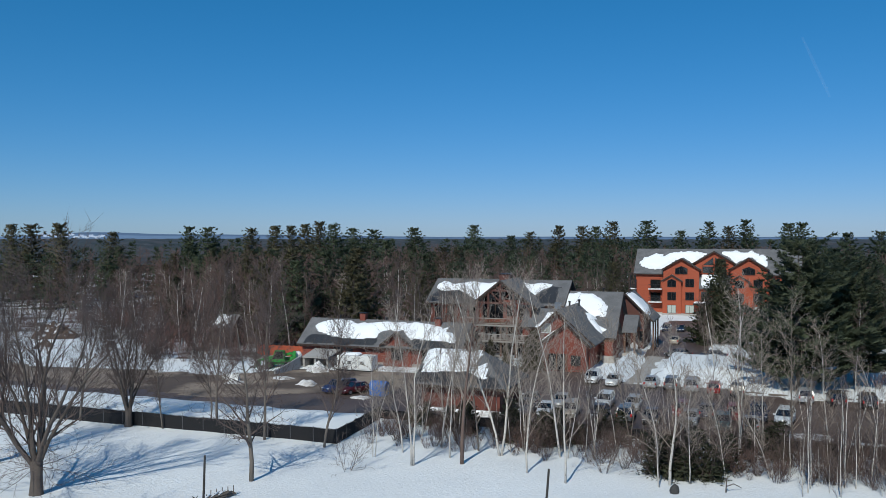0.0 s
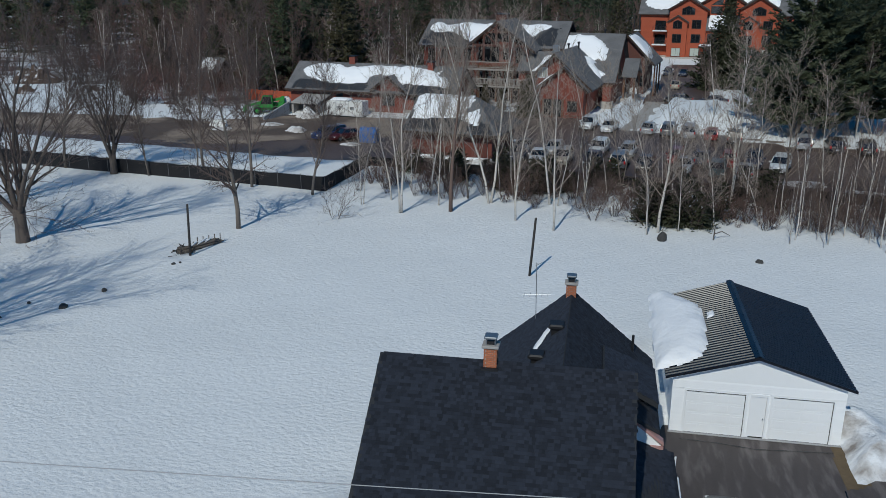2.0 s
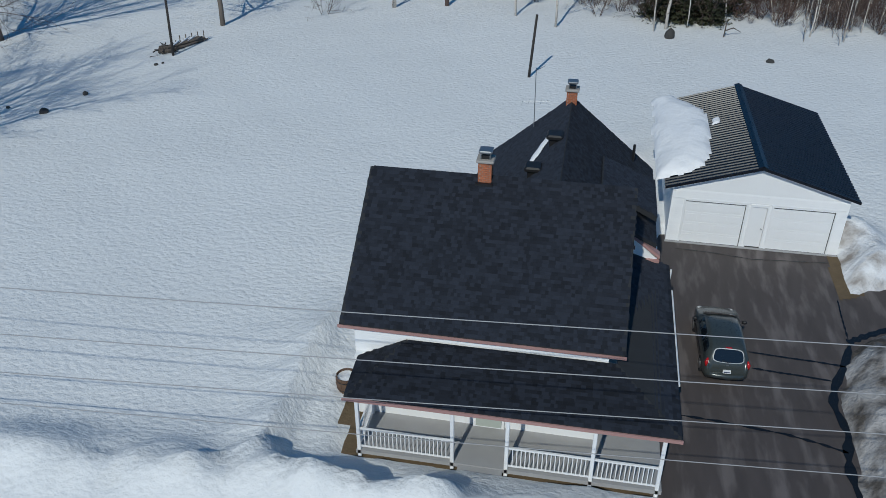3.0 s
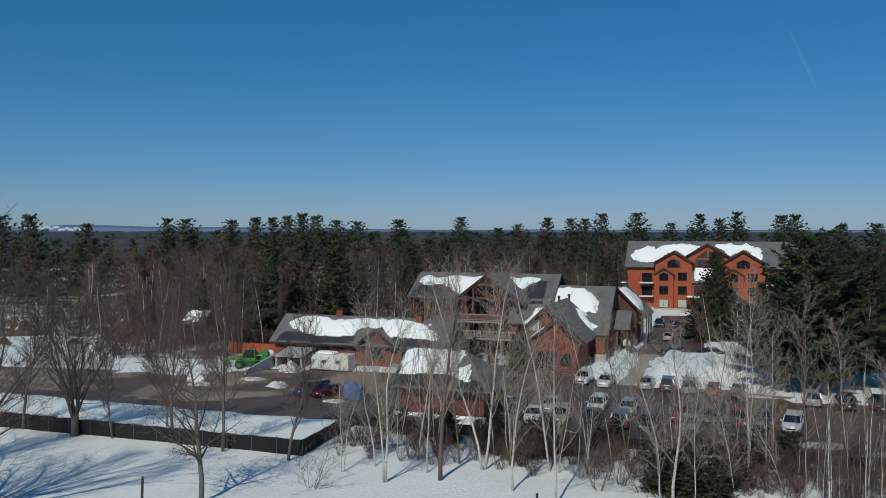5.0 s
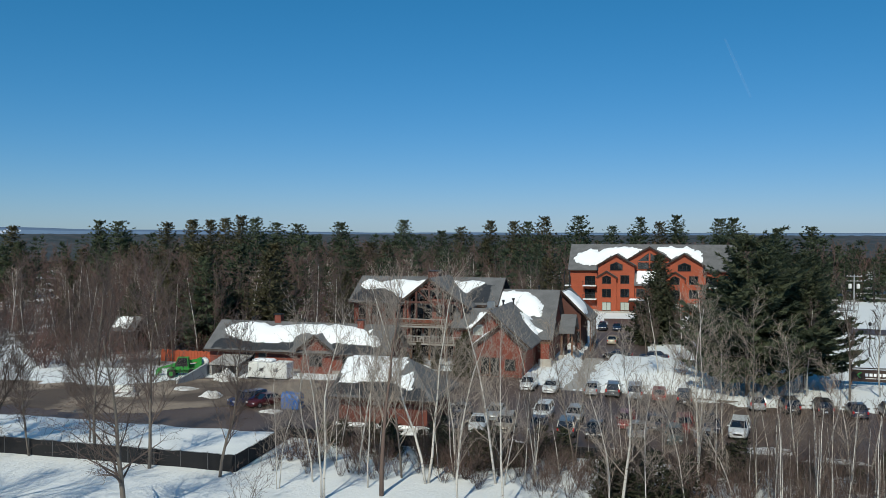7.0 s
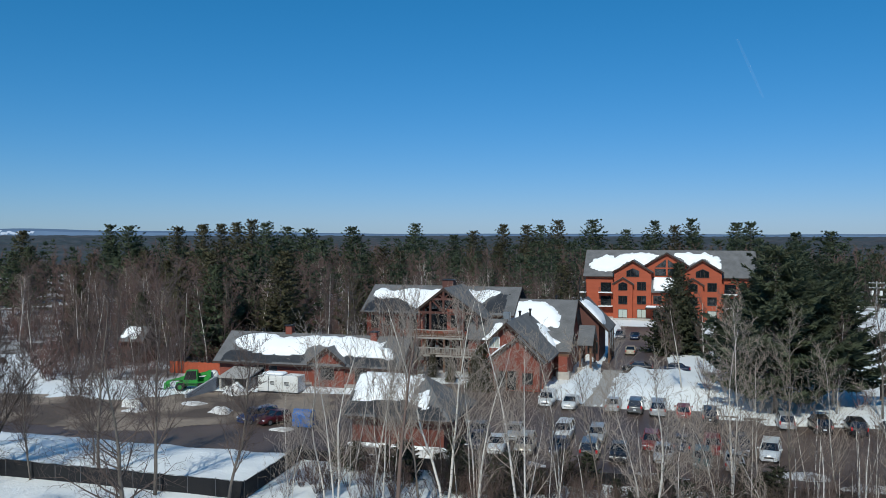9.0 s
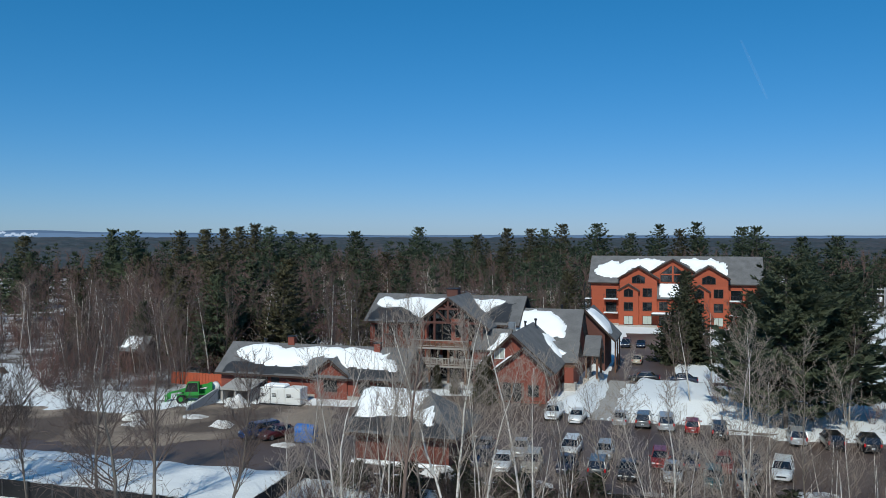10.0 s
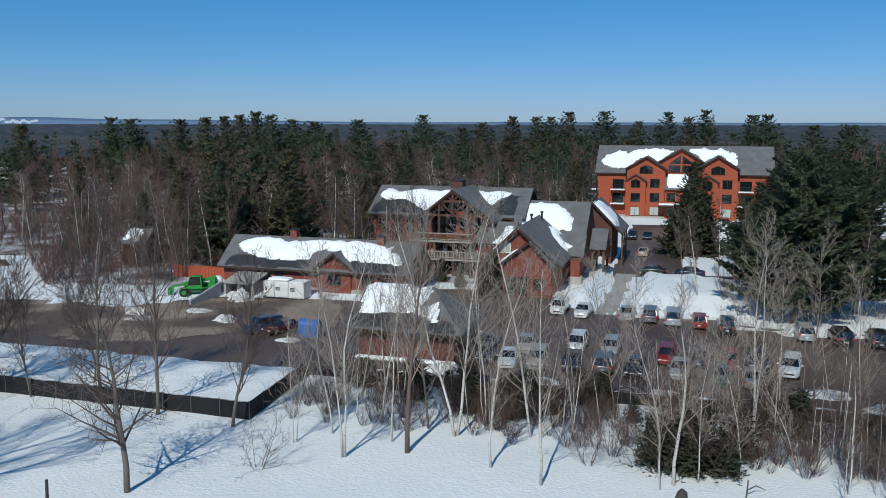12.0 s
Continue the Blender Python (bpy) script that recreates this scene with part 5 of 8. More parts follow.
at(H_, "entrance_roof", Geo().box((-15.2, 181.4, 3.3), (-9.6, 184.6, 3.6)), "brown_trim", "flat entrance canopy")
at(H_, "canopy_snow", Geo().box((-15.1, 181.5, 3.6), (-9.7, 184.5, 4.0), bev=0.2), "snow", "snow on the canopy")
for u, w, z in ((-25.0, 3.4, 7.0), (-25.0, 3.4, 3.6), (4.4, 3.4, 7.0), (4.4, 3.4, 3.6), (-30.6, 1.6, 7.0), (-30.6, 1.6, 3.6)):
    bl = at(H_, "balcony", Geo().box((u - w / 2, 185.2, z - 0.25), (u + w / 2, 187.0, z)), "paint_white", "white-edged balcony")
    at(H_, "balcony_rail", Geo().box((u - w / 2, 185.2, z + 1.0), (u + w / 2, 185.27, z + 1.08)), "black_metal", "", bl)
    n = int(w / 0.3)
    for k in range(n + 1):
        x = u - w / 2 + w * k / n
        at(H_, "baluster", Geo().box((x - 0.025, 185.2, z), (x + 0.025, 185.25, z + 1.0)), "black_metal", "", bl)
    if u > -29:
        at(H_, "balcony_door", Geo().box((u - 1.3, 186.9, z + 0.02), (u + 1.3, 186.97, z + 2.3)), "pane_dark")
for u in (-31.3, -30.0):
    at(H_, "balcony_post", Geo().box((u - 0.12, 185.2, 0), (u + 0.12, 185.45, 10.6)), "black_metal")
k1 = Vector((0, 7, 5.9))
roof_snow(H_, (-30.6, 186.4, 10.9), (1, 0, 0), k1, [(1.7, 3.1), (2.0, 6.0), (5.0, 7.9), (7.2, 6.7), (9.1, 8.2), (13.8, 8.9), (17.9, 7.9), (16.0, 5.5), (14.8, 4.4), (11.9, 6.6), (9.4, 4.7), (7.3, 1.6), (4.2, 2.0)], 0.6, 12.0, 0.4, 0.4)
roof_snow(H_, (-30.6, 186.4, 10.9), (1, 0, 0), k1, [(22.1, 8.4), (25.8, 9.1), (27.4, 8.1), (29.1, 8.8), (32.3, 6.8), (33.1, 2.8), (31.0, 4.9), (28.5, 6.9), (26.5, 5.1), (24.6, 3.6), (24.8, 5.6)], 0.6, 13.0, 0.4, 0.4)



# ---- trees ----
def bare_tree(rnd, h, r, stems=1, lean=0.05, spread_=0.5, first=0.3, per=(9, 5, 4), twig=0.012, length=(0.42, 0.5, 0.5), up=0.35, wig=0.12, segs=(7, 4, 2, 1), sides=(7, 4, 3, 3)):
    """The stems, and a crown of limbs, branches and twigs. per: how many on each order; length: of their parent."""
    stems_, crown = [], Geo()

    def limb(p, d, L, r0, depth):
        n = segs[depth]
        pts, rad, q, e = [p.copy()], [r0], p.copy(), d.normalized()
        for k in range(1, n + 1):
            wg = wig if depth else wig * 0.6
            e = (e + Vector((rnd.gauss(0, wg), rnd.gauss(0, wg), rnd.gauss(0, wg * 0.6) + (up * 0.25 if depth else 0.02)))).normalized()
            q = q + e * (L / n)
            pts.append(q.copy())
            rad.append(max(twig * 0.55, r0 * (1 - 0.88 * k / n)))
        if depth == 0:
            stems_[-1].tube(pts, rad, sides[0], True)
        else:
            crown.spike(pts, rad, sides[depth])
        if depth >= len(per):
            return
        lo = first if depth == 0 else 0.2
        for k in range(per[depth]):
            t = min(lo + (1 - lo) * (k + rnd.random()) / per[depth], 0.98)
            i = min(int(t * n), n - 1)
            f = t * n - i
            base = pts[i].lerp(pts[i + 1], f)
            here = (pts[i + 1] - pts[i]).normalized()
            a = rnd.uniform(0, 2 * math.pi)
            side = here.orthogonal().normalized()
            side = (side * math.cos(a) + here.cross(side) * math.sin(a)).normalized()
            out = spread_ * rnd.uniform(0.7, 1.3)
            dd = (here * (1 - out * 0.55) + side * out + Vector((0, 0, up * 0.4))).normalized()
            ll = L * length[depth] * (1.05 - 0.6 * t if depth == 0 else rnd.uniform(0.7, 1.1)) * rnd.uniform(0.75, 1.2)
            rr = max(twig, (rad[i] * (1 - f) + rad[i + 1] * f) * rnd.uniform(0.4, 0.62))
            limb(base, dd, ll, rr, depth + 1)

    for s in range(stems):
        stems_.append(Geo())
        a = 2 * math.pi * (s + rnd.uniform(0, 0.5)) / stems
        tilt = (lean if stems == 1 else lean * rnd.uniform(0.6, 1.3))
        d0 = Vector((math.cos(a) * tilt, math.sin(a) * tilt, 1))
        limb(Vector((0.12 * math.cos(a), 0.12 * math.sin(a), -0.3)) if stems > 1 else Vector((0, 0, -0.3)), d0, h * rnd.uniform(0.85, 1.02), r * (1 if s == 0 else rnd.uniform(0.6, 0.95)), 0)
    return stems_, crown


def old_maple(rnd, h, r, stems=6, fork=0.13, spread_=0.5, per=(17, 9, 6), skirt=16):
    """A short stout trunk that divides into upright stems, with slender ascending limbs and a skirt of thin hanging branches."""
    wood_, crown = Geo(), Geo()
    z1 = h * fork
    wood_.tube([(0, 0, -0.3), (0, 0, 0.15), (0.03, 0, z1 * 0.55), (0, 0.03, z1 + 0.25)], [r * 1.55, r * 1.2, r, r * 1.08], 9)

    def limb(p, d, L, r0, depth, up):
        n = (7, 4, 2, 1)[depth]
        pts, rad, q, e = [p.copy()], [r0], p.copy(), d.normalized()
        for k in range(1, n + 1):
            wg = (0.10, 0.12, 0.16, 0.2)[depth]
            e = (e + Vector((rnd.gauss(0, wg), rnd.gauss(0, wg), rnd.gauss(0, wg * 0.6) + up / n))).normalized()
            q = q + e * (L / n)
            pts.append(q.copy())
            rad.append(max(0.009, r0 * (1 - 0.9 * k / n)))
        if depth == 0:
            wood_.tube(pts, rad, 6, False)
        else:
            crown.spike(pts, rad, 4 if depth == 1 else 3)
        if depth > 2:
            return pts
        for k in range(per[depth]):
            lo = 0.08 if depth == 0 else 0.15
            t = min(lo + (1 - lo) * ((k + rnd.random()) / per[depth]) ** 0.85, 0.99)
            i = min(int(t * n), n - 1)
            f = t * n - i
            here = (pts[i + 1] - pts[i]).normalized()
            side = here.orthogonal().normalized()
            side = Matrix.Rotation(rnd.uniform(0, 6.28), 3, here) @ side
            out = rnd.uniform(0.35, 0.85) * (1 if depth else 0.9)
            ll = L * ((0.46 - 0.22 * t) if depth == 0 else rnd.uniform(0.3, 0.52)) * rnd.uniform(0.7, 1.25)
            rr = max(0.013, (rad[i] * (1 - f) + rad[i + 1] * f) * rnd.uniform(0.32, 0.55))
            limb(pts[i].lerp(pts[i + 1], f), here * 0.9 + side * out, ll, rr, depth + 1, 0.35 if depth == 0 else 0.15)
        return pts

    lines = []
    for s in range(stems):
        a = 2 * math.pi * (s + rnd.uniform(0, 0.6)) / stems
        tilt = spread_ * (rnd.uniform(0.75, 1.2) if s % 3 else rnd.uniform(0.15, 0.4))
        d = Vector((math.cos(a) * tilt, math.sin(a) * tilt, 1)).normalized()
        L = (h - z1) * rnd.uniform(0.82, 1.0)
        lines.append(limb(Vector((math.cos(a) * r * 0.45, math.sin(a) * r * 0.45, z1 - 0.15)), d, L, r * rnd.uniform(0.34, 0.50), 0, 0.28))
    for k in range(skirt):
        p = rnd.choice(lines)[rnd.randint(0, 2)]
        a = rnd.uniform(0, 6.28)
        limb(p, Vector((math.cos(a), math.sin(a), rnd.uniform(-0.25, 0.3))), h * rnd.uniform(0.16, 0.3), 0.035, 1, rnd.uniform(-0.5, 0.2))
    return wood_, crown


def pine_parts(rnd, h, w, base=0.2, cone=0.0, whorl=0.6, per=5, gap=0.45, tufts=3, size=0.42, fan=0.42, wide=0.075, needle=4, flat=0.45):
    """Trunk, boughs and a crown of flat sprays edged with needle tufts. cone 1: a pointed spruce, 0: an irregular white pine in open layers."""
    trunk = Geo().tube([(0, 0, -0.3), (rnd.gauss(0, 0.1), rnd.gauss(0, 0.1), h * 0.5), (rnd.gauss(0, 0.15), rnd.gauss(0, 0.15), h * 0.97)], [0.011 * h + 0.08, 0.008 * h + 0.05, 0.03], 6)
    boughs = Geo()
    v_, f_, n_ = [], [], []
    ph1, ph2 = rnd.uniform(0, 6.28), rnd.uniform(0, 6.28)
    z0, top = h * base, h * 0.985
    levels = max(3, int((top - z0) / whorl))
    up_ = Vector((0, 0, 1))

    def leaf(c, d, s, q, out):
        """One thin pointed tuft of needles."""
        o = len(v_)
        v_.extend((c + q, c + d * s, c - q))
        f_.append((o, o + 1, o + 2) if (d * s - q).cross(q * -2).dot(out) > 0 else (o, o + 2, o + 1))
        n_.extend((out, out, out))

    for k in range(levels):
        f = k / (levels - 1)
        f = f if cone else 1 - (1 - f) ** 1.4
        z = z0 + (top - z0) * f + (0 if cone else rnd.gauss(0, 0.15))
        sway = rnd.uniform(0.78, 1.12) if not cone else rnd.uniform(0.92, 1.06)
        count = max(4, int(per * (1.2 - 0.5 * f) + rnd.random()))
        a0 = rnd.uniform(0, 6.28)
        for b in range(count):
            a = a0 + 6.2832 * (b + rnd.uniform(-0.25, 0.25)) / count
            if cone:
                L = (w / 2 * (1 - f) ** 0.9 + 0.25) * sway * rnd.uniform(0.82, 1.1)
                lift, tip = -0.12 + 0.55 * f, 0.08
            else:
                lop = 0.92 + 0.2 * math.sin(a + ph1 + 2.5 * f) + 0.15 * math.sin(2 * a + ph2 + 7 * f)
                L = w / 2 * min(1, (f + 0.14) / 0.3) ** 0.6 * (0.07 + 1.0 * (1 - f) ** 0.72) * lop * sway * rnd.uniform(0.7, 1.12) + 0.3
                lift, tip = 0.02 + 0.42 * f, 0.12
            fwd, side = Vector((math.cos(a), math.sin(a), 0)), Vector((-math.sin(a), math.cos(a), 0))
            p0 = Vector((0, 0, min(h * 0.97, z + (0 if cone else rnd.gauss(0, 0.4)))))
            at_ = lambda t: p0 + fwd * (L * t) + up_ * (L * (lift * t - 0.10 * math.sin(math.pi * t) + tip * t * t))
            boughs.spike([p0, at_(0.5), at_(1.0)], [0.025 + 0.006 * L, 0.018, 0.01], 3)
            n = max(2, int(L / gap))
            for i in range(n + 1):
                t = 0.18 + 0.82 * i / n
                root = at_(t)
                for sgn in (-1, 1) if i < n else (0,):
                    l = max(0.35, L * fan * (1.08 - 0.75 * t) * min(1, t / 0.35) * rnd.uniform(0.75, 1.2)) if sgn else max(0.3, 0.18 * L)
                    d = (fwd * rnd.uniform(0.55, 0.9) + side * (sgn * rnd.uniform(0.7, 1.0)) + up_ * rnd.gauss(0.10, 0.12)).normalized()
                    x = (up_.cross(d).normalized() + up_ * rnd.gauss(0, 0.9)).normalized()
                    out = (fwd * 0.45 + up_ * 0.75 + d * 0.25 + Vector((rnd.gauss(0, 0.22), rnd.gauss(0, 0.22), 0))).normalized()
                    # the flat close part of the spray, sagging at its edges
                    o, hw = len(v_), min(flat, 0.4 * l) * rnd.uniform(0.7, 1.1)
                    v_.extend((root, root + d * (l * 0.5) + x * hw - up_ * (0.25 * hw), root + d * (l * 0.92) + up_ * 0.04, root + d * (l * 0.5) - x * hw - up_ * (0.25 * hw)))
                    f_.append((o, o + 3, o + 2, o + 1) if d.cross(x).dot(out) > 0 else (o, o + 1, o + 2, o + 3))
                    n_.extend((out, (out + x * 0.5).normalized(), out, (out - x * 0.5).normalized()))
                    for j in range(tufts * (1 if sgn or cone else 3)):
                        g_ = (j % tufts + rnd.uniform(0.4, 1.0)) / tufts
                        c = root + d * (l * g_) + x * (rnd.uniform(-0.8, 0.8) * hw)
                        for _ in range(needle):
                            e = (d * rnd.uniform(0.3, 1.0) + x * rnd.gauss(0, 0.75) + up_ * rnd.uniform(-0.15, 0.75)).normalized()
                            q = e.cross(Vector((rnd.gauss(0, 1), rnd.gauss(0, 1), rnd.gauss(0, 1)))).normalized() * (wide * rnd.uniform(0.6, 1.1))
                            leaf(c, e, size * rnd.uniform(0.6, 1.2), q, (out + e * 0.5).normalized())
    for _ in range(6):
        e = Vector((rnd.gauss(0, 0.35), rnd.gauss(0, 0.35), 1)).normalized()
        leaf(Vector((0, 0, h * 0.95)), e, h * 0.05 + size, e.orthogonal().normalized() * wide * 1.5, (e + Vector((0, -0.3, 0))).normalized())
    leaves = Geo().add(v_, f_)
    leaves.n = n_
    return trunk, boughs, leaves


def tree_thing(name, trunk, crown, mats, label, category, m=None, group="", extra=None):
    ob = thing(name, m or Matrix(), label, category, group)
    for stem in trunk if isinstance(trunk, list) else [trunk]:
        part("trunk", stem, M[mats[0]], ob, "", True)
    if extra is None:
        part("crown", crown, M[mats[1]], ob)
    else:
        n = len(crown.f)
        crown.add(extra.v, extra.f)
        me = crown.mesh("crown", M[mats[1]])
        me.materials.append(M[mats[0]])
        me.polygons.foreach_set("material_index", [0] * n + [1] * (len(me.polygons) - n))
        me.normals_split_custom_set_from_vertices([tuple(q) for q in crown.n] + [(0, 0, 0)] * len(extra.v))
        part("crown", me, None, ob)
    return ob


def stand(x, y, turn=0.0, s=1.0):
    z = float(ground_height(np.array([x]), np.array([y]))[0])
    return Matrix.Translation((x, y, z - 0.02)) @ pose(0, 0, 0, 0, 0, turn) @ Matrix.Diagonal((s, s, s, 1))


def place_copy(src, x, y, turn, s=1.0, tilt=0.0):
    z = float(ground_height(np.array([x]), np.array([y]))[0])
    ob = copy_thing(src, Matrix())
    ob.matrix_world = Matrix.Translation((x, y, z - 0.02)) @ pose(0, 0, 0, tilt, 0, turn) @ Matrix.Diagonal((s, s, s, 1))
    return ob


R = random.Random(11)
# the big old maples of the yard
MAPLES = ((-50.6, 19.4, 18.5, 0.44, 8, 0.52, 20), (-56.7, 42.3, 13.5, 0.34, 7, 0.42, 12), (-45.5, -3.0, 17.0, 0.46, 9, 0.5, 18), (-60.5, 27.0, 16.0, 0.36, 5, 0.45, 12))
for x, y, h, r, stems, wide, skirt in MAPLES:
    t, c = old_maple(R, h, r, stems, 0.13, wide, (17, 9, 6), skirt)
    tree_thing("maple_tree", t, c, ("bark", "twig_brown"), "large leafless maple dividing into upright stems on snow", "tree", stand(x, y, 0), "yard maples")
# single bare trees by the long fence
for k, (x, y, h, r) in enumerate(((-35.6, 25.7, 13.0, 0.21), (-46.7, 42.6, 16.0, 0.15), (-40.1, 39.1, 17.0, 0.16), (-33.4, 37.4, 13.5, 0.14), (-52.5, 41.9, 12.5, 0.09), (-48.8, 45.3, 11.5, 0.09), (-63.5, 44.0, 14.0, 0.16))):
    t, c = bare_tree(R, h, r, 1, 0.05, 0.95 if k == 0 else 0.62, 0.2, (32, 10, 6), 0.0155, (0.42 if k == 0 else 0.34, 0.45, 0.5), 0.3 if k == 0 else 0.45, 0.12)
    tree_thing("young_maple", t, c, ("bark_grey", "twig_brown"), "slender leafless tree with ascending grey-brown branches", "tree", stand(x, y, 0), "yard trees")
# birches and poplars of the hedge row
BIRCH = ((-23.8, 32.9, 14.5, 0.15), (-25.6, 37.0, 12.5, 0.11), (-22.5, 39.8, 14, 0.12), (-18.8, 39.0, 17, 0.13), (-16.6, 37.7, 17, 0.17), (-13.7, 32.3, 14, 0.13),
         (-10.4, 30.2, 15.5, 0.14), (-11.2, 38.4, 18, 0.15), (-5.0, 42.7, 12, 0.10), (-3.0, 30.6, 12, 0.10), (-0.5, 32.0, 10, 0.07), (2.4, 33.2, 9.5, 0.07),
         (4.5, 39.3, 16, 0.16), (9.9, 43.4, 14, 0.12), (7.0, 42.4, 12, 0.10), (-21.0, 36.0, 16, 0.10), (-14.6, 40.0, 16, 0.10), (-8.2, 40.5, 14, 0.10), (1.2, 37.5, 13, 0.09),
         (12.5, 41.0, 12, 0.09), (-27.8, 35.0, 10, 0.07), (15.8, 39.0, 11, 0.08), (6.2, 34.6, 9, 0.06))
for k, (x, y, h, r) in enumerate(BIRCH):
    t, c = bare_tree(R, h * 1.05, r * 0.72, 1 if k % 4 else 2, 0.03 if k % 3 else 0.06, 0.66, 0.16 if k % 2 else 0.25, (34, 6, 3), 0.0135, (0.28, 0.46, 0.5), 0.42, 0.13)
    pale = k % 5 != 3
    tree_thing("birch_tree" if pale else "poplar_tree", t, c, ("bark_birch" if pale else "bark_grey", "twig_birch"),
               "pale-barked leafless birch with fine twigs" if pale else "grey-barked leafless poplar with fine twigs", "tree", stand(x, y, 0), "hedge row trees")
t, c = bare_tree(R, 13.5, 0.13, 1, 0.02, 0.65, 0.25, (20, 9, 6), 0.0125, (0.34, 0.48, 0.5), 0.4, 0.16)
tree_thing("birch_tree", t, c, ("bark_birch", "twig_birch"), "crooked white birch with a twisting trunk", "tree", stand(-2.1, 31.4), "hedge row trees")
t, c = bare_tree(R, 17, 0.19, 1, 0.02, 0.55, 0.3, (24, 9, 6), 0.0125, (0.26, 0.5, 0.5), 0.5, 0.06)
tree_thing("old_poplar", t, c, ("bark_red", "twig_birch"), "thick reddish dark-trunked leafless poplar", "tree", stand(-19.6, 34.2), "hedge row trees")
# shrubs: fans of thin stems
SHRUB = []
for k in range(4):
    t, c = bare_tree(R, 3.4 + 0.5 * k, 0.026, 5 + k, 0.5, 0.8, 0.12, (10, 5), 0.010, (0.5, 0.5), 0.25, 0.22, (4, 2, 1), (4, 3, 3))
    stems_ = Geo()
    for g_ in t:
        stems_.add(g_.v, g_.f)
    SHRUB.append(tree_thing("shrub", stems_, c, ("twig_brown", "twig_brown"), "leafless brown shrub of many thin stems", "shrub", None, "hedge shrubs"))
spots = [(-28.9, 30.4, 1.2), (-7.3, 33.8, 1.0), (10.5, 33.5, 0.9), (14.5, 32.5, 0.8), (8.0, 36.5, 1.0), (-2.6, 33.2, 1.5), (-0.8, 34.2, 1.5), (0.8, 33.6, 1.3), (-4.0, 34.6, 1.2)]
while len(spots) < 68:
    u, v = (R.uniform(-40, 14), R.uniform(36.0, 44.5)) if len(spots) % 3 else (R.uniform(0, 14), R.uniform(34.0, 44.5))
    x, y, _ = xy(u, v)
    spots.append((x, y, R.uniform(0.5, 1.0)))
for k, (x, y, s) in enumerate(spots):
    if k < 4:
        SHRUB[k].matrix_world = stand(x, y, 40 * k, s)
    else:
        place_copy(SHRUB[k % 4], x, y, R.uniform(0, 360), s)
# saplings standing straight out of the snow
SAP = []
for k in range(3):
    t, c = bare_tree(R, 4.5, 0.035, 1, 0.1, 0.6, 0.15, (16, 6), 0.009, (0.3, 0.5), 0.5, 0.08, (4, 2, 1), (5, 3, 3))
    SAP.append(tree_thing("sapling", t, c, ("bark_birch", "twig_brown"), "thin leafless sapling in snow", "tree", None, "saplings"))
for k in range(90):
    u, v = (R.uniform(-36, 14), 35.0 + 9.0 * R.random() ** 0.8) if k % 3 else (R.uniform(1, 14), R.uniform(30.5, 38))
    x, y, _ = xy(u, v)
    if k < 3:
        SAP[k].matrix_world = stand(x, y, 70 * k, R.uniform(0.7, 1.6))
    else:
        place_copy(SAP[k % 3], x, y, R.uniform(0, 360), R.uniform(0.5, 2.2))

# evergreens
PINES = []
for k in range(6):
    t, b, c = pine_parts(R, 18.0, 9.0 + 0.9 * k, 0.06 + 0.06 * (k % 3), 0, 0.75, 7, 0.95, 2, 0.55, 0.6, 0.13, 2, 0.9)
    PINES.append(tree_thing("pine_tree", t, c, ("bark", "needles" if k % 3 else "needles_olive"), "tall dark green white pine with layered boughs", "tree", None, "pines", b))
SPRUCE = []
for k in range(2):
    t, b, c = pine_parts(R, 14.0, 9.6 - 2.4 * k, 0.02, 1, 0.42, 9, 0.6, 3, 0.5, 0.5, 0.10, 2, 0.75)
    SPRUCE.append(tree_thing("spruce_tree", t, c, ("bark", "needles_dark"), "dense dark conical spruce", "tree", None, "spruces", b))
FIRLET = []
for k in range(2):
    t, b, c = pine_parts(R, 2.6, 1.9, 0.02, 1, 0.24, 5, 0.24, 2, 0.22, 0.5, 0.035, 3)
    FIRLET.append(tree_thing("fir_sapling", t, c, ("bark", "needles_dark"), "small dark green fir in the undergrowth", "tree", None, "young firs", b))
CEDAR = []
for k in range(2):
    t, b, c = pine_parts(R, 6.0, 2.6, 0.02, 1, 0.3, 6, 0.3, 3, 0.4, 0.5, 0.06, 3)
    CEDAR.append(tree_thing("cedar_tree", t, c, ("bark", "needles_olive"), "narrow olive-brown cedar beside a timber building", "tree", None, "cedars", b))


def plant(src, pts):
    """The first of each kind goes to the first place; the rest are copies."""
    fresh = list(src)
    for k, (x, y, s) in enumerate(pts):
        if fresh:
            fresh.pop(0).matrix_world = stand(x, y, R.uniform(0, 360), s)
        else:
            place_copy(src[k % len(src)], x, y, R.uniform(0, 360), s)


t, b, c = pine_parts(R, 19.5, 18.5, 0.14, 0, 0.66, 6, 0.5, 3, 0.55, 0.46, 0.08, 3, 0.52)
BIG = tree_thing("great_pine", t, c, ("bark", "needles_light"), "broad dense white pine beside the parking lot", "tree", None, "great pines", b)
plant([BIG], [(*xy(4.6, 79.5)[:2], 1.0), (*xy(12.2, 88.0)[:2], 0.88), (*xy(2.8, 101.0)[:2], 0.60), (*xy(8.0, 98.0)[:2], 0.74)])
plant(PINES[1:3], [(25.0, 97.0, 0.95), (30.5, 113.0, 1.0), (33.0, 121.0, 0.9), (34.5, 128.0, 0.95), (21.0, 120.0, 0.6)])
plant(SPRUCE, [(*xy(-6.9, 130.0)[:2], 1.14), (30.5, 150.0, 0.8), (-24.5, 129.0, 0.62), (46.0, 140.0, 0.9), (-75.5, 108.0, 0.8), (-92, 118.0, 0.9), (*xy(8.0, 152.0)[:2], 1.0)])
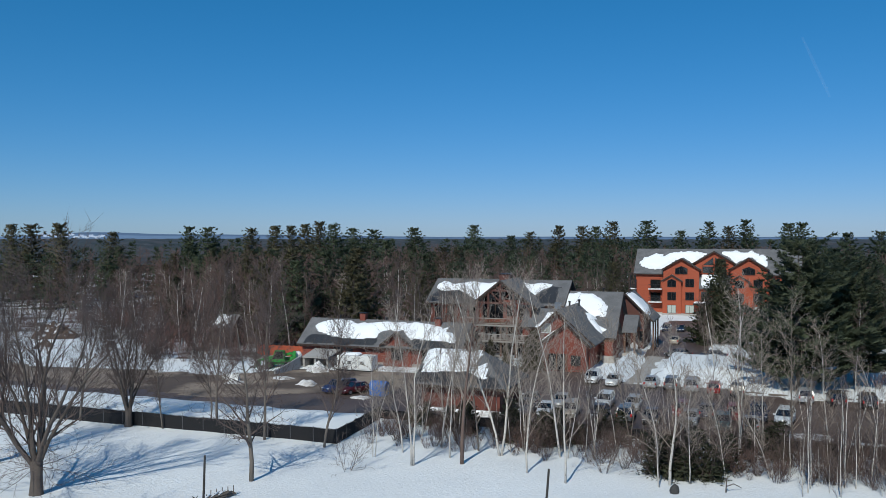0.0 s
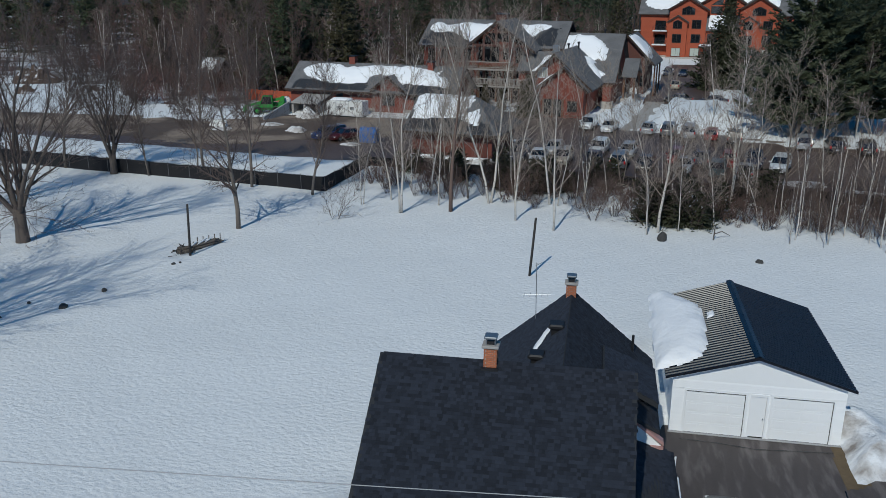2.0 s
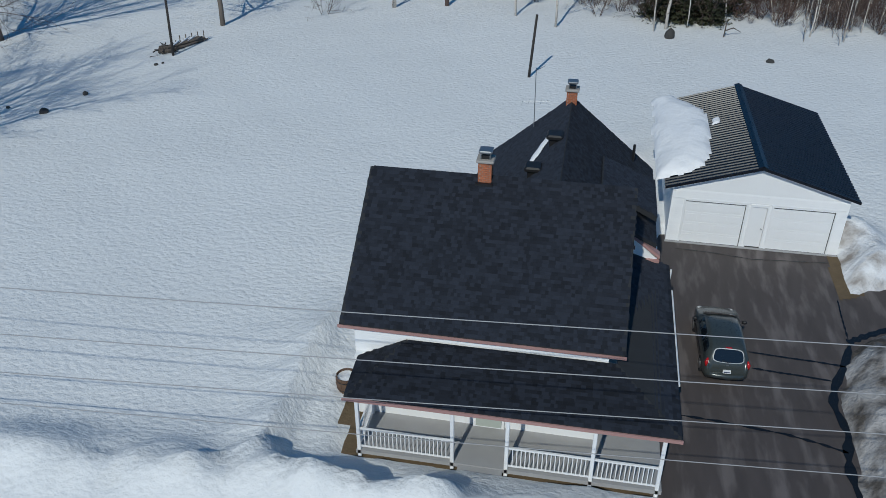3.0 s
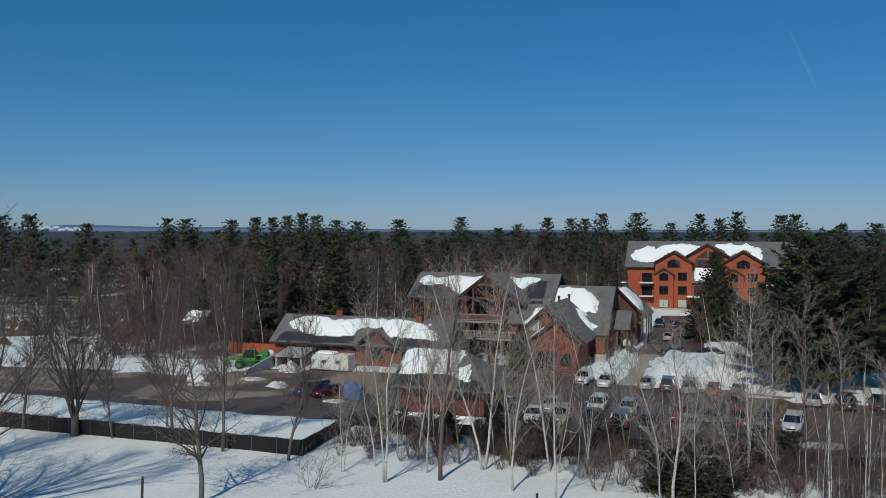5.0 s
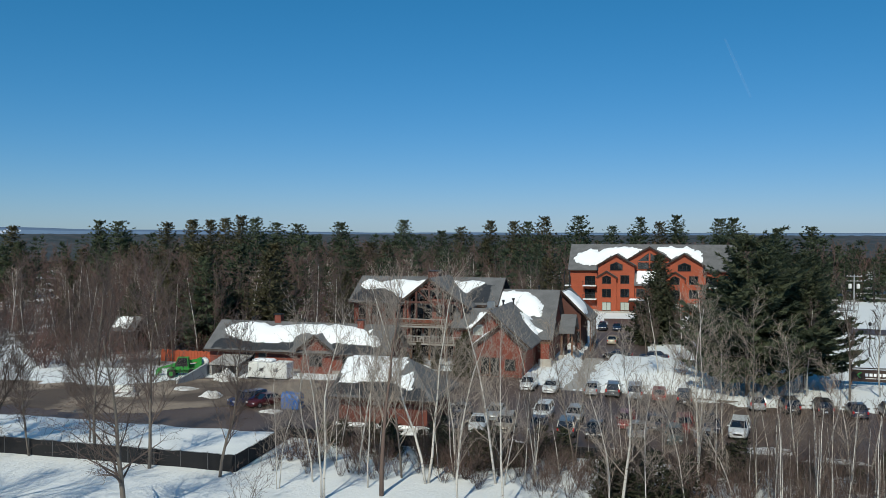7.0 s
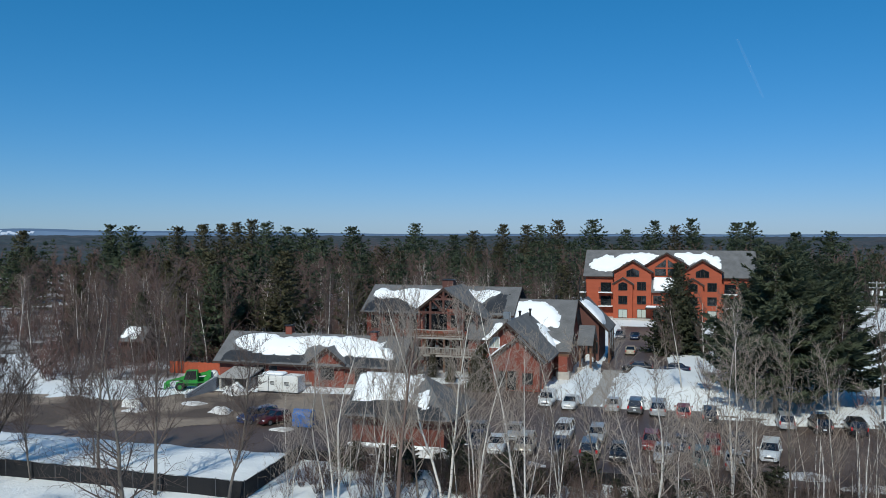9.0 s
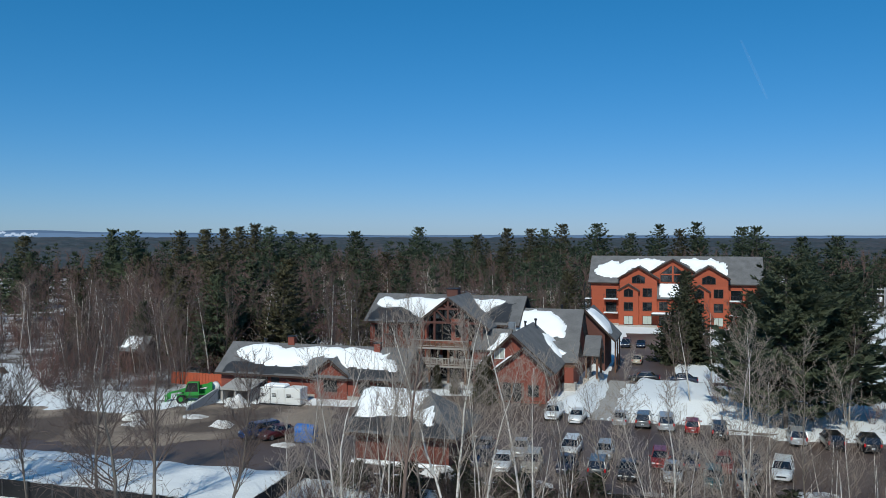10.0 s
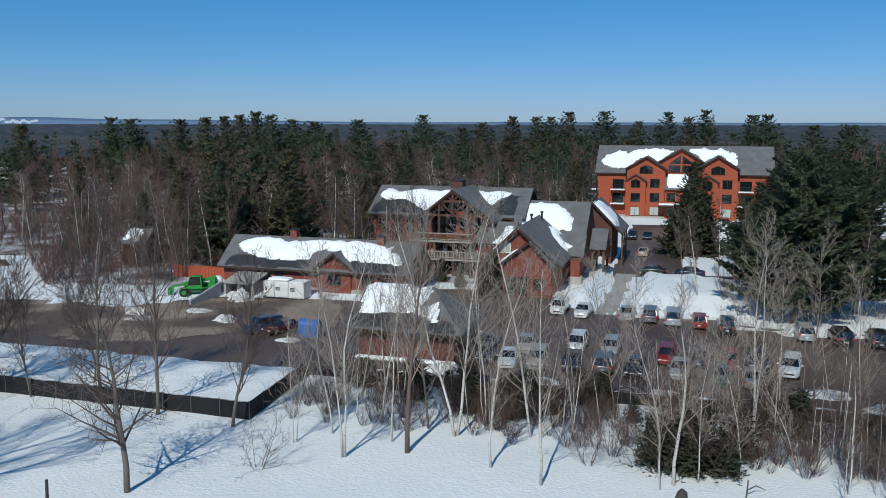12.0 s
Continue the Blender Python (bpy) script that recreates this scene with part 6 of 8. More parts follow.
plant(CEDAR, [(*xy(-32.0, 84.6)[:2], 1.05), (*xy(-43.6, 91.0)[:2], 0.7), (*xy(-33.2, 85.8)[:2], 0.85), (*xy(-41.0, 91.4)[:2], 0.55), (*xy(-37.6, 89.0)[:2], 0.5)])
plant(FIRLET, [(-2.0, 33.6, 1.3), (0.2, 34.4, 1.5), (-0.8, 33.0, 1.0), (1.4, 33.2, 1.1), (-3.0, 34.4, 1.2), (3.0, 36.5, 1.2)] + [(*xy(R.uniform(-36, 12), R.uniform(39.5, 44.3))[:2], R.uniform(0.6, 1.35)) for _ in range(34)])



# ---- woods ----
def arrays(*geos):
    """Vertices and triangles of some meshes together."""
    vs, fs, o = [], [], 0
    for g_ in geos:
        vs.append(np.array(g_.v, float))
        for f in g_.f:
            for k in range(1, len(f) - 1):
                fs.append((f[0] + o, f[k] + o, f[k + 1] + o))
        o += len(g_.v)
    return np.concatenate(vs), np.array(fs, np.int32)


def wood(name, kinds, places, mats, label, category):
    """Many trees as one object; kinds: arrays; places: rows of x, y, scale, turn, which."""
    V_, F_, I_, o = [], [], [], 0
    px_, py_ = np.array([p[0] for p in places]), np.array([p[1] for p in places])
    gz = ground_height(px_, py_)
    for (x, y, s, a, w), z in zip(places, gz):
        for which, (v_, f_) in enumerate(kinds[w % len(kinds)]):
            ca, sa = math.cos(a) * s, math.sin(a) * s
            V_.append(np.stack([v_[:, 0] * ca - v_[:, 1] * sa + x, v_[:, 0] * sa + v_[:, 1] * ca + y, v_[:, 2] * s + z - 0.1], 1))
            F_.append(f_ + o)
            I_.append(np.full(len(f_), which, np.int32))
            o += len(v_)
    co, tri, idx = np.concatenate(V_).astype(np.float32), np.concatenate(F_), np.concatenate(I_)
    me = bpy.data.meshes.new(name)
    me.vertices.add(len(co))
    me.vertices.foreach_set("co", co.ravel())
    me.loops.add(tri.size)
    me.loops.foreach_set("vertex_index", tri.ravel().astype(np.int32))
    me.polygons.add(len(tri))
    me.polygons.foreach_set("loop_start", np.arange(0, tri.size, 3, dtype=np.int32))
    me.update(calc_edges=True)
    for m_ in mats:
        me.materials.append(M[m_])
    me.polygons.foreach_set("material_index", idx)
    return tagged(part(name, me, None), label, category, kind="stuff")


def scatter(n, box_, gap, free=None):
    out = []
    tries = 0
    while len(out) < n and tries < 40 * n:
        tries += 1
        u, v = R.uniform(box_[0], box_[1]), R.uniform(box_[2], box_[3])
        if free and not free(u, v):
            continue
        if any((u - a) ** 2 + (v - b) ** 2 < gap * gap for a, b in out[-60:]):
            continue
        out.append((u, v))
    return out


def opening(u, v):
    """How far inside the open snowy ground beyond the sign."""
    return min(u - 20 - (v - 114) * 0.2, 232 - v)


def wood_edge(u):
    """Where the woods begin beyond the road."""
    return 77 + min(23, max(0, -(u + 92)) * 0.85)


def clear_of_village(u, v):
    if -72 < u < -15 and v < 119:
        return False
    if -33 < u < 12 and v < 204:
        return False
    if u > 12 and v < 84:
        return False
    if opening(u, v) > -5:
        return False
    return True


# pines one can tell apart: behind the long building, beyond the lodge, round the hotel, right of the lot
near_pines = [(-85.8, 95, 0.85), (-82.5, 99, 0.98), (-77.7, 93, 0.88), (-79.1, 106, 0.95), (-74.0, 110, 1.0), (-69.0, 98, 0.9), (-194, 180, 0.95), (-171.6, 150, 0.9), (-143.8, 140, 0.74), (-188, 200, 0.8),
              (-204, 230, 1.0), (-172, 200, 0.9), (-125.8, 150, 0.8), (-85.4, 190, 0.95), (-83, 170, 0.85), (-113, 210, 1.05), (-66, 250, 1.0), (-30.2, 150, 0.8), (-53, 240, 1.0), (8.5, 172, 0.6), (10.9, 165, 0.55),
              (-63, 116, 0.7), (-58, 126, 0.75), (-46, 150, 0.75), (-110, 128, 0.7), (-150, 175, 0.9), (-120, 185, 0.9), (-98, 160, 0.85)]
pts = [(*xy(u, v)[:2], s) for u, v, s in near_pines]
for u, v in scatter(14, (15, 75, 105, 210), 6.0, lambda u, v: opening(u, v) < -4.5):
    pts.append((*xy(u, v)[:2], R.uniform(0.55, 0.76)))
for u, v in scatter(9, (-110, 90, 206, 300), 9.0, lambda u, v: opening(u, v) < -4.5):
    pts.append((*xy(u, v)[:2], R.uniform(0.7, 0.95)))
plant([PINES[0], *PINES[3:]], pts)

# the tall ones on the skyline: bearing from the street, height of the top over the eye line, distance
SKY = ((20, 20, 330), (55, 19, 300), (105, 20, 280), (200, 8, 300), (335, 17, 340), (368, 15, 300), (445, 14, 330), (487, 20, 300), (515, 20, 340), (540, 23, 330), (566, 26, 350), (590, 22, 320),
       (625, 15, 330), (662, 12, 300), (733, 16, 300), (838, 21, 400), (905, 2, 330), (938, 8, 380), (990, 20, 360), (1030, 18, 380), (1055, 18, 390), (1085, 26, 370),
       (1145, 27, 360), (1205, 11, 400), (1255, 25, 400), (1290, 17, 380), (1320, 28, 400), (1395, 22, 330), (1420, 22, 320), (1500, 6, 330), (1560, 8, 300))
FOC = 784 / math.tan(radians(55.64 / 2))
for bx, up_, dist in SKY:
    yaw = radians(10.77) - math.atan((bx - 784) / FOC)
    x, y = -7.5 - math.sin(yaw) * dist, -38.4 + math.cos(yaw) * dist
    top = 20.2 + up_ * dist / FOC
    place_copy(PINES[R.randrange(6)], x, y, R.uniform(0, 360), top / 18.0)

# bare woods that can be told apart tree by tree
WOODS = []
for k in range(6):
    t, c = bare_tree(R, 13.0, 0.12, 1, 0.06, 0.5, 0.22, (20, 7, 4), 0.020, (0.26, 0.5, 0.5), 0.5, 0.08, (4, 2, 1, 1), (5, 3, 3, 3))
    WOODS.append((t, c))
thin = [tree_thing("wood_tree", t, c, ("bark_grey" if k % 2 else "bark_birch", "twig_brown"), "thin leafless tree at the edge of the woods", "tree", None, "woodland trees") for k, (t, c) in enumerate(WOODS)]
edge = [(u, v) for u, v in scatter(34, (-118, -73, 71, 106), 2.2, lambda u, v: v > wood_edge(u) - 5)]
edge += scatter(26, (-58, -24, 118, 150), 3.0) + scatter(14, (-60, -44, 90, 103), 2.5, lambda u, v: v > 91 and u < -47)
edge += [(-6, 84.5), (-1, 86), (2.5, 84), (8, 84.5), (12, 86), (-8, 99), (-3, 108), (6, 90), (11.5, 81.0), (16, 79.5), (20, 83)]
plant(thin, [(*xy(u, v)[:2], R.uniform(0.65, 1.2)) for u, v in edge])

lean_wood = []
for k in range(6):
    t, c = bare_tree(R, 12.5, 0.12, 1, 0.06, 0.8, 0.2, (20, 9), 0.028, (0.30, 0.5), 0.3, 0.12, (4, 2, 1), (4, 3, 3))
    lean_wood.append([arrays(*t), arrays(c)])
material("bark_wood", (0.075, 0.056, 0.047), 0.9, vary=0.25, scale=0.3, fine=3)
material("twig_wood", (0.115, 0.068, 0.058), 0.9, vary=0.3, scale=0.06, fine=1.0)
material("birch_far", (0.55, 0.51, 0.48), 0.85, vary=0.15, scale=1, fine=6)
spots_ = [(*xy(u, v)[:2], R.uniform(0.75, 1.3), R.uniform(0, 6.28), R.randrange(6)) for u, v in scatter(320, (-175, -72, 76, 230), 2.2, lambda u, v: v > wood_edge(u))]
spots_ += [(*xy(u, v)[:2], R.uniform(0.6, 1.1), R.uniform(0, 6.28), R.randrange(6)) for u, v in scatter(90, (-72, -30, 122, 205), 2.6, clear_of_village)]
wood("leafless_wood", lean_wood, spots_, ("bark_wood", "twig_wood"), "dense leafless brown woods beyond the road", "woods")
pale = [(*xy(u, v)[:2], R.uniform(0.7, 1.15), R.uniform(0, 6.28), R.randrange(6)) for u, v in scatter(44, (-150, -30, 78, 200), 4.0, lambda u, v: clear_of_village(u, v) and v > wood_edge(u))]
wood("birch_wood", lean_wood, pale, ("birch_far", "twig_birch"), "pale birches scattered through the woods", "woods")
brush = []
for k in range(4):
    t, c = bare_tree(R, 4.2, 0.03, 12, 0.42, 0.6, 0.15, (7,), 0.026, (0.45,), 0.5, 0.1, (2, 1), (3, 3))
    brush.append([arrays(*t), arrays(c)])
material("twig_red", (0.135, 0.072, 0.062), 0.9, vary=0.25, scale=0.08, fine=1.0)
low = [(*xy(u, v)[:2], R.uniform(0.7, 1.5), R.uniform(0, 6.28), R.randrange(4)) for u, v in scatter(300, (-150, -72, 70, 170), 1.6, lambda u, v: v > wood_edge(u) - 5)]
low += [(*xy(u, v)[:2], R.uniform(0.6, 1.2), R.uniform(0, 6.28), R.randrange(4)) for u, v in scatter(80, (-72, -26, 121, 170), 2.0, clear_of_village)]
low += [(*xy(u, v)[:2], R.uniform(0.5, 0.9), R.uniform(0, 6.28), R.randrange(4)) for u, v in scatter(26, (-3, 17, 80, 105), 1.6, lambda u, v: v > 83)]
wood("brushwood", brush, low, ("twig_red", "twig_red"), "tangled reddish-brown brush at the edge of the woods", "woods")

under = [(*xy(u, v)[:2], R.uniform(0.22, 0.75), R.uniform(0, 6.28), R.randrange(4)) for u, v in scatter(230, (-37, 15, 34.0, 45.0), 0.9)]
wood("undergrowth", brush, under, ("bark_wood", "twig_wood"), "thin brown stems and twigs standing in the snow under the hedge row", "undergrowth")

simple, simple_pine = [], []
for k in range(4):
    t, c = bare_tree(R, 13.0, 0.13, 1, 0.05, 0.55, 0.2, (12, 5), 0.06, (0.3, 0.5), 0.5, 0.08, (3, 1, 1), (3, 3, 3))
    simple.append([arrays(*t), arrays(c)])
for k in range(5):
    t, b, c = pine_parts(R, 15.0, 8.0 + 0.6 * k, 0.06, 0 if k % 2 else 1, 1.35, 4, 1.3, 1, 0.9, 0.6, 0.22, 1, 1.05)
    simple_pine.append([arrays(t), arrays(c)])
far_bare = [(*xy(u, v)[:2], R.uniform(0.95, 1.4), R.uniform(0, 6.28), R.randrange(4)) for u, v in scatter(660, (-260, 130, 200, 400), 2.8, lambda u, v: opening(u, v) < -2)]
wood("far_leafless_wood", simple, far_bare, ("bark_wood", "twig_wood"), "leafless woods far behind the village", "woods")
far_pine = [(*xy(u, v)[:2], R.uniform(0.85, 1.3), R.uniform(0, 6.28), R.randrange(5)) for u, v in scatter(320, (-300, 240, 205, 520), 4.0, lambda u, v: opening(u, v) < -3)]
far_pine += [(*xy(u, v)[:2], R.uniform(0.75, 1.15), R.uniform(0, 6.28), R.randrange(5)) for u, v in scatter(120, (-230, -20, 135, 290), 5.0, clear_of_village)]
far_pine += [(*xy(u, v)[:2], R.uniform(0.7, 1.0), R.uniform(0, 6.28), R.randrange(5)) for u, v in scatter(46, (14, 120, 110, 300), 4.0, lambda u, v: opening(u, v) < -4)]
wood("far_pine_wood", simple_pine, far_pine, ("bark", "needles"), "dark evergreen woods far behind the village", "woods")


# the forest roof running out to the hills
def canopy(name, mat, seed, cover, top, label):
    r_, th = np.geomspace(480, 3600, 110), np.linspace(radians(40), radians(140), 240)
    Rr, Tt = np.meshgrid(r_, th)
    X, Y = Rr * np.cos(Tt) - 8, Rr * np.sin(Tt) - 20
    base_ = ground_height(X, Y)
    rng = np.random.default_rng(seed)
    hgt = top * (0.55 + 0.2 * wob(X, Y, 60, seed) + 0.42 * rng.random(X.shape) * np.clip((Rr - 500) / 400, 0, 1)) - cover * 14 * (wob(X, Y, 140, seed + 3) > 0.15)
    co = np.stack([X, Y, base_ + hgt], -1).reshape(-1, 3)
    n1, n0 = X.shape[1], X.shape[0]
    i, j = np.meshgrid(np.arange(n1 - 1), np.arange(n0 - 1))
    a = (j * n1 + i).ravel()
    me = bpy.data.meshes.new(name)
    me.from_pydata(co.tolist(), [], np.stack([a, a + n1, a + n1 + 1, a + 1], 1).tolist())
    me.materials.append(M[mat])
    me.update()
    return tagged(part(name, me, None), label, "woods", kind="stuff")


# dark for the trees' own shade, with a little blue haze, both in the colour
material("far_woods", (0.052, 0.050, 0.055), 0.95, vary=0.45, scale=0.02, fine=0.12, color2=(0.028, 0.038, 0.043), mix_scale=0.012, mix_at=0.47, mix_soft=0.06)
canopy("distant_forest", "far_woods", 5, 0, 12.0, "endless flat forest running out to low hills")


# hills at the edge of sight, haze painted into their blue; an open snowy slope
material("hill_haze_blue", (0.115, 0.175, 0.27), 1.0, vary=0.06, scale=0.004, fine=0.03, spec=0.0)
hx = np.linspace(-4300, 3700, 200)
prof = 27 + 24 * np.exp(-((hx + 2950) / 420) ** 2) + 14 * np.exp(-((hx + 2100) / 700) ** 2) + 2.5 * wob(hx, 0 * hx, 500, 2) + 1.2 * wob(hx, 0 * hx, 110, 3)
hz = np.stack([prof * 0 - 20, prof * 0.75, prof, prof * 0.5], 0)
hills = part("backdrop", grid_mesh("backdrop", hx, np.array([4250.0, 4300.0, 4420.0, 4520.0]), hz, M["hill_haze_blue"], False), None)
tagged(hills, "low hills along the horizon, coloured blue for haze", "hills", kind="structure")
# far snow dimmed to blue-grey, the haze of distance put into its colour
material("hill_snow_hazy", (0.42, 0.48, 0.58), 0.9, vary=0.1, scale=0.01, fine=0.05, spec=0.1)
slope_snow = Geo()
for k in range(22):
    x = -3180 + 19 * k
    z = 26 + 5 * math.sin(k * 1.9) + (6 if k < 12 else -2)
    slope_snow.add([(x, 4235, z), (x + 22, 4235, z - 3), (x + 30, 4238, z + 9 + 4 * math.sin(k * 2.7)), (x + 6, 4238, z + 11)], [(0, 1, 2, 3)])
tagged(part("backdrop_snow", slope_snow, M["hill_snow_hazy"], hills), "far open snow on a hillside, dulled blue for haze")

# a thin vapour trail high over the hotel
vap = material("vapour", (0.9, 0.93, 0.96), 1.0, vary=0.2, scale=0.004, fine=0.02, spec=0.0, alpha=0.026)
trail = Geo()
a_, b_ = Vector((766, 3500, 814)), Vector((870, 3500, 575))
for k in range(12):
    p, q = a_.lerp(b_, k / 12), a_.lerp(b_, (k + 1) / 12)
    w0, w1 = 4.5 + 2.2 * math.sin(math.pi * k / 12), 4.5 + 2.2 * math.sin(math.pi * (k + 1) / 12)
    trail.add([p + Vector((-w0, 0, 0)), p + Vector((w0, 0, 0)), q + Vector((w1, 0, 0)), q + Vector((-w1, 0, 0))], [(0, 1, 2, 3)])
tagged(part("vapour_trail", trail, vap), "faint white vapour trail in blue sky", "vapour trail", kind="structure")


# ---- fences of the lot: steel posts with dark screening cloth ----
FENCE = village_thing("screen_fence", -38.5, 33, "chain fence with black screening cloth and steel posts", "fence")


def fence_run(ob, a, b, n, h, mat, tilt=0.0):
    a, b = Vector((*a, 0)), Vector((*b, 0))
    d = (b - a).normalized()
    nrm = Vector((-d.y, d.x, 0))
    for k in range(n + 1):
        p = a.lerp(b, k / n)
        at(ob, "post", Geo().tube([(p.x, p.y, -0.2), (p.x, p.y, h + 0.12)], 0.035, 6), "steel_post")
        if k < n:
            q = a.lerp(b, (k + 1) / n)
            sag = 0.05 * math.sin(k * 2.3)
            m = 6
            vs, fs = [], []
            for i in range(m + 1):
                c = p.lerp(q, i / m)
                belly = 0.05 * math.sin(math.pi * i / m) * math.sin(1.7 * k + 1)
                for o_ in (-0.012, 0.012):
                    vs += [c + nrm * (o_ + belly * 0.3) + Vector((0, 0, 0.04)), c + nrm * (o_ + belly) + Vector((0, 0, h * 0.5)), c + nrm * (o_ - belly * 0.2) + Vector((0, 0, h - abs(sag) * math.sin(math.pi * i / m)))]
            for i in range(m):
                o = 6 * i
                fs += [(o, o + 6, o + 7, o + 1), (o + 1, o + 7, o + 8, o + 2), (o + 3, o + 4, o + 10, o + 9), (o + 4, o + 5, o + 11, o + 10), (o + 2, o + 8, o + 11, o + 5)]
            at(ob, "screen_panel", Geo().add(vs, fs), mat)
            at(ob, "top_rail", Geo().tube([(p.x, p.y, h + 0.02), (q.x, q.y, h + 0.02)], 0.016, 5), "black_metal")


fence_run(FENCE, (-100, 33.0), (-38.6, 33.0), 24, 1.75, "fence_mesh")
fence_run(FENCE, (-38.6, 33.0), (-39.4, 45.0), 5, 1.75, "fence_mesh")
FENCE2 = village_thing("lot_fence", -12, 45.2, "long dark screened fence along the parking lot", "fence")
fence_run(FENCE2, (-39.4, 45.0), (36, 45.6), 30, 1.3, "fence_mesh")

# red board fence by the forest, left of the long building
RF = village_thing("board_fence", -74, 86, "weathered orange-red board fence", "fence")
for k in range(44):
    u = -80.2 + 0.255 * k
    at(RF, "board", Geo().box((u, 84.0 + 0.02 * (k % 2), 0.05), (u + 0.24, 84.04 + 0.02 * (k % 2), 2.1 + 0.05 * math.sin(k * 1.7))), "red_hotel")
at(RF, "rail", Geo().box((-80.2, 84.06, 1.6), (-69.0, 84.14, 1.75)), "timber")



# ---- vehicles ----
KINDS = {  # length, half width, height, sill, belt, bonnet length, boot length, screen rake, tail rake, bonnet drop
    "hatchback": (4.2, 0.85, 1.52, 0.24, 0.98, 0.95, 0.06, 0.62, 0.30, 0.10),
    "sedan": (4.65, 0.88, 1.45, 0.22, 0.95, 1.15, 0.75, 0.72, 0.62, 0.08),
    "suv": (4.6, 0.92, 1.70, 0.30, 1.08, 1.05, 0.05, 0.55, 0.28, 0.06),
    "van": (4.9, 0.97, 1.78, 0.26, 1.08, 0.85, 0.05, 0.75, 0.22, 0.12),
    "pickup": (5.5, 0.98, 1.85, 0.38, 1.15, 1.30, 1.75, 0.50, 0.18, 0.04),
}


def car(kind, colour, label, group="parked cars"):
    """A car at the origin, nose along +y, built from parts."""
    L, w, h, sill, belt, bon, boot, rk, tk, drop = KINDS[kind]
    paint = M["car_" + colour]
    ob = thing(kind if kind != "suv" else "sport_utility_car", Matrix(), label, "car", group)
    y1, y0 = L / 2, -L / 2
    cs, ce = y1 - bon, y0 + boot                     # foot of the windscreen, foot of the rear window
    # hull: rings of an eight-sided section
    st = [(y0, 0.80, sill + 0.16, belt - 0.16), (y0 + 0.10, 0.93, sill + 0.04, belt - 0.05), (y0 + 0.45, 1.0, sill, belt - 0.01), (0, 1.0, sill - 0.02, belt),
          (cs, 1.0, sill, belt - 0.01), (y1 - 0.5, 0.97, sill, belt - drop - 0.04), (y1 - 0.12, 0.88, sill + 0.03, belt - drop - 0.16), (y1, 0.74, sill + 0.12, belt - drop - 0.30)]
    vs, fs = [], []
    for y, k, a, b in st:
        x = w * k
        vs += [(-x * 0.90, y, a), (-x, y, a + 0.14), (-x, y, b - 0.12), (-x * 0.93, y, b), (x * 0.93, y, b), (x, y, b - 0.12), (x, y, a + 0.14), (x * 0.90, y, a)]
    for r in range(len(st) - 1):
        for i in range(8):
            j = (i + 1) % 8
            fs.append((r * 8 + i, r * 8 + 8 + i, r * 8 + 8 + j, r * 8 + j))
    fs += [tuple(range(8)), tuple(range(len(vs) - 1, len(vs) - 9, -1))]
    part("body", Geo().add(vs, fs), paint, ob, "", True)
    # cabin
    rw, bw = w * 0.74, w * 0.93
    ra, rb = cs - rk, ce + tk                        # roof's front and rear edge
    zb, zr = belt - 0.02, h - 0.05
    cab = Geo().add([(-bw, ce, zb), (bw, ce, zb), (bw, cs, zb), (-bw, cs, zb), (-rw, rb, zr), (rw, rb, zr), (rw, ra, zr), (-rw, ra, zr)],
                    [(0, 1, 5, 4), (1, 2, 6, 5), (2, 3, 7, 6), (3, 0, 4, 7), (4, 5, 6, 7)])
    part("window_glass", cab, M["pane_car"], ob, "dark car windows")
    rf = Geo()
    rings = [(0.0, 1.02, 0.05), (0.035, 1.0, 0.02), (0.055, 0.86, 0.16)]
    rv = []
    for dz, k, off in rings:
        rv += [(-rw * k, rb + off - 0.04, zr + dz), (rw * k, rb + off - 0.04, zr + dz), (rw * k, ra - off + 0.04, zr + dz), (-rw * k, ra - off + 0.04, zr + dz)]
    rfaces = [(3, 2, 1, 0), (8, 9, 10, 11)] + [(r * 4 + i, r * 4 + (i + 1) % 4, r * 4 + 4 + (i + 1) % 4, r * 4 + 4 + i) for r in range(2) for i in range(4)]
    part("car_roof", rf.add(rv, rfaces), M["car_navy"] if colour == "green" else paint, ob)
    for sx in (-1, 1):
        for (ya, yb, rr) in ((cs, ra, 0.045), (ce, rb, 0.075), ((cs + ce) / 2 + 0.1, (ra + rb) / 2 + 0.1, 0.04)):
            part("pillar", Geo().tube([(sx * bw, ya, zb), (sx * rw, yb, zr + 0.01)], rr, 4), paint, ob)
        part("mirror", Geo().box((sx * (w + 0.10) - 0.10, cs - 0.42, belt - 0.02), (sx * (w + 0.10) + 0.10, cs - 0.28, belt + 0.13), bev=0.03), paint, ob)
        part("head_lamp", Geo().box((sx * w * 0.68 - 0.17, y1 - 0.16, belt - drop - 0.34), (sx * w * 0.68 + 0.17, y1 - 0.02, belt - drop - 0.19), bev=0.03), M["lamp_clear"], ob)
        part("tail_lamp", Geo().box((sx * w * 0.82 - 0.10, y0 - 0.015, belt - 0.34), (sx * w * 0.82 + 0.10, y0 + 0.12, belt - 0.06 if boot > 0.5 else belt + 0.02), bev=0.03), M["lamp_red"], ob)
        for yy in (y1 - 0.82, y0 + 0.80):
            wh = part("wheel", Geo().disc((sx * (w - 0.11), yy, 0.32), (1, 0, 0), 0.32, 0.22, 16), M["tyre"], ob, "black tyre")
            part("rim", Geo().disc((sx * (w - 0.015), yy, 0.32), (1, 0, 0), 0.20, 0.05, 12), M["rim"], wh)
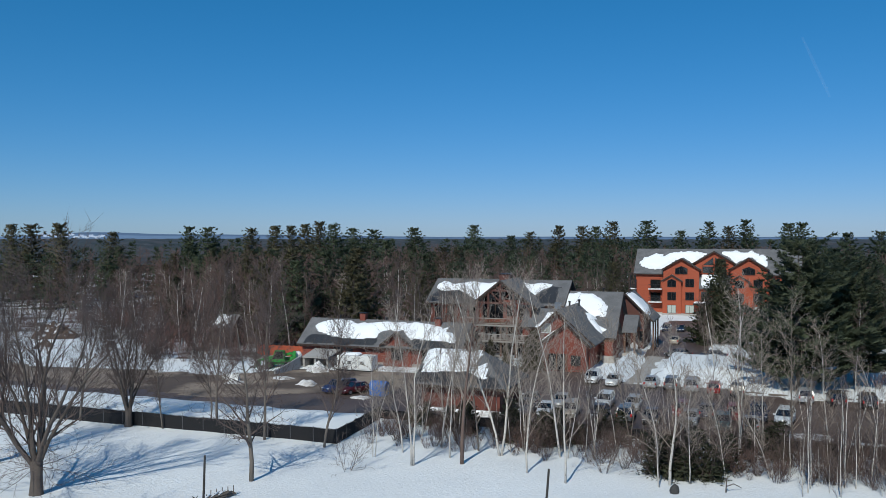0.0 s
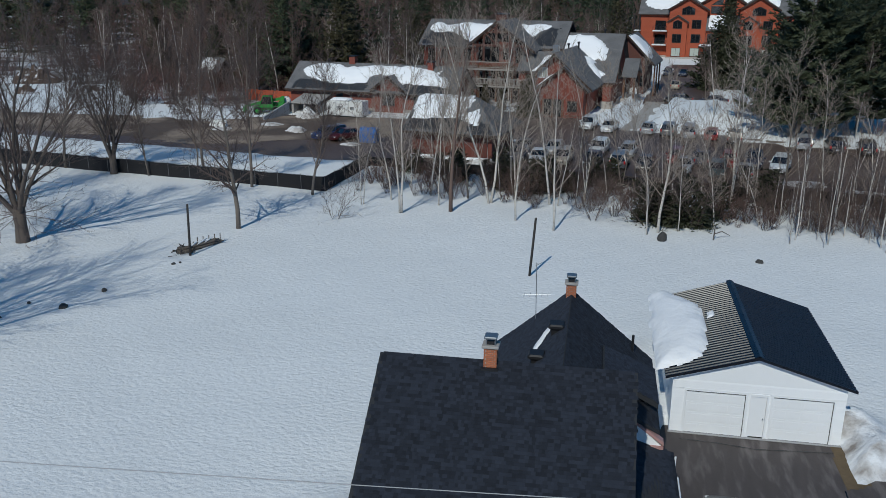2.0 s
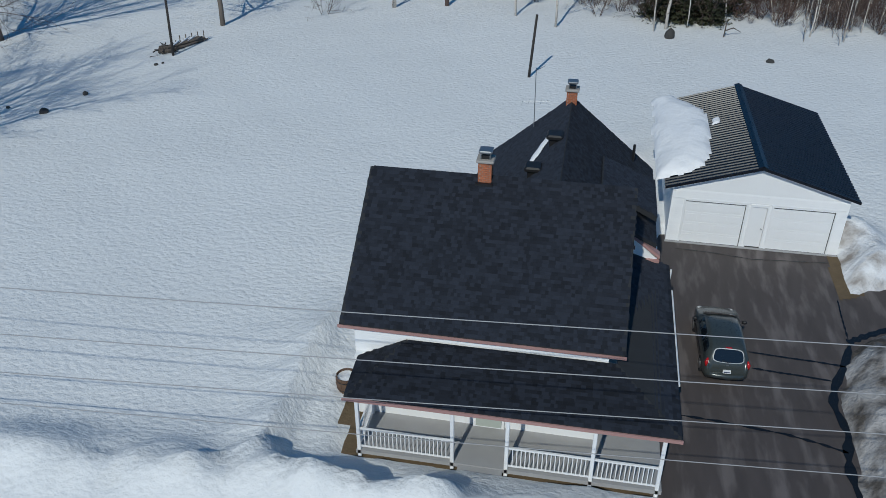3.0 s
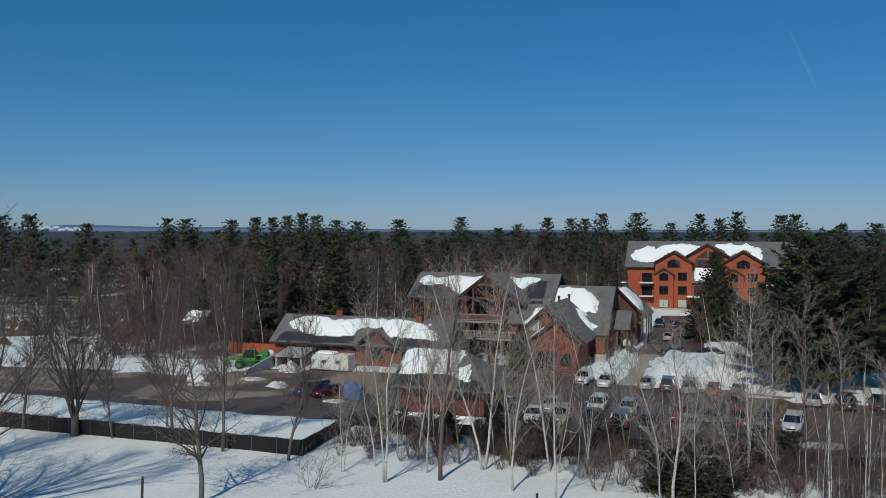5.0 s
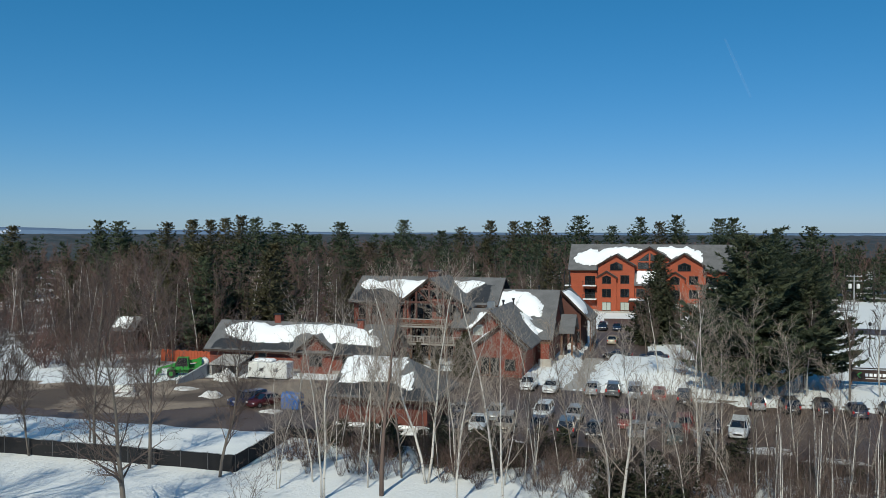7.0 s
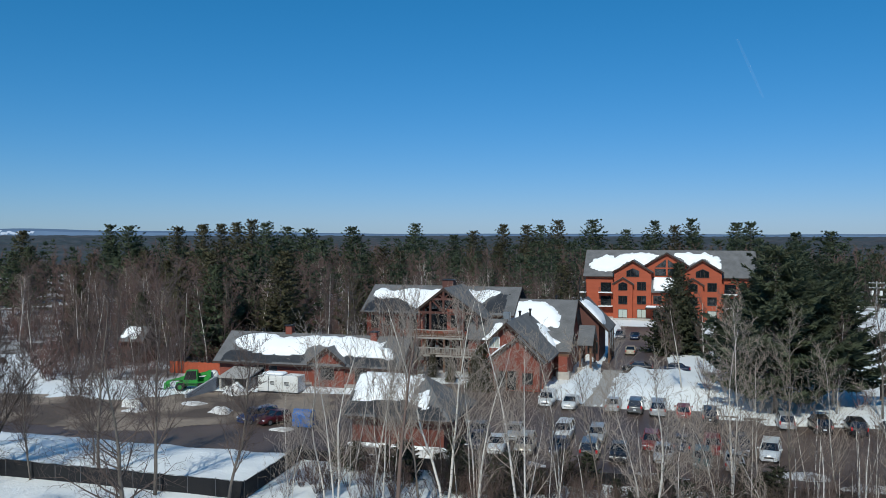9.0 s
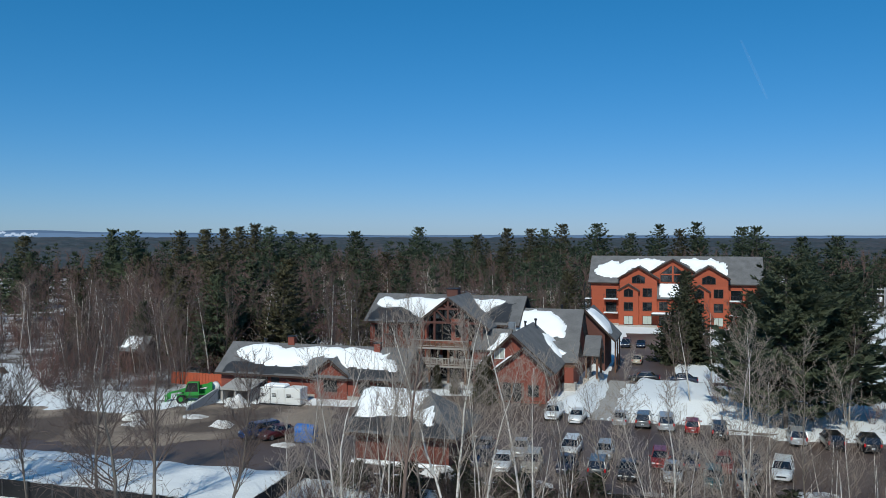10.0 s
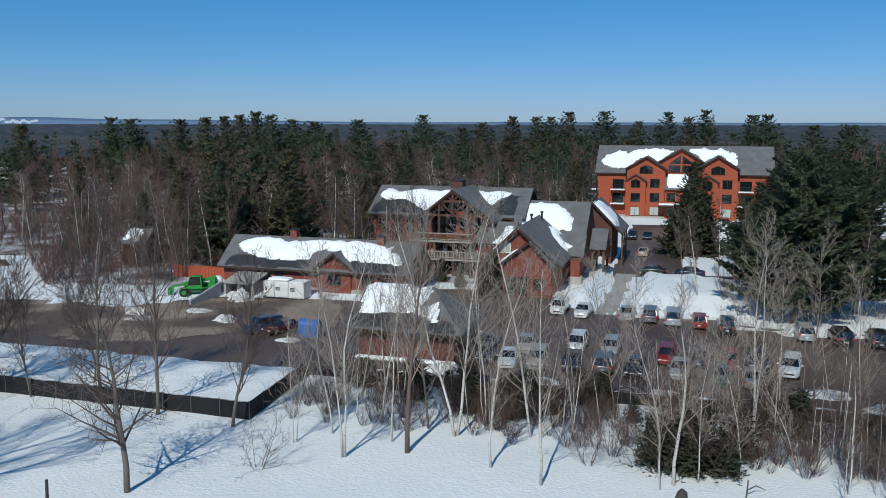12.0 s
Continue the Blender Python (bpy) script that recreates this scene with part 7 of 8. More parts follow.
    if kind == "pickup":
        part("cargo_bed", Geo().box((-w * 0.8, y0 + 0.15, belt - 0.02), (w * 0.8, ce - 0.12, belt + 0.006)), M["black_metal"], ob, "dark open cargo bed")
    part("rear_bumper", Geo().box((-w * 0.84, y0 - 0.06, sill + 0.02), (w * 0.84, y0 + 0.12, sill + 0.24), bev=0.05), paint, ob)
    part("front_bumper", Geo().box((-w * 0.76, y1 - 0.14, sill - 0.02), (w * 0.76, y1 + 0.04, sill + 0.2), bev=0.05), paint, ob)
    part("plate", Geo().box((-0.15, y0 - 0.075, sill + 0.26), (0.15, y0 - 0.05, sill + 0.40)), M["paint_white"], ob, "white plate with a plain bar")
    part("plate_bar", Geo().box((-0.11, y0 - 0.08, sill + 0.30), (0.11, y0 - 0.074, sill + 0.35)), M["car_blue"], ob)
    part("grille", Geo().box((-0.42, y1 - 0.02, sill + 0.22), (0.42, y1 + 0.012, belt - drop - 0.36)), M["black_metal"], ob)
    return ob


def car_far(u, v, turn=0.0):
    return FAR @ Matrix.Translation((u, v, 0.0)) @ pose(0, 0, 0, 0, 0, turn)


# by the garage
def round_hatchback(label):
    """A rounded compact hatchback, nose along +y: a lofted shell with glass, lamps, trim and wheels of its own."""
    ob = thing("hatchback", Matrix(), label, "car")
    paint = M["car_green"]
    st = [(-2.12, 0.70, 0.38, 0.74, 0.62, 0.80), (-2.08, 0.80, 0.30, 0.88, 0.70, 0.96), (-1.98, 0.85, 0.25, 0.97, 0.70, 1.16), (-1.82, 0.87, 0.24, 0.99, 0.67, 1.37), (-1.62, 0.88, 0.24, 0.99, 0.64, 1.49), (-1.1, 0.885, 0.24, 0.98, 0.64, 1.54),
          (-0.2, 0.885, 0.24, 0.97, 0.64, 1.55), (0.4, 0.885, 0.24, 0.97, 0.62, 1.48), (0.8, 0.885, 0.24, 0.97, 0.64, 1.28), (1.2, 0.88, 0.24, 0.96, 0.70, 1.05), (1.45, 0.87, 0.24, 0.93, 0.72, 0.98), (1.85, 0.82, 0.26, 0.83, 0.66, 0.87), (2.06, 0.70, 0.32, 0.62, 0.55, 0.70)]

    def ring(y, w, sill, belt, rw, top):
        half = [(w * 0.88, sill), (w, sill + 0.16), (w * 1.0, belt - 0.14), (w * 0.965, belt), (rw + 0.05, top - 0.12), (rw * 0.86, top - 0.03), (rw * 0.45, top)]
        return [(x, y, z) for x, z in half] + [(-x, y, z) for x, z in reversed(half)]

    def on_side(y, k, sx, out=0.006):
        """A point on the window plane, k from the belt to the roof."""
        i = max(j for j in range(len(st)) if st[j][0] <= y)
        f = (y - st[i][0]) / (st[min(i + 1, len(st) - 1)][0] - st[i][0] + 1e-9)
        w, belt, rw, top = (st[i][j] * (1 - f) + st[min(i + 1, len(st) - 1)][j] * f for j in (1, 3, 4, 5))
        x = w * 0.965 * (1 - k) + (rw + 0.05) * k
        return (sx * (x + out), y, belt * (1 - k) + (top - 0.12) * k + 0.004)

    vs = [p for row in st for p in ring(*row)]
    n = 14
    fs = [(r * n + i, r * n + n + i, r * n + n + (i + 1) % n, r * n + (i + 1) % n) for r in range(len(st) - 1) for i in range(n)]
    fs += [tuple(range(n)), tuple(range(len(vs) - 1, len(vs) - n - 1, -1))]
    part("body", Geo().add(vs, fs), paint, ob, "", True)

    def rear(u, k, out=0.012):
        """A point on the tail, k 0 at the belt, 1 at the roof."""
        y, z, hw = -2.065 + 0.335 * k - 0.05 * math.sin(math.pi * k), 1.03 + 0.425 * k, 0.68 - 0.07 * k
        return (u * hw, y - out * 0.9 + 0.05 * u * u * 0.8, z + out * 0.5)

    def patch(pts, cols):
        rows_ = len(pts) // cols
        return Geo().add(pts, [(r * cols + i, r * cols + i + 1, r * cols + cols + i + 1, r * cols + cols + i) for r in range(rows_ - 1) for i in range(cols - 1)])

    def lens(grow, out):
        """A rounded window outline on the tail."""
        rim_ = []
        for k in range(28):
            a = 2 * math.pi * k / 28
            cu, cv = math.copysign(abs(math.cos(a)) ** 0.45, math.cos(a)), math.copysign(abs(math.sin(a)) ** 0.55, math.sin(a))
            rim_.append(rear(cu * (0.86 + grow), 0.5 + cv * (0.46 + grow), out))
        return Geo().add(rim_, [tuple(range(28))])

    part("rear_window_trim", lens(0.05, 0.022), M["rim"], ob, "bright window surround", True)
    part("rear_window", lens(0.0, 0.030), M["pane_car"], ob, "dark rounded rear window", True)
    part("windscreen", patch([(u * (0.60 + 0.08 * k), 0.42 + 0.80 * k, 1.50 - 0.435 * k + 0.012 - 0.05 * u * u) for k in (0, 0.33, 0.66, 1) for u in (-1, -0.5, 0, 0.5, 1)], 5), M["pane_car"], ob, "dark windscreen", True)
    for sx in (-1, 1):
        for y0, y1 in ((-1.55, -0.95), (-0.90, -0.12), (-0.06, 0.72)):
            part("side_window", patch([on_side(y0 + (y1 - y0) * f, k, sx) for k in (0.1, 0.92) for f in (0, 0.33, 0.67, 1)], 4), M["pane_car"], ob)
        part("tail_lamp", Geo().tube([(sx * 0.79, -2.03, 0.80), (sx * 0.80, -2.0, 0.96), (sx * 0.755, -1.93, 1.10)], [0.06, 0.075, 0.035], 8), M["lamp_red"], ob, "red tail lamp", True)
        part("head_lamp", Geo().box((sx * 0.60 - 0.14, 1.86, 0.66), (sx * 0.60 + 0.14, 2.0, 0.78), bev=0.04), M["lamp_clear"], ob)
        part("mirror", Geo().box((sx * 1.0 - 0.10, 0.62, 0.95), (sx * 1.0 + 0.10, 0.76, 1.10), bev=0.04), M["black_metal"], ob)
        part("rub_strip", Geo().box((sx * 0.89 - 0.012, -1.0, 0.58), (sx * 0.89 + 0.012, 0.9, 0.64)), M["black_metal"], ob)
        for yy in (1.28, -1.30):
            wh = part("wheel", Geo().disc((sx * 0.79, yy, 0.31), (1, 0, 0), 0.31, 0.22, 20), M["tyre"], ob, "black tyre")
            part("rim", Geo().disc((sx * 0.895, yy, 0.31), (1, 0, 0), 0.20, 0.03, 14), M["rim"], wh)
    part("rear_bumper", Geo().tube([(-0.76, -1.98, 0.46), (-0.5, -2.13, 0.46), (0, -2.17, 0.46), (0.5, -2.13, 0.46), (0.76, -1.98, 0.46)], 0.11, 8), paint, ob, "", True)
    part("front_bumper", Geo().tube([(-0.7, 1.9, 0.45), (-0.4, 2.08, 0.45), (0.4, 2.08, 0.45), (0.7, 1.9, 0.45)], 0.10, 8), paint, ob, "", True)
    part("plate", Geo().box((-0.15, -2.185, 0.62), (0.15, -2.115, 0.74)), M["paint_white"], ob, "white plate with a plain bar")
    part("plate_bar", Geo().box((-0.11, -2.19, 0.66), (0.11, -2.184, 0.70)), M["car_blue"], ob)
    part("brake_lamp", Geo().box((-0.12, -1.74, 1.455), (0.12, -1.66, 1.49), bev=0.012), M["lamp_red"], ob, "small red brake lamp")
    part("wiper", Geo().tube([rear(0.0, 0.02, 0.05), rear(-0.35, 0.2, 0.045)], 0.012, 4), M["black_metal"], ob)
    part("badge", Geo().box((-0.05, -2.10, 0.92), (0.05, -2.055, 0.95)), M["rim"], ob)
    part("roof_aerial", Geo().tube([(0.1, 0.2, 1.5), (0.1, -0.1, 1.8)], 0.006, 4), M["black_metal"], ob)
    return ob


mine = round_hatchback("dark grey-green hatchback parked on the driveway")
mine.matrix_world = pose(-1.62, -7.85, 0.0, 0, 0, 1.5) @ Matrix.Diagonal((0.9, 0.92, 0.94, 1))

COLOURS = {"white": "white", "silver": "silver", "black": "black", "red": "red", "maroon": "dark maroon", "blue": "deep blue", "navy": "dark navy", "grey": "grey", "teal": "teal", "beige": "beige"}
LOT_CARS = (("suv", "white", -22.0, 78.3, 180), ("sedan", "white", -19.0, 77.5, 178), ("sedan", "silver", -13.9, 77.8, 0), ("suv", "grey", -11.2, 77.2, 0), ("van", "silver", -8.6, 76.6, 2), ("hatchback", "red", -5.7, 75.8, 0),
            ("suv", "black", -2.8, 74.2, 0), ("suv", "silver", 5.1, 73.4, 0), ("suv", "black", 8.5, 72.6, 4), ("suv", "black", 12.0, 72.5, 0), ("sedan", "navy", 15.4, 72.4, 0), ("suv", "grey", 18.8, 72.3, 0),
            ("sedan", "white", -23.2, 54.9, 186), ("suv", "beige", -20.4, 55.0, 184), ("suv", "white", -17.6, 61.8, 180), ("sedan", "navy", -17.2, 55.8, 182), ("hatchback", "silver", -14.2, 61.6, 180), ("suv", "grey", -14.2, 55.4, 2),
            ("sedan", "black", -11.4, 55.3, 180), ("hatchback", "red", -8.7, 60.2, 180), ("sedan", "silver", -7.4, 55.9, 180), ("sedan", "navy", -5.8, 60.4, 0), ("hatchback", "teal", -3.9, 54.7, 180), ("hatchback", "red", -2.9, 60.0, 180),
            ("pickup", "navy", -0.4, 60.6, 180), ("sedan", "silver", -1.2, 55.0, 0), ("suv", "white", 2.3, 59.1, 172), ("sedan", "grey", -26.2, 60.0, 186), ("sedan", "silver", -22.6, 60.6, 184), ("sedan", "navy", -25.6, 56.0, 184),
            ("suv", "blue", -51.8, 59.2, 150), ("sedan", "maroon", -49.6, 59.6, 152),
            ("suv", "navy", -18.5, 148.4, 180), ("sedan", "navy", -15.6, 149.0, 180), ("sedan", "beige", -15.0, 127.0, 0), ("sedan", "black", -12.8, 108.4, 90), ("sedan", "navy", -7.2, 108.0, 90), ("suv", "grey", -10.2, 132.0, 180))
built = {}
for kind, col, u, v, turn in LOT_CARS:
    if (kind, col) in built:
        copy_thing(built[kind, col], car_far(u, v, turn))
    else:
        built[kind, col] = car(kind, col, f"{COLOURS[col]} {'sport utility car' if kind == 'suv' else kind} parked on wet asphalt")
        built[kind, col].matrix_world = car_far(u, v, turn)

# green telescopic handler
TH = thing("telehandler", FAR @ Matrix.Translation((-69.6, 73.6, 0.12)) @ pose(0, 0, 0, 0, 0, 112) @ Matrix.Diagonal((1.04, 1.04, 1.08, 1)), "bright green telescopic handler with lowered boom", "loader")
part("chassis", Geo().box((-0.62, -2.2, 0.55), (0.62, 2.0, 1.0), bev=0.1), M["loader_green"], TH, "", True)
part("counterweight", Geo().prism([(-0.75, -2.35, 0.7), (-0.75, -2.35, 1.5), (-0.75, -1.7, 1.75), (-0.75, -1.5, 0.7)], (1.5, 0, 0)), M["loader_green"], TH)
part("engine_cover", Geo().box((0.32, -1.5, 1.0), (1.0, 0.9, 1.5), bev=0.12), M["loader_green"], TH)
for k in range(4):
    part("grille_slat", Geo().box((1.0, -1.2 + 0.32 * k, 1.12), (1.012, -1.0 + 0.32 * k, 1.4)), M["black_metal"], TH)
cabin = part("cab", Geo().prism([(-0.92, -0.85, 1.0), (-0.92, 0.95, 1.0), (-0.92, 0.95, 1.45), (-0.92, 0.5, 2.5), (-0.92, -0.75, 2.5)], (0.82, 0, 0)), M["pane_dark"], TH, "glazed operator's cab")
part("cab_roof", Geo().box((-0.98, -0.85, 2.48), (-0.04, 0.58, 2.58), bev=0.05), M["loader_green"], cabin)
part("cab_sill", Geo().box((-0.97, -0.9, 0.95), (-0.05, 1.0, 1.42), bev=0.04), M["loader_green"], cabin)
for x in (-0.94, -0.08):
    part("cab_post", Geo().tube([(x, 0.96, 1.4), (x, 0.5, 2.5)], 0.06, 5), M["loader_green"], cabin)
    part("cab_post", Geo().tube([(x, -0.86, 1.0), (x, -0.76, 2.5)], 0.07, 5), M["loader_green"], cabin)
bm_ = part("boom", Geo().prism([(0.0, -2.3, 1.95), (0.0, -2.3, 2.35), (0.0, 1.6, 1.62), (0.0, 1.6, 1.25)], (0.34, 0, 0)), M["loader_green"], TH, "heavy telescopic boom")
part("inner_boom", Geo().prism([(0.05, 1.5, 1.32), (0.05, 1.5, 1.58), (0.05, 3.0, 1.25), (0.05, 3.0, 1.0)], (0.24, 0, 0)), M["loader_green"], bm_, "inner boom section")
part("boom_pivot", Geo().prism([(-0.15, -2.4, 1.0), (-0.15, -2.4, 2.4), (-0.15, -2.0, 2.4), (-0.15, -1.7, 1.0)], (0.64, 0, 0)), M["loader_green"], bm_)
part("lift_ram", Geo().tube([(0.17, -0.9, 1.05), (0.17, 0.7, 1.45)], 0.07, 8), M["rim"], bm_, "steel lift ram")
part("boom_head", Geo().prism([(0.02, 2.85, 0.45), (0.02, 2.85, 1.3), (0.02, 3.35, 1.1), (0.02, 3.35, 0.35)], (0.3, 0, 0)), M["loader_green"], bm_)
part("fork_carriage", Geo().box((-0.6, 3.3, 0.2), (0.92, 3.42, 0.35), bev=0.02).box((-0.6, 3.3, 0.75), (0.92, 3.42, 0.9), bev=0.02), M["loader_green"], bm_)
for x in (-0.5, 0.75):
    part("carriage_post", Geo().box((x, 3.28, 0.15), (x + 0.09, 3.44, 1.05)), M["loader_green"], bm_)
for x in (-0.35, 0.55):
    part("fork", Geo().box((x, 3.4, 0.12), (x + 0.12, 4.5, 0.17)), M["black_metal"], bm_)
for x in (-1, 1):
    for y in (-1.35, 1.35):
        wh = part("wheel", Geo().disc((x * 0.95, y, 0.55), (1, 0, 0), 0.55, 0.4, 18), M["tyre"], TH, "large black tyre")
        part("rim", Geo().disc((x * 1.15, y, 0.55), (1, 0, 0), 0.28, 0.06, 14), M["loader_green"], wh)
        part("mudguard", Geo().box((x * 0.95 - 0.24, y - 0.5, 1.08), (x * 0.95 + 0.24, y + 0.5, 1.16), bev=0.03), M["loader_green"], TH)



# ---- things about the service yard ----
material("pole_dark", (0.034, 0.030, 0.028), 0.85, vary=0.25, scale=2, fine=14)
GEN = village_thing("generator_cabinet", -57.8, 76.5, "large white steel generator cabinet with louvred doors", "cabinet")
for a, b, d in ((-60.7, -59.2, 0.0), (-59.15, -57.1, 0.05), (-57.0, -54.8, -0.1)):
    c_ = at(GEN, "cabinet_body", Geo().box((a, 75.5 + d, 0.15), (b, 77.6, 2.25 - d), bev=0.05), "cabinet_white")
    n = 2
    for k in range(n):
        x0 = a + 0.08 + (b - a - 0.16) * k / n
        x1 = a + 0.08 + (b - a - 0.16) * (k + 1) / n - 0.05
        dr = at(GEN, "cabinet_door", Geo().box((x0, 75.45 + d, 0.35), (x1, 75.5 + d, 2.0), bev=0.01), "cabinet_white", "", c_)
        for j in range(3):
            at(GEN, "louvre", Geo().box((x0 + 0.15, 75.42 + d, 1.1 + 0.16 * j), (x1 - 0.15, 75.46 + d, 1.2 + 0.16 * j)), "black_metal" if k == 0 else "cabinet_white", "", c_)
at(GEN, "skid", Geo().box((-60.8, 75.4, 0.0), (-54.7, 77.7, 0.16)), "black_metal")
at(GEN, "snow_cap", Geo().box((-60.3, 75.7, 2.22), (-57.2, 77.5, 2.62), bev=0.22), "snow", "pillow of snow on top")
SH = village_thing("loading_shelter", -64.3, 77, "pale concrete loading shelter with dark bays", "shelter")
at(SH, "slab", Geo().prism([(-66.6, 75.2, 1.65), (-62.0, 75.2, 1.65), (-62.0, 79.4, 2.45), (-66.6, 79.4, 2.45)], (0, 0, 0.18)), "concrete")
for u in (-66.4, -64.4, -62.3):
    at(SH, "pier", Geo().box((u - 0.18, 75.4, 0), (u + 0.18, 79.2, 1.68)), "concrete")
# black back wall stands in for the shade inside the bays
at(SH, "bay_shadow_wall", Geo().box((-66.4, 78.8, 0), (-62.2, 79.0, 1.9)), "black_metal", "black wall for the shade at the back of the bays")
at(SH, "handrail", Geo().tube([(-61.9, 75.3, 1.0), (-61.4, 75.3, 1.9), (-60.9, 75.3, 1.9)], 0.04, 5), "timber")
TK = village_thing("gas_tank", -67.6, 76.2, "small white horizontal gas tank", "tank")
at(TK, "tank_shell", Geo().tube([(-68.1, 76.6, 1.95), (-68.0, 76.45, 1.95), (-67.2, 75.3, 1.95), (-67.1, 75.15, 1.95)], [0.35, 0.55, 0.55, 0.35], 16), "cabinet_white", "", None, True)
at(TK, "cradle", Geo().box((-68.1, 75.3, 0), (-67.0, 76.5, 1.5), bev=0.03), "concrete")
RW = village_thing("ramp_wall", -66, 70, "sloping grey concrete ramp wall", "wall")
at(RW, "wall_slab", Geo().prism([(-66.9, 74.8, 0), (-66.9, 74.8, 1.9), (-67.6, 68.8, 0.5), (-67.6, 68.8, 0)], (0.3, -0.04, 0)), "porch_grey")
BN = village_thing("recycling_bin", -45.7, 58.4, "bright blue recycling container with a rounded lid", "bin")
at(BN, "bin_body", Geo().box((-46.9, 57.8, 0.05), (-44.7, 59.3, 1.35), bev=0.12), "bin_blue")
at(BN, "bin_lid", Geo().tube([(-46.9, 58.55, 1.25), (-44.7, 58.55, 1.25)], 0.72, 12), "bin_blue")
BR = village_thing("concrete_barrier", -70.5, 62, "white concrete road barrier", "barrier")
at(BR, "barrier_block", Geo().prism([(-71.8, 61.7, 0), (-71.8, 62.4, 0), (-71.8, 62.15, 0.9), (-71.8, 61.95, 0.9)], (2.6, 0, 0)), "cabinet_white")


def heap(name, u, v, r, h, mat, label, category, seed):
    xs = np.arange(-r * 1.3, r * 1.3, 0.12)
    X, Y = np.meshgrid(xs, xs)
    d = 1 - np.hypot(X / r, Y / (r * 0.75)) + 0.22 * wob(X, Y, r * 0.5, seed)
    z = h * np.clip(d, 0, 1) ** 0.7 * (1 + 0.35 * wob(X, Y, 0.5, seed + 1)) - 0.05 * (d <= 0)
    ok = d[:-1, :-1] > -0.05
    ob = part(name, grid_mesh(name, xs, xs, z, M[mat], True, ok), None)
    ob.matrix_world = FAR @ Matrix.Translation((u, v, 0.0))
    return tagged(ob, label, category, "snow heaps")


for u, v, r, h, s in ((-62.9, 73.2, 1.7, 1.5, 1), (-58.6, 62.5, 1.6, 0.8, 2), (-64.5, 66.0, 1.6, 0.35, 3), (-69.0, 60.5, 1.7, 0.3, 4), (-47.5, 56.5, 1.3, 0.3, 5), (-28.5, 51.0, 2.0, 0.8, 6), (-20.0, 49.6, 2.4, 0.45, 7), (-8.0, 49.4, 2.0, 0.35, 8), (4.5, 53.5, 2.2, 0.25, 9), (10.0, 50.5, 2.6, 0.4, 10), (-31.0, 66.0, 2.0, 0.4, 12)):
    heap("snow_mound", u, v, r, h, "snow_dirty", "small heap of dirty ploughed snow", "snow", s)
material("brush_brown", (0.085, 0.056, 0.042), 0.95, vary=0.35, scale=1.2, fine=8, bump=0.06, bump_scale=5, color2=(0.6, 0.6, 0.62), mix_scale=0.9, mix_at=0.62, mix_soft=0.06)
for u, v, r, h, s in ((-121.0, 78.0, 2.6, 1.6, 31), (-133.0, 92.0, 5.5, 3.0, 32), (-111.6, 84.0, 1.6, 1.2, 33)):
    heap("earth_mound", u, v, r, h, "brush_brown", "mound of brown earth rising out of the snow", "mound", s)
# long ploughed ridge between lot and fence
xs_, ys_ = np.arange(-34, 30, 0.3), np.arange(-1.1, 1.3, 0.2)
X, Y = np.meshgrid(xs_, ys_)
d = 0.85 - np.abs(Y) + 0.35 * wob(X, Y, 2.5, 3) + 0.2 * wob(X, Y, 0.9, 4) - 0.5 * (wob(X, 0 * X, 7, 5) > 0.45)
ridge = part("snow_ridge", grid_mesh("snow_ridge", xs_, ys_, 0.55 * np.sqrt(np.clip(d, 0, 1)) - 0.05 * (d <= 0), M["snow"], True, d[:-1, :-1] > -0.1), None)
ridge.matrix_world = FAR @ Matrix.Translation((0, 48.0, 0.0))
tagged(ridge, "low ridge of ploughed snow along the lot", "snow", "snow heaps")
# timber kerb logs along the row of cars
for k in range(7):
    u = -2.5 + 3.4 * k
    solo("parking_log", Geo().tube([(u, 76.4 - (0.5 if u > 0 else 0), 0.15), (u + 2.9, 76.3 - (0.5 if u > 0 else 0), 0.15)], 0.14, 7).moved(FAR), M["log_wood"], "weathered log marking the end of a parking bay", "log", "parking logs")

# ---- things on the snow field ----
def post_thing(a, b, r, label):
    ob = solo("wooden_pole", Geo().tube([a, tuple((p + q) / 2 for p, q in zip(a, b)), b], [r * 1.05, r, r * 0.9], 8), M["pole_dark"], label, "pole", "field poles", smooth=True)
    return ob


post_thing((-36.25, 18.55, -0.1), (-36.12, 18.6, 4.25), 0.09, "dark weathered pole standing beside the log pile")
post_thing((-11.38, 18.9, -0.1), (-11.05, 18.95, 4.45), 0.085, "dark leaning pole standing alone in snow")
lp = thing("log_pile", (-36.3, 20.6, 0.25), "low pile of weathered logs on bearers in snow", "logs")
for k in range(7):
    x, z = 0.16 * (k % 4) - 0.1, 0.18 + 0.16 * (k // 4)
    part("log", Geo().tube([(x - 0.2 - 0.75, -1.9 + 0.1 * k, z), (x + 0.55, 1.9 - 0.12 * k, z + 0.02)], [0.09, 0.075], 8), M["log_wood"], lp)
for k in range(9):
    a = 0.7 * k
    part("branch", Geo().tube([(-1.0 + 0.2 * k, -0.6 + 0.24 * k, 0.1), (-0.75 + 0.2 * k + 0.5 * math.cos(a), -0.4 + 0.24 * k + 0.5 * math.sin(a), 0.35)], [0.05, 0.03], 5), M["bark"], lp)
for k in range(5):
    part("stake", Geo().tube([(-0.5 + 0.3 * k, 0.3 + 0.35 * k, 0), (-0.5 + 0.3 * k, 0.32 + 0.35 * k, 0.75)], 0.035, 5), M["log_wood"], lp)
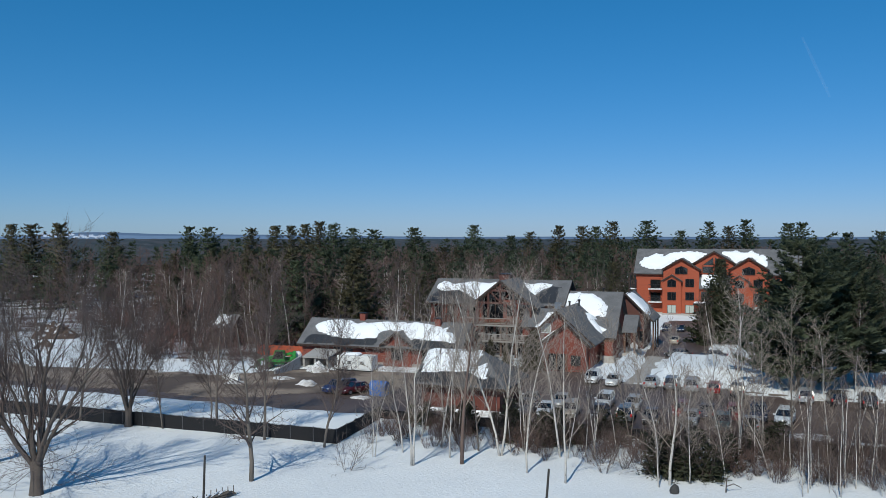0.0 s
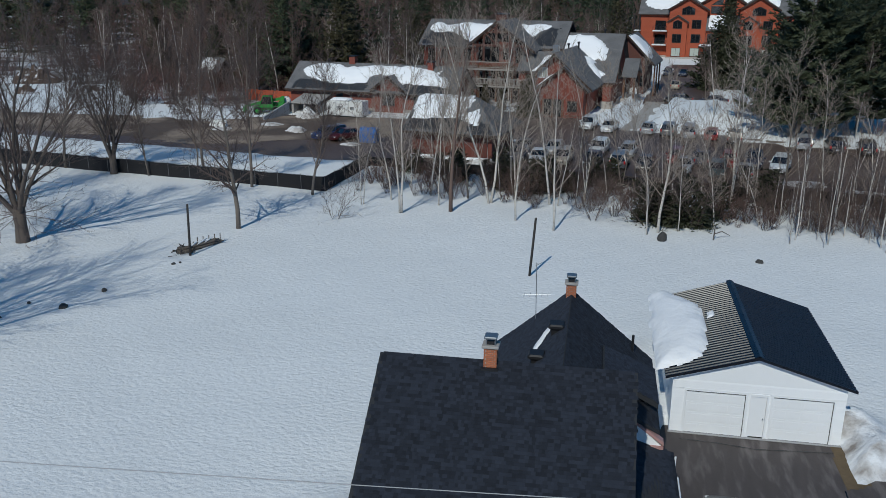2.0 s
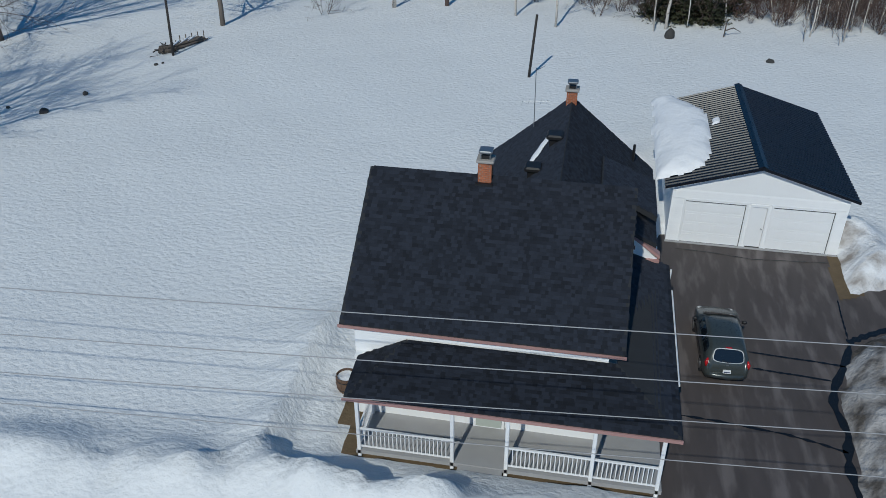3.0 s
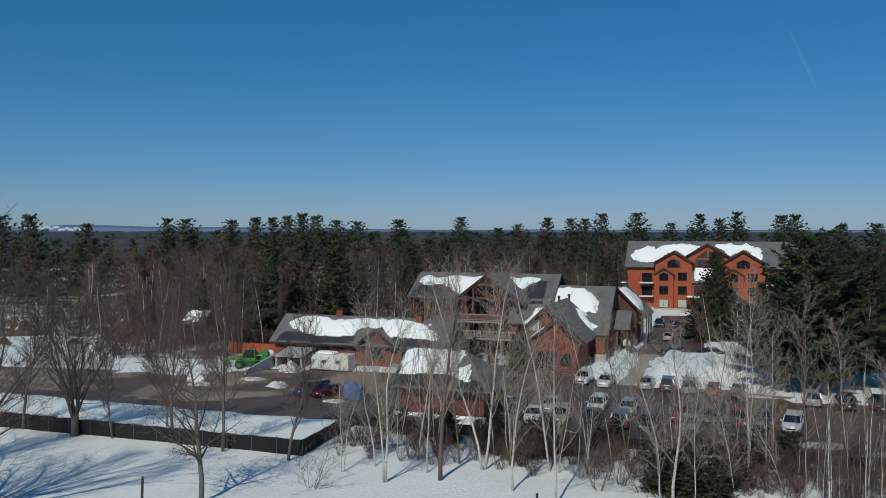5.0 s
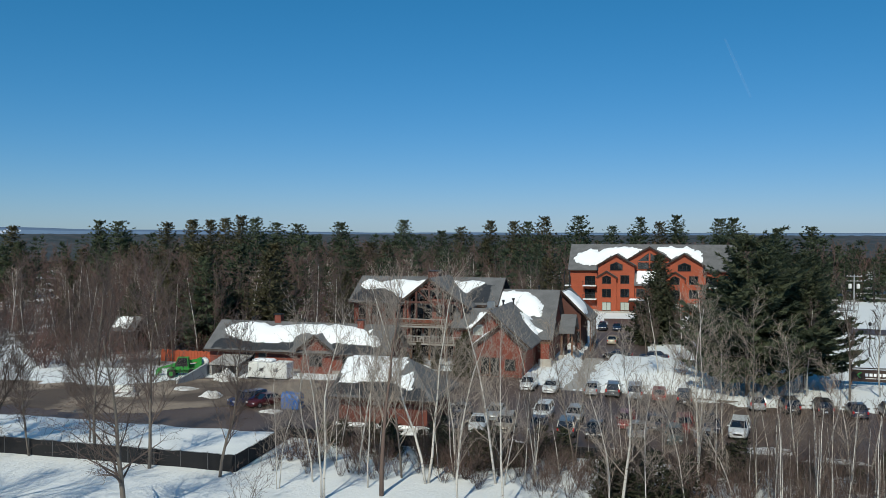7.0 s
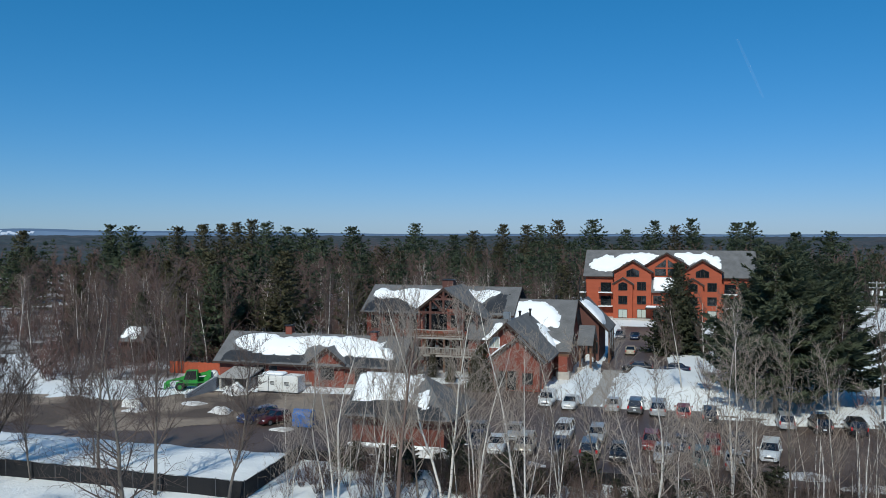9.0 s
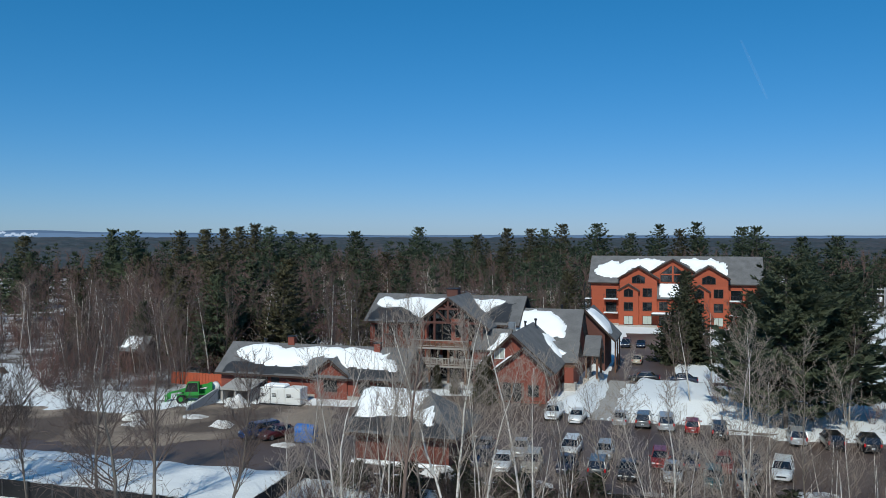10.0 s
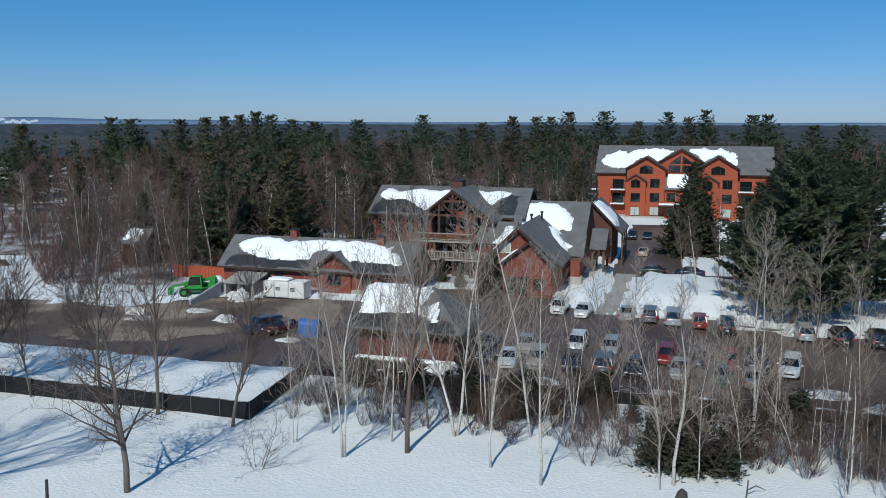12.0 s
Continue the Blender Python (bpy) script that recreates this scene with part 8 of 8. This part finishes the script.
for x, y in ((-0.9, -1.2), (-1.3, -1.0), (-1.1, -1.5)):
    part("stump", Geo().tube([(x, y, -0.1), (x + 0.03, y, 0.32)], [0.26, 0.22], 9), M["bark"], lp)


for x, y0, y1, r_ in ((-0.42, -1.2, 0.2, 0.07), (-0.12, -0.5, 1.2, 0.08), (0.2, 0.1, 1.4, 0.06)):
    part("snow_cap", Geo().tube([(x, y0, 0.45), (x + 0.04, (y0 + y1) / 2, 0.48), (x, y1, 0.45)], [0.02, r_, 0.02], 7), M["snow"], lp, "thin crust of snow on the logs")


def stone(x, y, r, h, label, seed, name="boulder"):
    rr = random.Random(seed)
    bm = bmesh.new()
    bmesh.ops.create_icosphere(bm, subdivisions=2, radius=1)
    for v in bm.verts:
        k = 1 + 0.22 * noise.noise(v.co * 1.7 + Vector((seed, 0, 0)))
        v.co = Vector((v.co.x * r * k, v.co.y * r * 0.8 * k, v.co.z * h * k))
    me = bpy.data.meshes.new(name)
    bm.to_mesh(me)
    bm.free()
    me.materials.append(M["rock"])
    ob = new(name, me)
    ob.matrix_world = stand(x, y, rr.uniform(0, 360)) @ Matrix.Translation((0, 0, h * 0.35))
    return tagged(ob, label, "rock", "field stones")


stone(-1.9, 29.2, 0.42, 0.55, "upright dark boulder in snow", 1)
stone(4.65, 24.8, 0.28, 0.22, "small dark stone half under snow", 2)
for k, (x, y, r) in enumerate(((-36.5, 16.5, 0.16), (-36.2, 16.9, 0.12), (-38.4, 10.8, 0.22), (-39.2, 7.6, 0.30), (-41.8, 7.9, 0.14), (-42.0, 5.4, 0.14))):
    stone(x, y, r, r * 0.8, "small dark stone poking out of snow", 5 + k)
br = solo("fallen_branch", Geo().tube([(2.05, 30.1, 0.2), (2.1, 30.0, 1.4)], [0.05, 0.04], 6).tube([(2.1, 30.05, 0.75), (2.7, 30.5, 0.85), (3.4, 31.0, 0.4)], [0.045, 0.04, 0.02], 5), M["bark"], "broken grey branch stuck in snow", "branch")

# ---- power lines along the street ----
for z0, z1, y, nm in ((7.9, 9.05, -19.0, 0), (6.55, 7.95, -19.2, 1), (5.05, 6.65, -19.0, 2), (4.0, 5.45, -19.1, 3)):
    pts_ = []
    for k in range(41):
        x = -62 + 3.1 * k
        f = (x + 21.8) / 21.2
        pts_.append((x, y, z0 + (z1 - z0) * f + 0.00035 * (x + 11) ** 2))
    solo("power_line", Geo().tube(pts_, 0.0125, 6), M["wire"], "grey power line strung along the street", "cable", "power lines", smooth=True)

# meltwater running over the drive
material("wet_asphalt", (0.012, 0.012, 0.013), 0.22, vary=0.1, scale=2, fine=20)
for k, line in enumerate((((-0.5, -7.71), (0.85, -7.81), (1.9, -7.86), (3.0, -7.97)), ((-0.5, -8.66), (0.4, -8.74), (1.1, -8.78), (2.28, -8.89)), ((-3.2, -11.67), (-1.93, -11.74), (0.21, -11.97), (1.2, -12.2), (2.1, -12.49)),
                          ((3.35, -6.6), (2.9, -7.9), (2.3, -9.2), (2.05, -10.2), (2.3, -11.5), (2.05, -12.6), (1.95, -13.6), (2.2, -16.0)), ((3.3, -6.45), (4.0, -5.95), (4.95, -5.35), (7.0, -4.6)), ((3.75, -0.7), (2.0, -0.85), (0.41, -1.0), (-1.2, -0.75), (-2.84, -0.66)), ((3.5, -3.6), (3.42, -4.8), (3.36, -6.2)))):
    n_, vs, fs = 24, [], []
    for i in range(n_ + 1):
        t = i / n_ * (len(line) - 1)
        j = min(int(t), len(line) - 2)
        p = Vector(line[j]).lerp(Vector(line[j + 1]), t - j)
        dv = (Vector(line[j + 1]) - Vector(line[j])).normalized()
        wd = (0.05 if k < 3 else 0.14 if k < 5 else 0.03) * (1 + 0.6 * math.sin(3.1 * i + k) * math.sin(1.3 * i)) * (0.3 if i in (0, n_) else 1)
        for s_ in (-1, 1):
            vs.append((p.x - dv.y * wd * s_, p.y + dv.x * wd * s_, 0.019))
    for i in range(n_):
        fs.append((2 * i, 2 * i + 2, 2 * i + 3, 2 * i + 1))
    solo("meltwater", Geo().add(vs, fs), M["wet_asphalt"], "dark trickle of meltwater across the driveway", "water", "meltwater trickles")


# half barrel beside the porch
material("barrel_wood", (0.12, 0.07, 0.045), 0.8, vary=0.2, scale=3, fine=20)
tub = thing("half_barrel", (-14.7, -12.4, 0.0), "weathered brown half barrel standing beside the porch", "barrel")
for k in range(14):
    a0, a1 = 6.2832 * k / 14, 6.2832 * (k + 0.94) / 14
    stave = Geo()
    stave.add([(r_ * math.cos(a), r_ * math.sin(a), z) for z, ro in ((0, 0.34), (0.35, 0.40), (0.62, 0.37)) for r_ in (ro, ro - 0.035) for a in (a0, a1)],
              [(0, 1, 5, 4), (4, 5, 9, 8), (2, 6, 7, 3), (6, 10, 11, 7), (8, 9, 11, 10), (0, 4, 6, 2), (4, 8, 10, 6), (1, 3, 7, 5), (5, 7, 11, 9)])
    part("stave", stave, M["barrel_wood"], tub)
for z, r_ in ((0.14, 0.375), (0.5, 0.395)):
    part("hoop", Geo().tube([(0, 0, z - 0.02), (0, 0, z + 0.02)], r_, 20, False), M["black_metal"], tub)
part("soil", Geo().disc((0, 0, 0.5), (0, 0, 1), 0.34, 0.06, 16), M["snow_bank"], tub, "old snow in the barrel")

# brushwood thrown on the end of the log pile
rb_ = random.Random(5)
for k in range(34):
    x, y = -37.1 + rb_.gauss(0, 0.35), 19.3 + rb_.gauss(0, 0.35)
    a, L = rb_.uniform(0, 6.28), rb_.uniform(0.3, 0.8)
    p0 = Vector((x + 36.3, y - 20.6, rb_.uniform(0.0, 0.35)))
    part("branch", Geo().tube([p0, p0 + Vector((math.cos(a) * L, math.sin(a) * L, rb_.uniform(-0.05, 0.25)))], [0.05, 0.03], 5), M["pole_dark"], lp, "dark broken branch")

# sign, lamp and utility pole on the open ground beyond the lot
SG = village_thing("roadside_sign", 20.6, 91.4, "dark brown roadside sign board between two posts in snow", "sign")
at(SG, "board", Geo().box((18.4, 91.3, 0.75), (23.6, 91.5, 2.3), bev=0.03), "brown_trim", "dark brown board")
for u in (18.1, 23.6):
    at(SG, "post", Geo().box((u, 91.2, 0), (u + 0.3, 91.6, 2.45), bev=0.03), "timber", "square timber post")
at(SG, "top_rail", Geo().box((17.95, 91.18, 2.45), (24.05, 91.62, 2.55), bev=0.02), "brown_trim")
for dz in (0.0, 0.38):
    at(SG, "emblem", Geo().prism([(18.9, 91.28, 1.6), (19.35, 91.28, 1.98 - 2 * dz), (19.6, 91.28, 1.98 - 2 * dz), (19.15, 91.28, 1.6)], (0, 0.015, 0)), "loader_green", "green chevron")
for k in range(6):
    at(SG, "bar", Geo().box((19.95 + 0.52 * k, 91.28, 1.45), (20.32 + 0.52 * k, 91.298, 1.85)), "paint_white", "white bar")
at(SG, "bar", Geo().box((19.95, 91.28, 1.15), (23.0, 91.298, 1.22)), "paint_white", "thin white bar")
LP = village_thing("street_lamp", 26.3, 120.1, "slim black lamp post standing in a snow mound", "lamp")
at(LP, "lamp_pole", Geo().tube([(26.3, 120.1, 0.2), (26.3, 120.1, 1.2), (26.3, 120.1, 5.2)], [0.12, 0.07, 0.05], 8), "black_metal")
at(LP, "lantern", Geo().tube([(26.3, 120.1, 5.15), (26.3, 120.1, 5.3), (26.3, 120.1, 5.65), (26.3, 120.1, 5.85)], [0.10, 0.22, 0.26, 0.05], 8), "black_metal", "dark lantern head")
UP = village_thing("utility_pole", 39.0, 201.3, "grey wooden utility pole with crossarms and two transformers", "utility pole")
at(UP, "pole_shaft", Geo().tube([(39, 201.3, 0), (39, 201.3, 9.9)], [0.22, 0.14], 8), "porch_grey", "weathered grey pole")
for z in (8.2, 9.4):
    at(UP, "crossarm", Geo().box((37.2, 201.1, z), (40.8, 201.28, z + 0.16)), "porch_grey")
    for u in (37.4, 38.2, 39.8, 40.6):
        at(UP, "insulator", Geo().disc((u, 201.19, z + 0.24), (0, 0, 1), 0.07, 0.16, 8), "cabinet_white")
for u in (38.0, 39.9):
    at(UP, "transformer", Geo().tube([(u, 201.0, 6.4), (u, 201.0, 6.5), (u, 201.0, 7.5), (u, 201.0, 7.6)], [0.3, 0.4, 0.4, 0.3], 12), "cabinet_white", "pale transformer drum")


# ---- roof shingles of the house: single tabs near the eave, the rest joined ----
def shingle_roof(roof_ob, a, b, c, d, singles=0, course=0.13, tab=0.15, seed=1):
    """Courses of tabs on the plane a, b (eave), c, d (ridge)."""
    a, b, c, d = (HM @ Vector(p) for p in (a, b, c, d))
    rr = random.Random(seed)
    up = ((d + c) / 2 - (a + b) / 2)
    s_dir = (b - a).normalized()
    up = (up - s_dir * up.dot(s_dir)).normalized()
    n = s_dir.cross(up)
    n = n if n.z > 0 else -n
    poly = [((p - a).dot(s_dir), (p - a).dot(up)) for p in (a, b, c, d)]
    height = max(p[1] for p in poly)
    s0, s1 = min(p[0] for p in poly), max(p[0] for p in poly)
    kinds = []
    for w in (tab, tab * 0.7, tab * 1.4):
        g_ = Geo()
        t1, t0 = 0.010, 0.003
        pts_ = [(0.001, -0.008, 0), (w - 0.001, -0.008, 0), (w - 0.001, course, 0), (0.001, course, 0)]
        vs = [Vector(s_dir) * x + up * y + n * z for x, y, z in pts_] + [Vector(s_dir) * x + up * y + n * (t1 if y < 0.05 else t0) for x, y, z in pts_]
        g_.add(vs, [(4, 5, 6, 7), (0, 1, 5, 4), (1, 2, 6, 5), (3, 0, 4, 7)])
        kinds.append((w, g_.mesh("shingle", M["shingle"]), g_))
    rest, made = Geo(), 0
    for k in range(int(height / course) + 1):
        t = k * course
        x = s0 - rr.uniform(0, tab)
        while x < s1:
            w, me, g_ = kinds[rr.randrange(3)]
            mid = inside(np.array([x + w / 2]), np.array([t + course * 0.5]), poly)[0]
            if mid > 0.02 and x > s0 - 0.02 and x + w < s1 + 0.05:
                o = a + s_dir * x + up * t + n * 0.003
                if made < singles:
                    ob = part("shingle", me, None, roof_ob)
                    ob.location = o
                    made += 1
                else:
                    rest.add([Vector(p) + o for p in g_.v], g_.f)
            x += w
    if rest.v:
        tagged(part("shingle_field", rest, M["shingle"], roof_ob, "black asphalt shingles in mixed dark tones"), kind="stuff")


shingle_roof(main_roof, (RX0, RYE, RZE), (RX1, RYE, RZE), (RX1, RYR, RZR), (RX0, RYR, RZR), 290, seed=3)
shingle_roof(porch_roof, (-13.72, PY, PZ), (-3.70, PY, PZ), (-5.6, -13.42, 3.32), (-12.25, -13.42, 3.32), 150, seed=4)
shingle_roof(porch_roof, (-3.70, PY, PZ), (-3.70, -6.45, PZ), (-5.6, -6.3, 3.26), (-5.6, -13.42, 3.32), 100, seed=5)
shingle_roof(porch_roof, (-13.78, -13.75, 2.72), (-13.72, PY, PZ), (-12.25, -13.42, 3.32), (-12.26, -13.42, 3.32), 0, seed=8)
shingle_roof(side_dormer, (-4.3, -5.4, 4.15), (-4.3, -2.3, 4.15), (-6.5, -3.1, 5.42), (-6.5, -5.6, 5.42), 0, seed=9)
shingle_roof(wing_roof, (-4.25, 0.15, 3.45), (-4.25, -6.3, 3.45), (WX, -8.6, WZ), (WX, 0.15, WZ), 0, seed=6)
shingle_roof(wing_roof, (-11.75, -8.6, 3.35), (-11.75, 0.15, 3.35), (WX, 0.15, WZ), (WX, -8.6, WZ), 0, seed=7)
